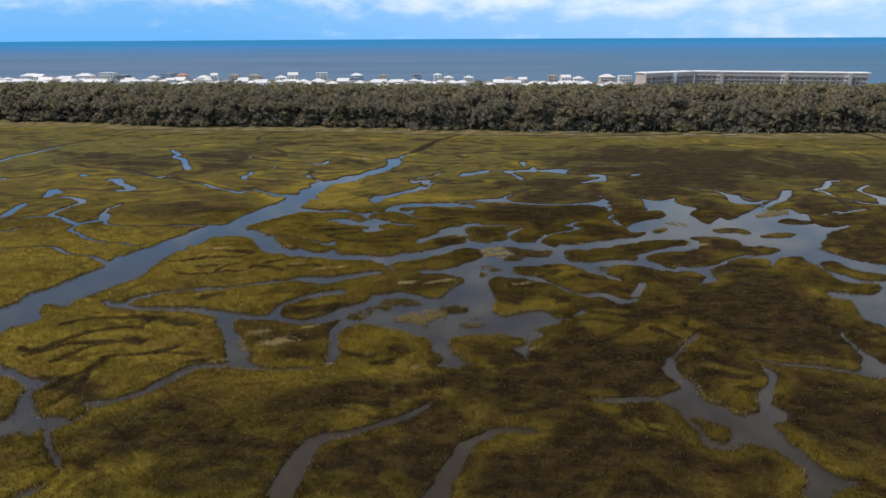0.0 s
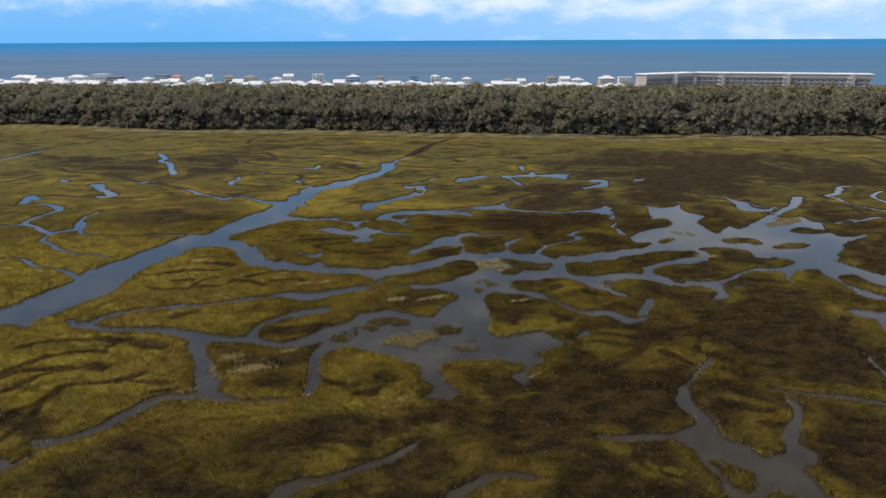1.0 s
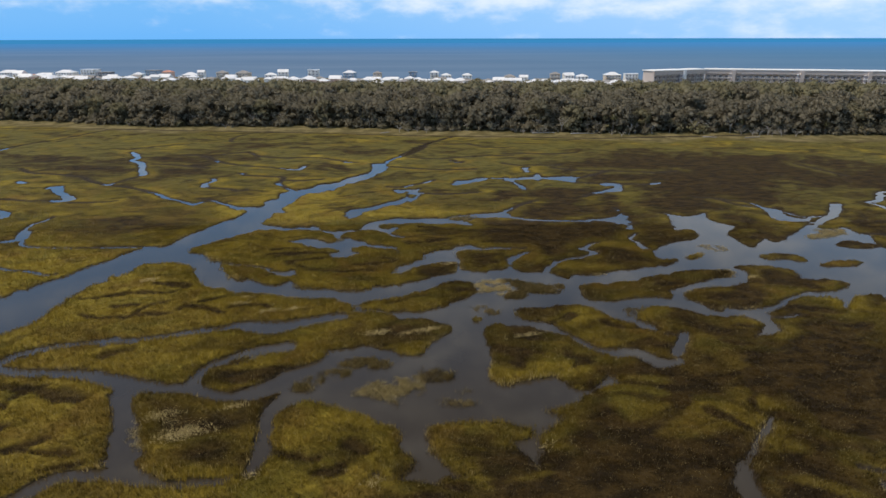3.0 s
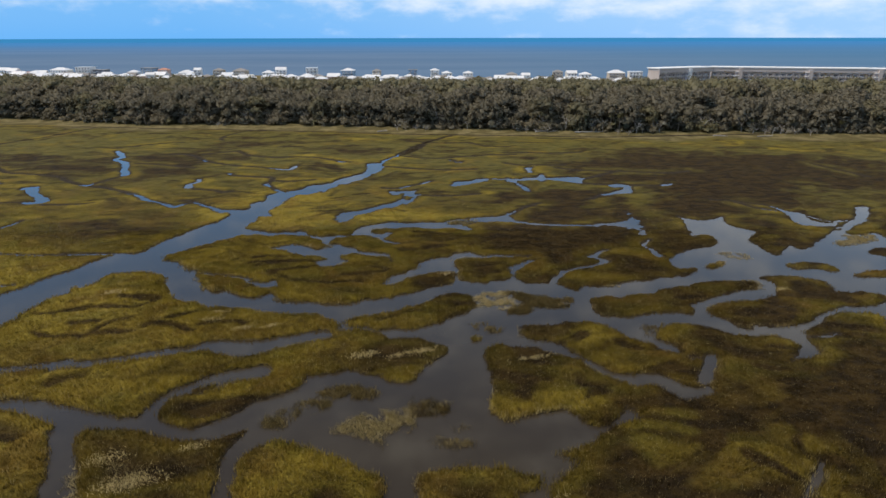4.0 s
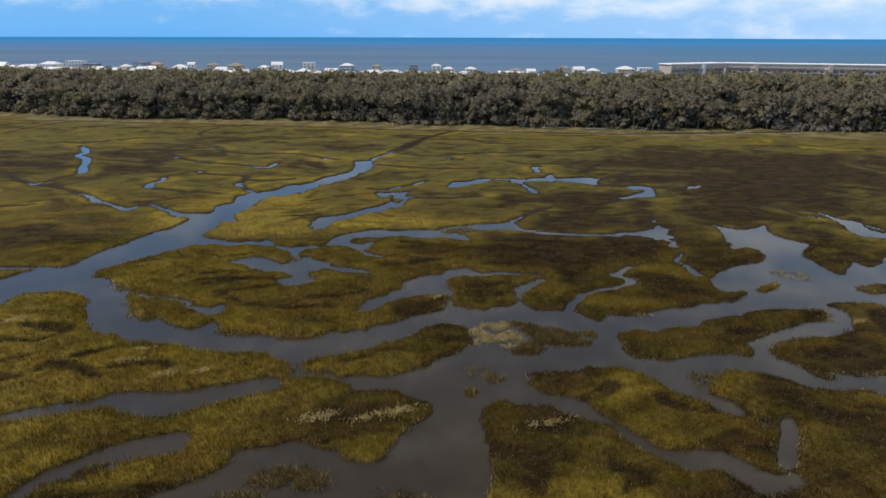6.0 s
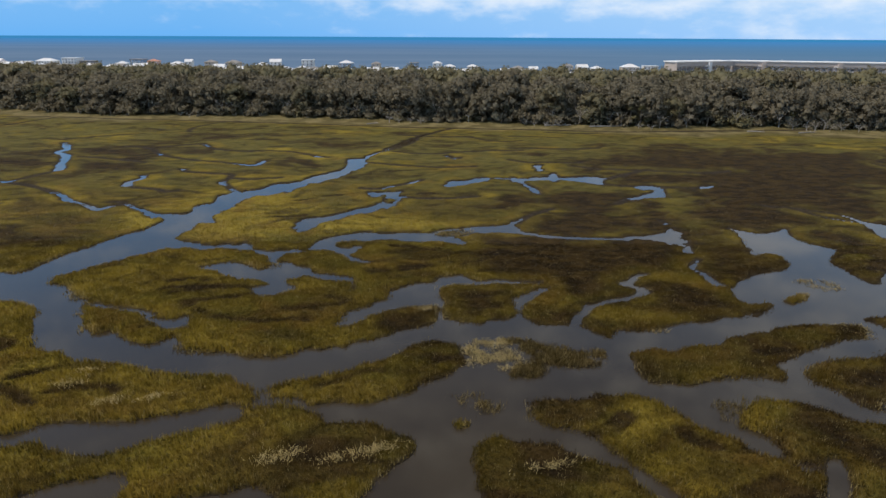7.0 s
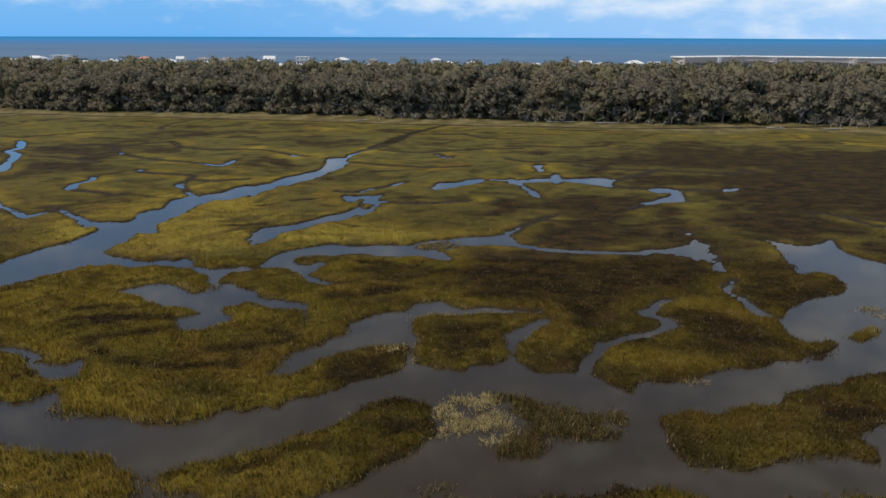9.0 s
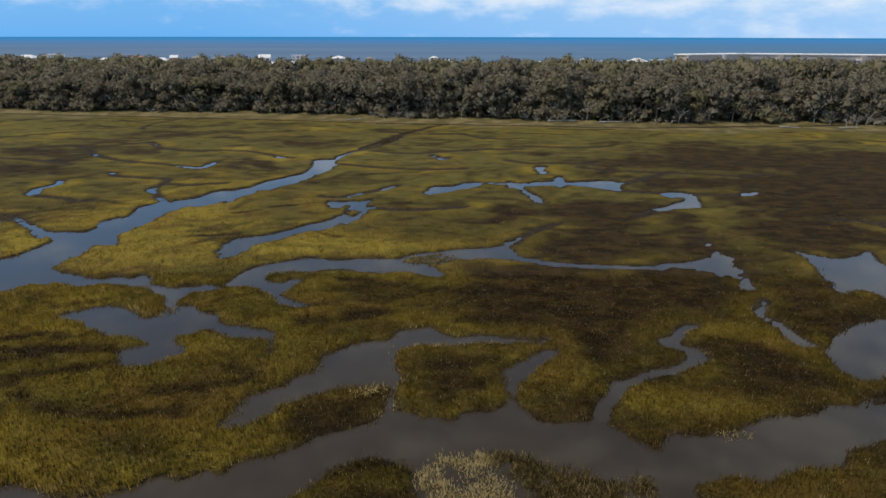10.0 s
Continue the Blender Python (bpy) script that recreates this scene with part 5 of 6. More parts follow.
streak([(-37.4, 129.8), (-33.3, 130.2), (-29.8, 129.7)], 1.6)
streak([(-37.4, 160.5), (-33.9, 162.1), (-27, 162.2), (-22.6, 161.7)], 1.4)
streak([(-32.5, 155), (-28.3, 156.5), (-23.3, 157.6)], 1.3)
streak([(-30.1, 153.2), (-22.3, 149), (-14.8, 149.5), (-10.5, 149.1)], 1.3)
streak([(-34.7, 146), (-31.1, 148.4)], 1.2)
streak([(-37.6, 164.5), (-34.4, 165.6), (-31, 165.3), (-26.3, 165)], 1.3)
streak([(-35.2, 159.2), (-32.4, 160.4), (-27.7, 161.7), (-24.3, 162.3)], 1.4)
streak([(-31.8, 154.2), (-29.5, 155.8), (-26.3, 157.2), (-22.7, 158.1)], 1.5)
streak([(-14.7, 153.4), (-11.6, 153.9)], 1.6)
streak([(-10.1, 154.1), (-7, 154.9)], 1.5)
streak([(-37.4, 173.7), (-33.9, 174.6), (-31.4, 175.9)], 1.2)
streak([(-3.5, 169.5), (-0.9, 170.3)], 2.6)
streak([(2.5, 170.7), (6.1, 172)], 2.6)
streak([(-0.9, 182.9), (4.2, 183), (7.9, 181)], 1.2)
streak([(43.7, 167.3), (46.4, 169.2), (48.4, 169.2)], 1.4)
streak([(52.7, 161.1), (52.9, 159.3), (50.6, 156.4)], 1.8)
streak([(-7.6, 255.5), (1, 257), (7.3, 258.6)], 1.6)
streak([(-22.4, 222.7), (-18.8, 224.7), (-12.1, 226.7)], 1)
streak([(-17.1, 204.9), (-12.9, 207.8), (-4.2, 203.6)], 1)
streak([(-29.8, 204.2), (-28.1, 204.2), (-23.1, 205)], 1)
streak([(-28.3, 218.3), (-24.3, 221)], 1)
streak([(-52.9, 110.1), (-49.4, 112.1)], 2.4)
streak([(-37.7, 106.4), (-32.8, 105.8), (-28.9, 108.1)], 1.2)
streak([(-64.8, 101.1), (-57.2, 99.3), (-50.3, 96.7)], 2.2)
streak([(-60.8, 90.3), (-57.4, 89.8)], 2.6)
streak([(-57.3, 84.3), (-52.8, 84.9), (-49.3, 87.4)], 1.4)
streak([(-46, 80.6), (-41.4, 82.3)], 1)
streak([(-16.4, 68.8), (-12.2, 70.3), (-8.2, 69.4), (-3, 70.1)], 1.2)
streak([(-20, 67.4), (-14.1, 68), (-8.4, 66.4)], 1.4)
streak([(-17.2, 83.8), (-11.7, 82.7)], 1.3)
streak([(-8, 85.7), (-5.9, 84.6)], 2.4)
streak([(-10.4, 79.8), (-8.6, 80.7)], 2)
streak([(58.7, 81.3), (64.6, 79.7), (69.9, 77.2)], 1)
streak([(62, 80.2), (68.9, 79.6)], 0.8)
streak([(-61.3, 68.2), (-61.1, 79), (-59.6, 83.7), (-49.7, 84.5), (-43.7, 84.4)], 1.2)
streak([(-70.7, 75.6), (-64.3, 76.3), (-61.8, 78.5), (-60.9, 83.2)], 1.1)
streak([(46.8, 116.9), (47.6, 115.5)], 1.2)
streak([(59.9, 119.6), (64.1, 119.6)], 1.4)
streak([(36.1, 121.9), (37.4, 119.9), (38.2, 119.5)], 2)
streak([(24.6, 143.6), (26.6, 145.1)], 1)


def segment_distance(px, py, a, b, ra=0.0, rb=0.0):
    d = b - a
    s = np.clip(((px - a[0]) * d[0] + (py - a[1]) * d[1]) / max(d @ d, 1e-9), 0, 1)
    return np.hypot(px - a[0] - s * d[0], py - a[1] - s * d[1]) - (ra + s * (rb - ra))


def outline_distance(px, py, p):
    """Signed distance to a closed outline, minus inside."""
    best, inside = np.full(px.shape, 1e9), np.zeros(px.shape, bool)
    for a, b in zip(p, np.roll(p, -1, 0)):
        best = np.minimum(best, segment_distance(px, py, a, b))
        cross = (a[1] > py) != (b[1] > py)
        if abs(b[1] - a[1]) > 1e-9:
            inside ^= cross & (px < (b[0] - a[0]) * (py - a[1]) / (b[1] - a[1]) + a[0])
    return np.where(inside, -best, best)


def land_field(px, py):
    """Metres from the nearest water's edge: plus on land, minus in water."""
    wx = px + 0.30 * value_noise(px, py, 2.2, 11) + 0.22 * value_noise(px, py, 1.0, 12) + 0.25 * value_noise(px, py, 6, 13)
    wy = py + 0.30 * value_noise(px, py, 2.2, 21) + 0.22 * value_noise(px, py, 1.0, 22) + 0.25 * value_noise(px, py, 6, 23)
    rough = np.interp(py, (130, 230), (0, 0.5))   # the upper creeks are ragged with reeds
    wx, wy = wx + rough * value_noise(px, py, 1.6, 14), wy + rough * value_noise(px, py, 1.6, 24)
    f = np.full(px.shape, 12.0)
    for what, p, half in PLAN:
        pad = 14.0
        near = (wx > p[:, 0].min() - pad) & (wx < p[:, 0].max() + pad) & (wy > p[:, 1].min() - pad) & (wy < p[:, 1].max() + pad)
        if not near.any():
            continue
        x, y = wx[near], wy[near]
        if what == "creek":
            d = np.full(x.shape, 1e9)
            for k in range(len(p) - 1):
                d = np.minimum(d, segment_distance(x, y, p[k], p[k + 1], half[k], half[k + 1]))
            f[near] = np.minimum(f[near], d)
        else:
            d = outline_distance(x, y, p)
            f[near] = np.minimum(f[near], d) if what == "water" else np.maximum(f[near], -d)
    return f + np.interp(py, (140, 230), (0.0, 0.25))


def ditch_share(x, y):
    """1 in the bed of a creek or trench, fading up its sides, and the metres from it."""
    wx, wy = x + 0.3 * value_noise(x, y, 2.2, 11), y + 0.3 * value_noise(x, y, 2.2, 21)
    r, side = np.zeros(x.shape), np.full(x.shape, 12.0)
    for p, half in DITCHES:
        near = (x > p[:, 0].min() - 8) & (x < p[:, 0].max() + 8) & (y > p[:, 1].min() - 8) & (y < p[:, 1].max() + 8)
        d = np.full(near.sum(), 1e9)
        for k in range(len(p) - 1):
            d = np.minimum(d, segment_distance(wx[near], wy[near], p[k], p[k + 1], half[k], half[k + 1]))
        r[near] = np.maximum(r[near], 1 - step(d, 0.0, 0.7))
        side[near] = np.minimum(side[near], d)
    return r, side


def treeline(x):
    """Where the woods begin, for each x."""
    bays = np.interp(x, (-310, -224, -200, -150, -110, -50, 0, 70, 110, 160, 190, 270), (20, 16, 6, 0, 7, 6, -1, -2, -8, 4, -1, 6))
    return 371 - 0.115 * x + bays + 1.5 * value_noise(x, x * 0, 14, 5) + 1.2 * value_noise(x, x * 0, 7, 6)


def high_marsh(x, y):
    """The short-grass meadow towards the woods: 0 by the tall creek banks, 1 where it is all short."""
    return step(y + 12 * value_noise(x, y, 40, 36) + 0.12 * x, 165, 265)


def lush_sunlit_share(x, y):
    """Where tall cordgrass grows thickest, and where sunlit brightness is put into the grass colour."""
    wx, wy = x + 5 * value_noise(x, y, 12, 37), y + 4 * value_noise(x, y, 10, 38)
    r = np.zeros(x.shape)
    for cx, cy, a, b in LUSH_AND_SUNLIT:
        r = np.maximum(r, 1 - step(np.hypot((wx - cx) / a, (wy - cy) / b), 0.5, 1.25))
    return r * np.interp(y, (235, 300), (1.0, 0.42))


def runnels(x, y):
    """Narrow winding troughs where the tide drains off the grass."""
    wx, wy = x + 3 * value_noise(x, y, 8, 91), y + 2 * value_noise(x, y, 5, 92)
    line = 1 - step(np.abs(value_noise(wx * 0.45, wy, 6.0, 93)), 0.05, 0.15)
    branch = 1 - step(np.abs(value_noise(wx * 0.6, wy + 0.4 * wx, 4.0, 94)), 0.04, 0.14)
    return np.maximum(line * step(value_noise(x, y, 17, 95), -0.4, 0.0), branch * step(value_noise(x, y, 13, 96), -0.05, 0.25))


def streak_share(x, y):
    """Dark lines of rush in the shallow troughs."""
    wx, wy = x + 0.6 * value_noise(x, y, 3, 97) + 0.3 * value_noise(x, y, 1.2, 98), y + 0.6 * value_noise(x, y, 3, 99) + 0.3 * value_noise(x, y, 1.2, 100)
    r = np.zeros(x.shape)
    for p, half in STREAKS:
        near = (x > p[:, 0].min() - 5) & (x < p[:, 0].max() + 5) & (y > p[:, 1].min() - 5) & (y < p[:, 1].max() + 5)
        d = np.full(near.sum(), 1e9)
        for a, b in zip(p, p[1:]):
            d = np.minimum(d, segment_distance(wx[near], wy[near], a, b))
        r[near] = np.maximum(r[near], 1 - step(d, half * 0.5, half * 1.7))
    return r


def rush_shade_share(x, y):
    wx, wy = x + 6 * value_noise(x, y, 13, 31), y + 5 * value_noise(x, y, 11, 32)
    r = np.zeros(x.shape)
    for cx, cy, a, b, much in RUSH_AND_SHADE:
        r = np.maximum(r, much * (1 - step(np.hypot((wx - cx) / a, (wy - cy) / b), 0.5, 1.3)))
    patch = value_noise(wx * 0.40, wy, 3.0, 33) * 0.7 + value_noise(wx * 0.5, wy, 1.5, 34) * 0.35 + value_noise(x, y, 24, 35) * 0.25
    bright = lush_sunlit_share(x, y)
    r = r * (1 - 0.6 * bright)
    for cx, cy, a, b in CLUMPS:
        r = np.maximum(r, 0.9 * (1 - step(np.hypot((0.4 * wx + 0.6 * x - cx) / a, (0.4 * wy + 0.6 * y - cy) / b), 0.5, 1.25)))
    high = high_marsh(x, y)
    # cloud shade put into the share: more rush colour east, less west
    west = step(-x, 0, 35) * (1 - step(y, 140, 200))
    east = step(x, -5, 35) * (1 - step(y, 190, 260))
    patches = step(patch + 0.12 * r - 0.16 * bright, 0.10, 0.32) * (0.58 - 0.06 * high + 0.2 * east) * (1 - 0.65 * west * step(y, 55, 85))
    return np.clip(r * 0.95 + (0.8 + 0.3 * east) * patches + 0.35 * runnels(x, y) * (1 - 0.35 * high) + streak_share(x, y) * 0.95 + 0.55 * high * (1 - 0.8 * bright) * step(value_noise(wx * 0.45, wy, 6.5, 46) + 0.5 * value_noise(wx * 0.6, wy, 2.6, 47), 0.18, 0.55) + 0.50 * east * (1 - 0.9 * bright) * (1 + 1.2 * value_noise(wx * 0.7, wy, 6.0, 48)), 0, 1)


# the land: one sheet, finer where it is marsh
N_COL = 560
rows_y = list(np.arange(-70.0, 34.0, 1.04)) + [34.0]
while rows_y[-1] < 392:
    rows_y.append(rows_y[-1] + min(0.0040 * (rows_y[-1] + 30), 0.85))
while rows_y[-1] < 905:
    rows_y.append(rows_y[-1] + 8)
rows_y = np.array(rows_y)
cols_u = np.linspace(-1, 1, N_COL)


def half_width(y):
    return np.maximum(22 + 0.80 * (y + 30), 76)


gx = cols_u[None, :] * half_width(rows_y)[:, None]
gy = np.repeat(rows_y[:, None], N_COL, 1)
field = land_field(gx, gy)
ditch, side = ditch_share(gx, gy)
width = np.interp(gy, (130, 220), (1.0, 1.7))
levee = (1 - step(np.minimum(field, side) / width, 1.2, 4.2)) * step(value_noise(gx, gy, 9, 43) + 0.4 * value_noise(gx, gy, 3, 44), -0.35, 0.25)   # tall grass along the banks
# rush beds plus the cloud shade coloured in with them
rush = rush_shade_share(gx, gy) * (1 - 0.55 * levee)
# the last term brightens the west's colour for sun; the east is held back
lush = np.clip(levee * 0.55 + step(value_noise(gx, gy, 9, 41) + 0.5 * value_noise(gx, gy, 4, 42), 0.1, 0.8) * 0.42 + 0.9 * lush_sunlit_share(gx, gy) * (1 - 0.35 * step(gx, 5, 40) * (1 - step(gy, 190, 260))) + 0.58 * step(gy, 58, 88) * step(-gx, -8, 30) * (1 - 0.75 * step(gy, 125, 180)), 0, 1) * (1 - rush)
inland = gy - treeline(gx)
hummock = 0.16 * value_noise(gx, gy, 2.0, 51) + 0.08 * value_noise(gx, gy, 0.9, 52) + 0.34 * value_noise(gx * 0.7, gy, 4.5, 53)
meadow = high_marsh(gx, gy)
rise = np.interp(gy, (90, 150, 230), (1.25, 1.0, 0.4))
height = -0.45 + 0.66 * step(field, -0.60, 0.25) + step(field, 0.0, 1.4) * (0.45 * hummock + 0.20 - 0.16 * rush) * rise
height = height - 0.3 * ditch * step(field, 0.0, 0.6)
height = height - (0.08 * runnels(gx, gy) + 0.22 * streak_share(gx, gy)) * step(field, 0.6, 1.6) * rise
height = np.where(field > 0.3, np.maximum(height, 0.06 + 0.04 * hummock), height)
# bare bank and trench beds, where the banks' shade is coloured in
bank = np.maximum(1 - step(field - 0.5 * meadow, -0.05, 0.6), 0.95 * ditch)
shore = step(inland + 4 * value_noise(gx, gy, 14, 61) + 2.0 * value_noise(gx, gy, 4, 62), -27, -15)
height = height + 1.6 * step(inland, -12, 10)
coast = 790 - 0.17 * gx
height = height + np.where(gy > coast, -3.2 * step(gy - coast, 0, 40), 0)
n_row = len(rows_y)
idx = np.arange(n_row * N_COL).reshape(n_row, N_COL)
quads = np.stack([idx[:-1, :-1], idx[:-1, 1:], idx[1:, 1:], idx[1:, :-1]], -1).reshape(-1, 4)
ground_mesh = mesh_arrays("ground", np.stack([gx, gy, height], -1).reshape(-1, 3), quads, [M_TURF], True)
for key, v in (("rush", rush), ("lush", lush), ("shore", shore), ("meadow", meadow), ("bank", bank)):
    attribute(ground_mesh, key, v.ravel())
ground = tagged(new("ground", ground_mesh), "olive and brown tidal salt marsh cut by creeks", "marsh", kind="structure")


def sheet(name, m, x0, x1, y0, y1, z, label, category):
    me = mesh_arrays(name, [(x0, y0, z), (x1, y0, z), (x1, y1, z), (x0, y1, z)], [(0, 1, 2, 3)], [m])
    return tagged(new(name, me), label, category, kind="structure")


sheet("water", M_CREEK, -400, 400, -70, 420, 0.0, "murky brown tidal creek water", "water")
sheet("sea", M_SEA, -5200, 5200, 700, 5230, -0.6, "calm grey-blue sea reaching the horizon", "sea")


def outer_land(name, corners, label):
    me = mesh_arrays(name, [(x, y, 0.28) for x, y in corners], [tuple(range(len(corners)))], [M_TURF])
    return tagged(new(name, me), label, "marsh", kind="structure")


low, high = float(half_width(-70.0)), float(half_width(rows_y[-1]))
knee = 37.5
outer_land("ground_west", [(-2600, -1200), (-low, -1200), (-low, knee), (-high, rows_y[-1] - 5), (-2600, 1100)], "olive salt marsh reaching out of sight")
outer_land("ground_east", [(2600, -1200), (2600, 500), (high, rows_y[-1] - 5), (low, knee), (low, -1200)], "olive salt marsh reaching out of sight")
outer_land("ground_south", [(-low, -1200), (low, -1200), (low, -69), (-low, -69)], "olive salt marsh reaching out of sight")


def sample(table, x, y):
    """Reads a table of the land's grid at places x, y."""
    r = np.interp(y, rows_y, np.arange(n_row))
    c = (x / half_width(y) + 1) / 2 * (N_COL - 1)
    i, j = np.clip(r.astype(int), 0, n_row - 2), np.clip(c.astype(int), 0, N_COL - 2)
    u, v = r - i, np.clip(c - j, 0, 1)
    return (table[i, j] * (1 - v) + table[i, j + 1] * v) * (1 - u) + (table[i + 1, j] * (1 - v) + table[i + 1, j + 1] * v) * u


# ---- grass ----
def turn_to(q, way):
    """Winds each triangle so that its face looks the given way."""
    away = np.einsum("ij,ij->i", np.cross(q[:, 1] - q[:, 0], q[:, 2] - q[:, 0]), way) < 0
    q[away] = q[away][:, (1, 0, 2)]


def tufts(rng, x, y, z, tall, wide, count, lean=0.4, spread=0.22):
    """Blades that rise in tufts from each place; one triangle a blade."""
    n = len(x)
    k = np.repeat(np.arange(n), count)
    turn = rng.uniform(0, 2 * np.pi, len(k))
    out = rng.uniform(0, 2 * np.pi, len(k))
    bx = x[k] + spread * rng.normal(size=len(k))
    by = y[k] + spread * rng.normal(size=len(k))
    h = tall[k] * rng.uniform(0.65, 1.15, len(k))
    w = wide[k] * rng.uniform(0.7, 1.3, len(k)) / 2
    dx, dy = np.cos(turn) * w, np.sin(turn) * w
    tip = lean * h * rng.uniform(0.2, 1.0, len(k))
    co = np.empty((len(k), 3, 3), np.float32)
    co[:, 0] = np.stack([bx - dx, by - dy, z[k] - 0.1], -1)
    co[:, 1] = np.stack([bx + dx, by + dy, z[k] - 0.1], -1)
    co[:, 2] = np.stack([bx + np.cos(out) * tip, by + np.sin(out) * tip, z[k] + h], -1)
    turn_to(co, np.broadcast_to((0, -0.8, 0.6), (len(k), 3)))
    return co.reshape(-1, 3), np.arange(3 * len(k), dtype=np.int32).reshape(-1, 3), np.repeat(k, 3)


def scatter(rng, y0, y1, density, sides):
    """Random places over the marsh between two distances: so many a square metre along the creeks' middle, thinner at the sides."""
    top = 0.74 * (y1 + 25) + 6
    n = int((y1 - y0) * 2 * top * density)
    x, y = rng.uniform(-top, top, n), rng.uniform(y0, y1, n)
    middle = 1 - step(np.abs(x - 8) - np.interp(y, (60, 120, 200), (45, 42, 90)), 0, 12)
    ok = (np.abs(x) < 0.74 * (y + 25) + 6) & (y < treeline(x) - 20) & (rng.uniform(0, 1, n) < sides + (1 - sides) * middle)
    return x[ok], y[ok]


rng = np.random.default_rng(7)
bands = [(40, 80, 12, 4, 0.08, 0.8), (80, 130, 15, 4, 0.085, 0.55), (130, 185, 15, 4, 0.10, 0.35), (185, 270, 3.0, 3, 0.15, 0.7)]
groups = {"cordgrass": [], "needlerush": []}
for y0, y1, density, count, wide, sides in bands:
    x, y = scatter(rng, y0, y1, density, sides)
    thin = rng.uniform(0, 1, len(x)) < np.clip(1.35 - (y - 130) / 130, 0.0, 1)
    x, y = x[thin], y[thin]
    f, r, s = sample(field, x, y), sample(rush, x, y), sample(shore, x, y)
    fringe = value_noise(x, y, 5, 72) + 0.5 * value_noise(x, y, 2, 73)
    keep = (f > rng.uniform(-0.15, 0.25, len(x)) - 1.2 * step(fringe, 0.20, 0.7) * rng.uniform(0, 1, len(x)) ** 2) & (s < 0.5) & (sample(ditch, x, y) < rng.uniform(0.3, 0.8, len(x)))
    x, y, f, r = x[keep], y[keep], f[keep], r[keep]
    z = np.maximum(sample(height, x, y), -0.1)
    lu = sample(lush, x, y)
    is_rush = rng.uniform(0, 1, len(x)) < r
    for key, pick in (("cordgrass", ~is_rush), ("needlerush", is_rush)):
        tall = (0.36 + 0.20 * lu[pick]) if key == "cordgrass" else np.full(pick.sum(), 0.28)
        tall = tall * (1 + 0.25 * value_noise(x[pick], y[pick], 1.7, 71)) * np.interp(y[pick], (110, 150, 230), (0.95, 0.85, 0.5)) * (1 + np.interp(y[pick], (115, 190), (0.6, 0.0)) * (1 - step(f[pick], 0.4, 2.2)))
        co, tri, k = tufts(rng, x[pick], y[pick], z[pick], tall, np.full(pick.sum(), wide), count)
        dead = step(value_noise(x[pick], y[pick], 8, 75) + 0.6 * value_noise(x[pick], y[pick], 2.5, 76), 0.30, 0.75) * (1 - step(f[pick], 0.1, 0.9))
        dry = np.clip(rng.uniform(0, 1, pick.sum()) ** 10 * 0.45 + 0.8 * dead * rng.uniform(0, 1, pick.sum()) ** 2, 0, 1)
        groups[key].append((co, tri, r[pick][k], lu[pick][k], dry[k], sample(meadow, x, y)[pick][k]))


def grass_object(name, chunks, label, category):
    co = np.concatenate([c[0] for c in chunks])
    offs = np.cumsum([0] + [len(c[0]) for c in chunks[:-1]])
    tri = np.concatenate([c[1] + o for c, o in zip(chunks, offs)])
    lean = np.repeat(np.random.default_rng(len(co)).normal(size=(len(co) // 3, 3)) * 0.24, 3, 0)
    me = mesh_arrays(name, co, tri, [M_BLADE], normals=lean + (0, 0, 1))
    for key, i in (("rush", 2), ("lush", 3), ("pale", 4), ("meadow", 5)):
        attribute(me, key, np.concatenate([c[i] for c in chunks]))
    return tagged(new(name, me), label, category, kind="stuff")


grass_object("cordgrass", groups["cordgrass"], "yellow-green cordgrass standing on the marsh", "grass")
# rush blades, also set where cloud shade is coloured in
grass_object("needlerush", groups["needlerush"], "dark brown needlerush in low patches on the marsh", "rush")
for name, p, density, pale in REEDS:
    x0, y0, x1, y1 = *p.min(0), *p.max(0)
    n = int((x1 - x0) * (y1 - y0) * density * 3.6)
    x, y = rng.uniform(x0, x1, n), rng.uniform(y0, y1, n)
    d = outline_distance(x, y, p) + 1.5 * value_noise(x, y, 3.6, 81) + 0.6 * value_noise(x, y, 1.3, 84)
    ok = (d < rng.uniform(-0.8, 0.5, n)) & (value_noise(x, y, 1.8, 82) + 0.4 * value_noise(x, y, 0.7, 83) > -0.4 + 0.25 * (pale > 0.7))
    x, y = x[ok], y[ok]
    if len(x) < 4:
        continue
    far = 1.0 + max(0.0, (y.mean() - 110) / 90)
    co, tri, k = tufts(rng, x, y, np.full(len(x), -0.1), rng.uniform(0.35, 0.75, len(x)) * (1 - 0.4 * pale), np.full(len(x), 0.09 * far), 5, 0.9 + 0.8 * pale, 0.3)
    pl = np.clip(rng.normal(pale, 0.2, len(x)), 0, 1)
    grass_object("reed_patch", [(co, tri, np.full(len(k), 0.75 - 0.7 * pale), np.full(len(k), pale), pl[k], np.zeros(len(k)))],
                 "pale dry reeds standing in the creek" if pale > 0.5 else "sparse dark reeds standing in the creek", "reeds")


# drift mats of dead stems, flattened on the marsh: x, y, half length, half depth
def wrack(x, y, a, b):
    n = int(a * b * 40)
    u, v = rng.normal(size=n) * 0.45, rng.normal(size=n) * 0.45
    px, py = x + a * u + 0.4 * v, y + b * v + 0.25 * a * u
    z = np.maximum(sample(height, px, py), 0.05) + 0.32
    co, tri, k = tufts(rng, px, py, z, np.full(n, 0.25), np.full(n, 0.06), 3, 2.2, 0.3)
    grass_object("wrack_mat", [(co, tri, np.zeros(len(k)), np.ones(len(k)), np.clip(rng.normal(0.85, 0.15, n), 0, 1)[k], np.zeros(len(k)))], "flattened pale mat of dead stems on the marsh", "dead reeds")


for spot in WRACK:
    wrack(*spot)


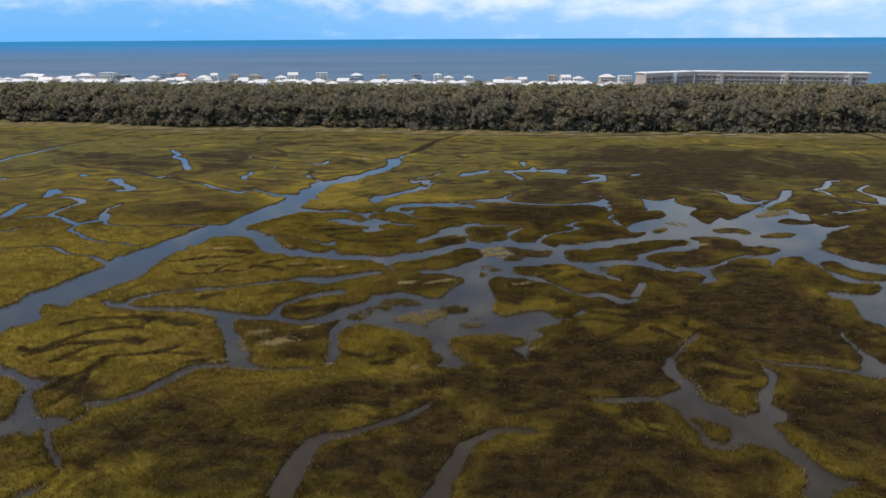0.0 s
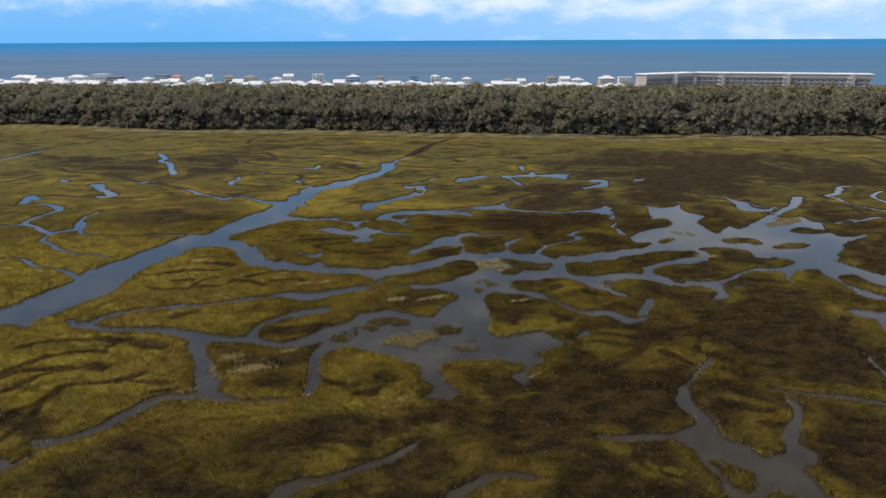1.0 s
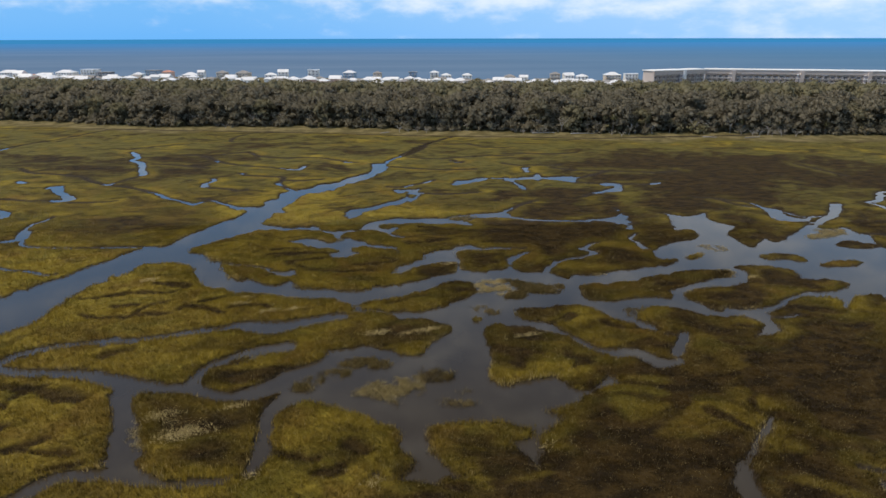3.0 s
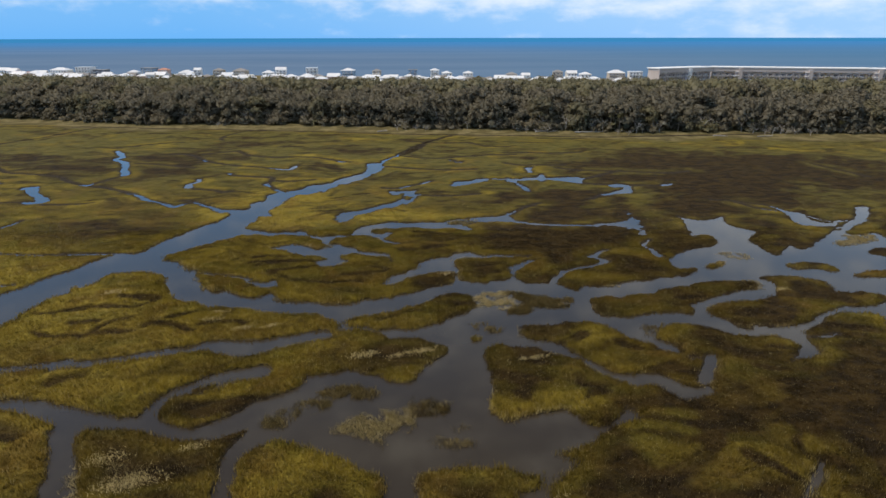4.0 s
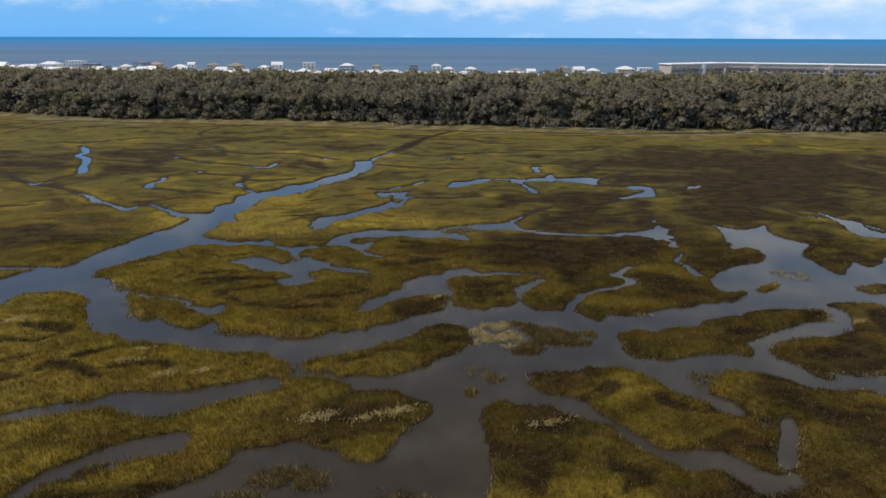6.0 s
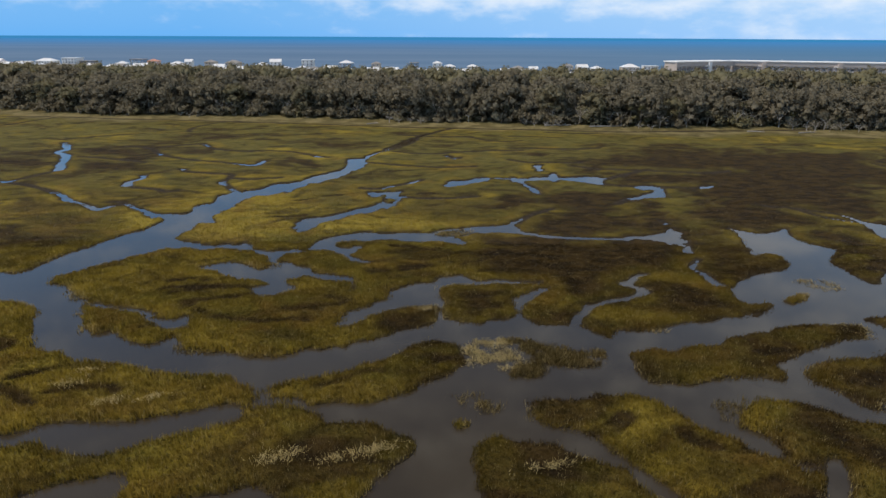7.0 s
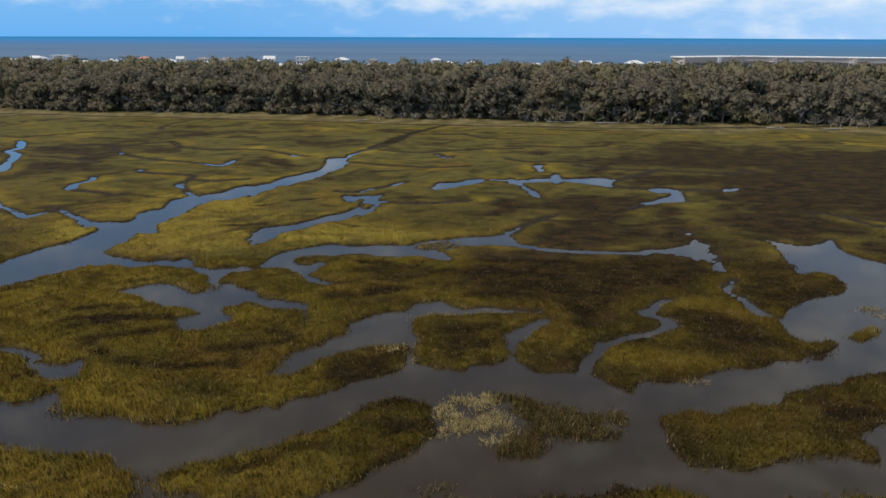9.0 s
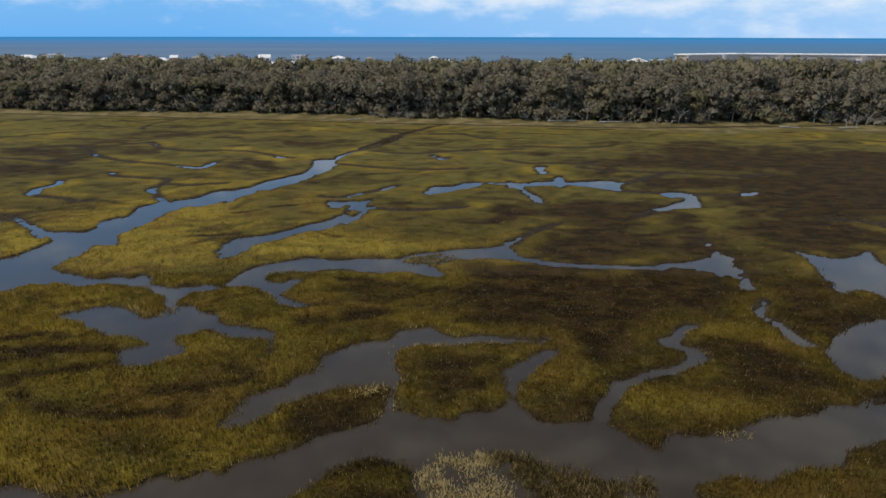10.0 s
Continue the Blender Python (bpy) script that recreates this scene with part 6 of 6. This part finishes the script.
# ---- trees ----
def core_ball():
    """A ball of 20 facets."""
    bm = bmesh.new()
    bmesh.ops.create_icosphere(bm, subdivisions=1, radius=1.0)
    v = np.array([v.co[:] for v in bm.verts])
    t = np.array([[x.index for x in f.verts] for f in bm.faces])
    bm.free()
    return v, t


CORE, CORE_TRI = core_ball()


def blob(rng, n_lobes, radius, tall, leaf, n_leaf, flat=0.75, lobe=0.40, core_size=0.50):
    """A crown: lobes, each set with leaf clumps over a dark core."""
    co, tri, nor = [], [], []
    base = 0
    for k in range(n_lobes):
        a = rng.uniform(0, 2 * np.pi)
        low = k % 2 == 1
        d = (radius * rng.uniform(0.5, 0.72) if low else radius * (1.02 - lobe) * np.sqrt(rng.uniform(0, 1))) if k else 0
        r = radius * lobe * rng.uniform(0.55, 1.35)
        c = np.array([math.cos(a) * d, math.sin(a) * d, tall * rng.uniform(0.10, 0.50) if low else tall - r * flat - (d / radius) ** 2 * tall * 0.5 * rng.uniform(0.5, 1.4)])
        core = CORE * (core_size + 0.10 * rng.normal(size=(len(CORE), 1)))
        co.append(core * np.array([r, r, r * flat]) + c)
        tri.append(CORE_TRI + base)
        nor.append(CORE * 0.7 + (0, 0, 0.5))
        base += len(CORE)
        m = n_leaf // n_lobes
        v = rng.normal(size=(m, 3))
        v[:, 2] = np.abs(v[:, 2]) * 1.2 - 0.5
        v /= np.linalg.norm(v, axis=1)[:, None]
        pos = c + v * np.array([r, r, r * flat]) * rng.uniform(0.62, 1.18, (m, 1))
        e1, e2 = rng.normal(size=(m, 3)), rng.normal(size=(m, 3))
        e1 = e1 / (np.linalg.norm(e1, axis=1)[:, None] + 1e-9)
        e2 = e2 / (np.linalg.norm(e2, axis=1)[:, None] + 1e-9) - (0, 0, 0.35)
        s = leaf * rng.uniform(0.6, 1.4, (m, 1))
        q = np.stack([pos - e1 * s * 0.6, pos + e1 * s * 0.6, pos + e2 * s + v * s * 0.3], 1)
        turn_to(q, v)
        co.append(q.reshape(-1, 3))
        tri.append(np.arange(3 * m).reshape(-1, 3) + base)
        nor.append(np.repeat(v * 0.7 + (0, 0, 0.5) + rng.normal(size=(m, 3)) * 0.32, 3, 0))
        base += 3 * m
    return np.concatenate(co), np.concatenate(tri), np.concatenate(nor)


def limb(co, tri, a, b, ra, rb, sides=6):
    """A tapered limb from a to b."""
    a, b = np.array(a, float), np.array(b, float)
    d = (b - a) / (np.linalg.norm(b - a) + 1e-9)
    u = np.cross(d, (0.31, 0.95, 0.1))
    u /= np.linalg.norm(u)
    v = np.cross(d, u)
    base = sum(len(c) for c in co)
    ang = np.arange(sides) * 2 * np.pi / sides
    ring = np.cos(ang)[:, None] * u + np.sin(ang)[:, None] * v
    co.append(np.vstack([a + ring * ra, b + ring * rb]))
    t = []
    for i in range(sides):
        j = (i + 1) % sides
        t += [(base + i, base + j, base + sides + j), (base + i, base + sides + j, base + sides + i)]
    tri.append(np.array(t))


def wood(rng, tall, radius, girth, m, twigs=0):
    co, tri = [], []
    fork = np.array([rng.normal() * 0.4, rng.normal() * 0.4, tall * 0.34])
    limb(co, tri, (0, 0, -0.6), fork, girth, girth * 0.75)
    for k in range(5):
        a = 2 * np.pi * k / 5 + rng.uniform(-0.4, 0.4)
        mid = fork + np.array([math.cos(a) * radius * 0.3, math.sin(a) * radius * 0.3, tall * rng.uniform(0.15, 0.25)])
        end = mid + np.array([math.cos(a) * radius * 0.3, math.sin(a) * radius * 0.3, tall * rng.uniform(0.08, 0.3)])
        limb(co, tri, fork, mid, girth * 0.5, girth * 0.32, 5)
        limb(co, tri, mid, end, girth * 0.32, girth * 0.12, 5)
        for _ in range(twigs):
            p = mid + (end - mid) * rng.uniform(0.1, 0.9)
            limb(co, tri, p, p + rng.normal(size=3) * (radius * 0.22) + (0, 0, radius * 0.12), girth * 0.14, girth * 0.04, 4)
    return mesh_arrays("trunk", np.concatenate(co), np.concatenate(tri), [m], True)


def oak(kind_rng, tall, radius):
    tree = new("oak_tree")
    tagged(tree, "grey-green live oak at the edge of the marsh", "tree", "trees of the woodland edge")
    part("trunk", wood(kind_rng, tall, radius, 0.34, M_BARK), tree)
    co, tri, nor = blob(kind_rng, 44, radius, tall, 0.72, 3100, 0.8, 0.30)
    part("crown", mesh_arrays("crown", co, tri, [M_LEAF], normals=nor), tree)
    return tree


def palm(kind_rng, tall):
    tree = new("palm_tree")
    tagged(tree, "cabbage palm with a ragged grey-green head", "palm", "palms of the woodland edge")
    co, tri = [], []
    limb(co, tri, (0, 0, -0.5), (0.2, 0, tall), 0.24, 0.2)
    part("trunk", mesh_arrays("trunk", np.concatenate(co), np.concatenate(tri), [M_BARK], True), tree)
    co, tri = [], []
    for k in range(34):
        a, up = kind_rng.uniform(0, 2 * np.pi), kind_rng.uniform(-0.9, 1.0)
        d = np.array([math.cos(a) * math.cos(up), math.sin(a) * math.cos(up), math.sin(up)])
        side = np.array([-math.sin(a), math.cos(a), 0])
        c = np.array([0.2, 0, tall])
        for s in np.linspace(-1, 1, 7):
            q = d + side * s * 0.75
            p0 = c + d * 0.7
            p1 = c + d * 0.7 + q * 1.15 + np.array([0, 0, -0.5 - 0.3 * abs(s)])
            w = np.cross(q, (0, 0, 1)) * 0.09
            base = sum(len(v) for v in co)
            co.append(np.stack([p0 - w, p0 + w, p1]))
            tri.append(np.array([[base, base + 1, base + 2]]))
    part("crown", mesh_arrays("crown", np.concatenate(co), np.concatenate(tri), [M_PALM]), tree)
    return tree


def snag(kind_rng, tall):
    tree = new("dead_tree")
    tagged(tree, "bare grey dead tree at the marsh edge", "dead tree", "dead trees of the woodland edge")
    part("trunk", wood(kind_rng, tall, tall * 0.55, 0.2, M_DEAD, 5), tree)
    return tree


def tangle(kind_rng, tall):
    heap = new("brush_heap")
    tagged(heap, "tangle of bleached dead branches at the marsh edge", "dead branches", "brush heaps of the woodland edge")
    part("branches", wood(kind_rng, tall, tall * 1.1, 0.14, M_DEAD, 9), heap)
    return heap


def shrub(kind_rng, tall, radius, name="shrub", label="grey-green salt shrub at the woodland foot"):
    bush = new(name)
    tagged(bush, label, name, name + "s of the woodland edge")
    co, tri, nor = blob(kind_rng, 9, radius, tall, 0.55, 450, 0.75, 0.36)
    part("crown", mesh_arrays("crown", co, tri, [M_SCRUB], normals=nor), bush)
    return bush


def ground_z(x, y):
    return float(sample(height, np.array([x]), np.array([y]))[0])


def place(kinds, spots, rng, lo, hi):
    """Sets the first of each kind at the first spots and copies the rest."""
    for k, (x, y) in enumerate(spots):
        s = rng.uniform(lo, hi) * (1 + max(0.0, y - float(treeline(np.array([x]))[0])) * 0.008)
        m = pose(x, y, ground_z(x, y) - 0.1, 0, 0, rng.uniform(0, 360)) @ Matrix.Diagonal((s, s, s * rng.uniform(0.9, 1.1), 1))
        if k < len(kinds):
            kinds[k].matrix_basis = m
        else:
            base = kinds[int(rng.integers(len(kinds)))]
            made = copy_thing(base, m)
            made.matrix_basis = m


rng = np.random.default_rng(21)
oaks = [oak(rng, t, r) for t, r in ((14.5, 8.0), (13.0, 7.2), (15.5, 8.6), (12.0, 7.0), (14.0, 6.4), (16.0, 7.6))]
spots = []
for row in range(4):
    x = -330.0
    while x < 310:
        x += rng.uniform(7.0, 11.0)
        spots.append((x, float(treeline(np.array([x]))[0]) + 5 + row * 9.5 + rng.uniform(-2.5, 2.5)))
place(oaks, spots, rng, 0.85, 1.12)
palms = [palm(rng, t) for t in (8.5, 10.5, 7.0)]
place(palms, [(x, float(treeline(np.array([x]))[0]) - rng.uniform(0.0, 2.5)) for x in (-205, -143, -92, -38, 40, 62, 66, 84, 97, 101, 118, 132, 150, 171, 190, 214)], rng, 0.9, 1.2)
snags = [snag(rng, t) for t in (9.0, 7.0, 10.5)]
place(snags, [(x, float(treeline(np.array([x]))[0]) - rng.uniform(1.0, 3.0)) for x in (-190, -172, -163, -150, -138, -104, -99, -92, -70, -58, -34, -12, 6, 22, 38, 56, 61, 74, 80, 88, 93, 109, 113, 122, 146, 152, 166, 171, 178, 184, 205)], rng, 0.7, 1.1)
brush = [tangle(rng, t) for t in (3.2, 2.4, 3.8)]
place(brush, [(x, float(treeline(np.array([x]))[0]) - rng.uniform(5.0, 9.0)) for x in (-16, -11, -6, -1, 48, 53, 58, 64, 99, 104, 170, 175, 179, 184, 189, 196, -120, -126, -180)], rng, 0.8, 1.2)
shrubs = [shrub(rng, t, r) for t, r in ((3.2, 3.4), (2.4, 3.0), (4.0, 3.2), (2.0, 2.2))]
thickets = [shrub(rng, t, r, "sapling", "dense grey-green young oak under the taller trees") for t, r in ((5.5, 4.2), (7.0, 4.8), (6.2, 3.8))]
place(thickets, [(float(x), float(treeline(np.array([x]))[0]) + rng.uniform(1.0, 6.0)) for x in np.sort(rng.uniform(-320, 300, 190))], rng, 0.8, 1.25)
place(shrubs, [(float(x), float(treeline(np.array([x]))[0]) + rng.uniform(-2.5, 3.5)) for x in np.sort(rng.uniform(-300, 290, 230))], rng, 0.8, 1.7)

# the woods behind, joined: highest on the old dune ridge, lower towards the sea
def canopy(depth, x):
    return float(np.interp(depth, (0, 30, 60, 100, 140, 180, 225), (17, 20.8, 22.4, 20.2, 16.8, 13, 10))) * float(np.interp(x, (40, 220), (1.0, 1.0 + 0.08 * min(1.0, depth / 150))))


co_all, tri_all, nor_all, base = [], [], [], 0
variants = [blob(rng, 14, 8.2, t, 0.85, 380, 0.62, 0.36, 0.66) for t in (14, 15, 16, 13.5)]
y_off = 44.0
while y_off < 225:
    x = -375.0 - y_off * 0.55
    edge = y_off
    while x < 350 + y_off * 0.5:
        x += rng.uniform(9.5, 13.5)
        y = 371 - 0.115 * x + edge + rng.uniform(-4, 4)
        co, tri, nor = variants[int(rng.integers(4))]
        a = rng.uniform(0, 2 * np.pi)
        s = canopy(edge, x) / 15 * rng.uniform(0.9, 1.05)
        rot = np.array([[math.cos(a), math.sin(a), 0], [-math.sin(a), math.cos(a), 0], [0, 0, 1]])
        co_all.append(co @ rot * (np.array([1, 1, s])) + (x, y, 1.0))
        tri_all.append(tri + base)
        nor_all.append(nor @ rot)
        base += len(co)
    y_off += 11.5
for _ in range(170):   # scattered trees between the houses
    x = rng.uniform(-520, 330)
    y = 371 - 0.115 * x + rng.uniform(228, 330)
    if x > 195 and y > 605:
        continue
    co, tri, nor = variants[int(rng.integers(4))]
    s = rng.uniform(0.45, 0.75)
    co_all.append(co * (s * 0.8, s * 0.8, s * 0.8) + (x, y, 0.8))
    tri_all.append(tri + base)
    nor_all.append(nor)
    base += len(co)
tagged(new("woodland", mesh_arrays("woodland", np.concatenate(co_all), np.concatenate(tri_all), [M_LEAF], normals=np.concatenate(nor_all))),
       "dense dark evergreen maritime woodland", "woods", kind="stuff")


# bleached trunks lying at the foot of the woods
for x, y, long, turn in ((64, 356, 13, 4), (86, 353, 16, 2), (-24, 361, 6, 30), (150, 341, 7, -20), (172, 339, 9, 12)):
    co, tri = [], []
    limb(co, tri, (-long / 2, 0, 0.25), (0, 0.3, 0.32), 0.30, 0.24)
    limb(co, tri, (0, 0.3, 0.32), (long / 2, 0, 0.30), 0.24, 0.12)
    limb(co, tri, (long * 0.2, 0.2, 0.3), (long * 0.3, 1.2, 1.1), 0.12, 0.04)
    limb(co, tri, (long * 0.3, 0.1, 0.3), (long * 0.42, -0.7, 1.3), 0.10, 0.03)
    log = tagged(new("driftwood_log", mesh_arrays("driftwood_log", np.concatenate(co), np.concatenate(tri), [M_DEAD], True)), "bleached fallen trunk at the marsh edge", "log")
    log.matrix_basis = pose(x, y, ground_z(x, y), 0, 0, turn)


# ---- houses by the sea ----
def gable(name, m, w, d, z0, z1, over=0.5):
    bm = bmesh.new()
    w, d = w / 2 + over, d / 2 + over
    lo = [bm.verts.new(p) for p in ((-w, -d, z0), (w, -d, z0), (w, d, z0), (-w, d, z0))]
    hi = [bm.verts.new((-w, 0, z1)), bm.verts.new((w, 0, z1))]
    for f in ((lo[0], lo[1], hi[1], hi[0]), (lo[2], lo[3], hi[0], hi[1]), (lo[1], lo[2], hi[1]), (lo[3], lo[0], hi[0]), tuple(reversed(lo))):
        bm.faces.new(f)
    return with_mat(bm, m, name)


def hip(name, m, w, d, z0, z1, over=0.6):
    bm = bmesh.new()
    w, d = w / 2 + over, d / 2 + over
    lo = [bm.verts.new(p) for p in ((-w, -d, z0), (w, -d, z0), (w, d, z0), (-w, d, z0))]
    r = max(w - d, 0.8)
    hi = [bm.verts.new((-r, 0, z1)), bm.verts.new((r, 0, z1))]
    for f in ((lo[0], lo[1], hi[1], hi[0]), (lo[2], lo[3], hi[0], hi[1]), (lo[1], lo[2], hi[1]), (lo[3], lo[0], hi[0]), tuple(reversed(lo))):
        bm.faces.new(f)
    return with_mat(bm, m, name)


PANE = box("pane", M_GLASS, -0.7, 0.7, -0.06, 0.06, -0.75, 0.75)
FRAME_BM = bmesh.new()
for b in ((-0.85, -0.7, -0.09, 0.05, -0.9, 0.9), (0.7, 0.85, -0.09, 0.05, -0.9, 0.9), (-0.7, 0.7, -0.09, 0.05, 0.75, 0.9), (-0.7, 0.7, -0.09, 0.05, -0.9, -0.75)):
    box_into(FRAME_BM, *b)
FRAME = with_mat(FRAME_BM, M_WHITE, "window_frame")
WALLS = {"w": (M_WHITE, "white"), "t": (M_TAN, "tan"), "p": (M_PINK, "pink"), "b": (M_BLUE, "blue"), "d": (M_SLATE, "dark grey")}
ROOFS = {"m": (M_METALROOF, "pale metal"), "s": (M_SHINGLE, "grey shingle"), "r": (M_REDROOF, "terracotta")}


def house(x, y, top, w, colour, roof, shape, turn=0.0, windows=True):
    wall_m, wall_word = WALLS[colour]
    roof_m, roof_word = ROOFS[roof]
    d = max(8.0, min(w * 0.8, 13.0))
    rise = {"gable": 0.33, "hip": 0.24, "flat": 0.0}[shape] * min(d, w)
    eave = top - rise if rise else top - 0.5
    h = new("house")
    tagged(h, f"{wall_word} beach house with a {shape} {roof_word} roof", "house", "beach houses along the shore")
    h.matrix_basis = pose(x, y, 0, 0, 0, turn)
    part("wall", box("wall", wall_m, -w / 2, w / 2, -d / 2, d / 2, 0.2, eave), h)
    if shape == "flat":
        me = box("roof", roof_m, -w / 2 - 0.5, w / 2 + 0.5, -d / 2 - 0.5, d / 2 + 0.5, eave + 0.003, top)
    else:
        me = (gable if shape == "gable" else hip)("roof", roof_m, w, d, eave + 0.003, top)
    part("roof", me, h)
    if windows:
        z = eave - 1.6
        while z > 3.0:
            k = max(2, int(w / 3.4))
            for i in range(k):
                win = part("window", FRAME, h, m=pose((i + 0.5) * w / k - w / 2, -d / 2 - 0.04, z))
                part("pane", PANE, win)
            part("balcony", box("balcony", M_WHITE, -w / 2 + 0.3, w / 2 - 0.3, -d / 2 - 1.5, -d / 2, z - 1.45, z - 1.25), h)
            z -= 3.0


H_WEST = [(-513, 807, 10.9, 24, "w", "m", "hip"), (-500, 803, 10.3, 13, "w", "m", "gable"), (-482, 796, 6.4, 29, "p", "r", "hip"), (-462, 795, 7.9, 14, "w", "m", "gable"),
          (-437, 794, 11.4, 22, "w", "m", "hip"), (-405, 789, 12.3, 19, "w", "m", "flat"), (-385, 785, 9.2, 15, "d", "s", "flat"), (-343, 778, 8.9, 12, "w", "m", "hip")]
H_MID = [(-323, 775, 11.7, 16, "b", "s", "flat"), (-305, 772, 11.8, 12, "p", "r", "hip"), (-277, 767, 9.5, 17, "w", "m", "hip"), (-263, 765, 12.2, 8, "w", "m", "gable"),
         (-237, 760, 11.7, 12, "t", "s", "hip"), (-211, 756, 11.9, 15, "t", "s", "hip"), (-178, 750, 9.7, 13, "w", "m", "hip"), (-163, 748, 13.6, 12, "w", "m", "gable"),
         (-127, 742, 13.2, 13, "w", "m", "flat"), (-85, 735, 12.9, 14, "b", "m", "hip"), (-53, 729, 12.0, 9, "t", "s", "hip")]
H_EAST = [(-13, 722, 11.7, 10, "b", "s", "flat"), (11, 718, 13.1, 10, "w", "m", "hip"), (24, 716, 10.2, 11, "w", "m", "hip"), (47, 712, 10.4, 11, "w", "m", "hip"),
          (93, 704, 9.6, 12, "t", "s", "hip"), (108, 702, 9.1, 9, "w", "m", "gable"), (141, 696, 12.4, 11, "t", "s", "hip"), (155, 694, 11.9, 11, "w", "m", "gable"),
          (169, 691, 10.3, 12, "w", "m", "hip"), (200, 686, 12.9, 17, "t", "m", "hip"), (219, 683, 11.3, 14, "w", "m", "flat")]
for h in H_WEST + H_MID + H_EAST:
    house(h[0] * 1.05 - 8, h[1] * 1.05, h[2] + 0.6, *h[3:], turn=(h[0] * 7) % 17 - 8)
rng = np.random.default_rng(5)
for x in np.arange(-560, 235, 7.0):   # lower houses between and in front
    x = float(x + rng.uniform(-4, 4))
    y = 708 - 0.17 * x - rng.uniform(10, 55)
    house(x * 1.05 - 8, y * 1.05, float(rng.uniform(6.5, 9.6)), float(rng.uniform(9, 17)), "wwwtwp"[int(rng.integers(6))], "mmmms"[int(rng.integers(5))], ("hip", "gable", "hip")[int(rng.integers(3))], float(rng.uniform(-14, 14)), x % 3 < 1)


# ---- condominium ----
def condominium(xa, ya, xb, yb, top, storeys, towers):
    """A wing from one end to the other; the towers stand at those metres along it."""
    c = new("condominium")
    c.matrix_basis = pose(xa, ya, 0, 0, 0, math.degrees(math.atan2(yb - ya, xb - xa)))
    x0, x1, y = 0.0, math.hypot(xb - xa, yb - ya), 0.0
    tagged(c, "long grey condominium block with a white flat roof", "apartment building")
    storey = (top - 1.2) / storeys
    part("wall", box("wall", M_CONCRETE, x0, x1, y + 2.2, y + 16, 0.2, top - 1.0), c)
    part("roof", box("roof", M_WHITE, x0 - 1.0, x1 + 1.0, y - 0.6, y + 17, top - 0.95, top, 0.15), c, "white overhanging roof slab")
    part("fascia", box("fascia", M_CONCRETE, x0 - 0.5, x1 + 0.5, y - 0.2, y + 2.19, top - 4.4, top - 0.96), c)
    bay = 5.6
    n = int((x1 - x0) / bay)
    slab = box("balcony", M_SLAB, -bay / 2 + 0.2, bay / 2 - 0.2, -2.1, 0, -0.15, 0.15)
    pane = box("pane", M_GLASS, -1.2, 1.2, -0.05, 0.05, -0.8, 0.8)
    rail_bm = bmesh.new()
    box_into(rail_bm, -bay / 2 + 0.2, bay / 2 - 0.2, -2.1, -2.02, 0.98, 1.08)
    for i in range(7):
        xx = -bay / 2 + 0.3 + i * (bay - 0.6) / 6
        box_into(rail_bm, xx - 0.04, xx + 0.04, -2.1, -2.02, 0.15, 0.98)
    rail = with_mat(rail_bm, M_SLAB, "rail")
    fin = box("fin", M_CONCRETE, -0.12, 0.12, -2.2, 0, 0.2, top - 4.4)
    for i in range(n):
        xc = x0 + (i + 0.5) * (x1 - x0) / n
        part("fin", fin, c, m=pose(xc - bay / 2, y + 2.2, 0))
        for s in range(1, storeys):
            z = s * storey
            b = part("balcony", slab, c, m=pose(xc, y + 2.2, z))
            part("rail", rail, b)
            part("window", pane, c, m=pose(xc, y + 2.19, z + 1.25))
    for xt in towers:
        t = part("stair_tower", box("stair_tower", M_WHITE if xt == towers[0] and len(towers) == 1 else M_CONCRETE, xt, xt + 3.4, y - 2.2, y + 2.0, 0.2, top - 1.2), c, "pale stair tower")
        # a closed box; the darker colour stands for shade inside a recess
        part("shaft", box("shaft", M_RECESS_SHADE, xt - 3.2, xt - 0.02, y - 0.35, y + 2.0, 0.2, top - 4.5), t, "solid stair shaft with a recess's shade in its colour")
        for s in range(1, storeys):
            part("landing", box("landing", M_SLAB, xt - 3.2, xt - 0.02, y - 1.9, y - 0.36, s * storey - 0.1, s * storey + 1.0), t)
    return c


condominium(219, 633, 281, 660, 19.4, 5, (36,))
condominium(281.5, 660, 437, 612, 19.4, 5, (24, 86, 144))
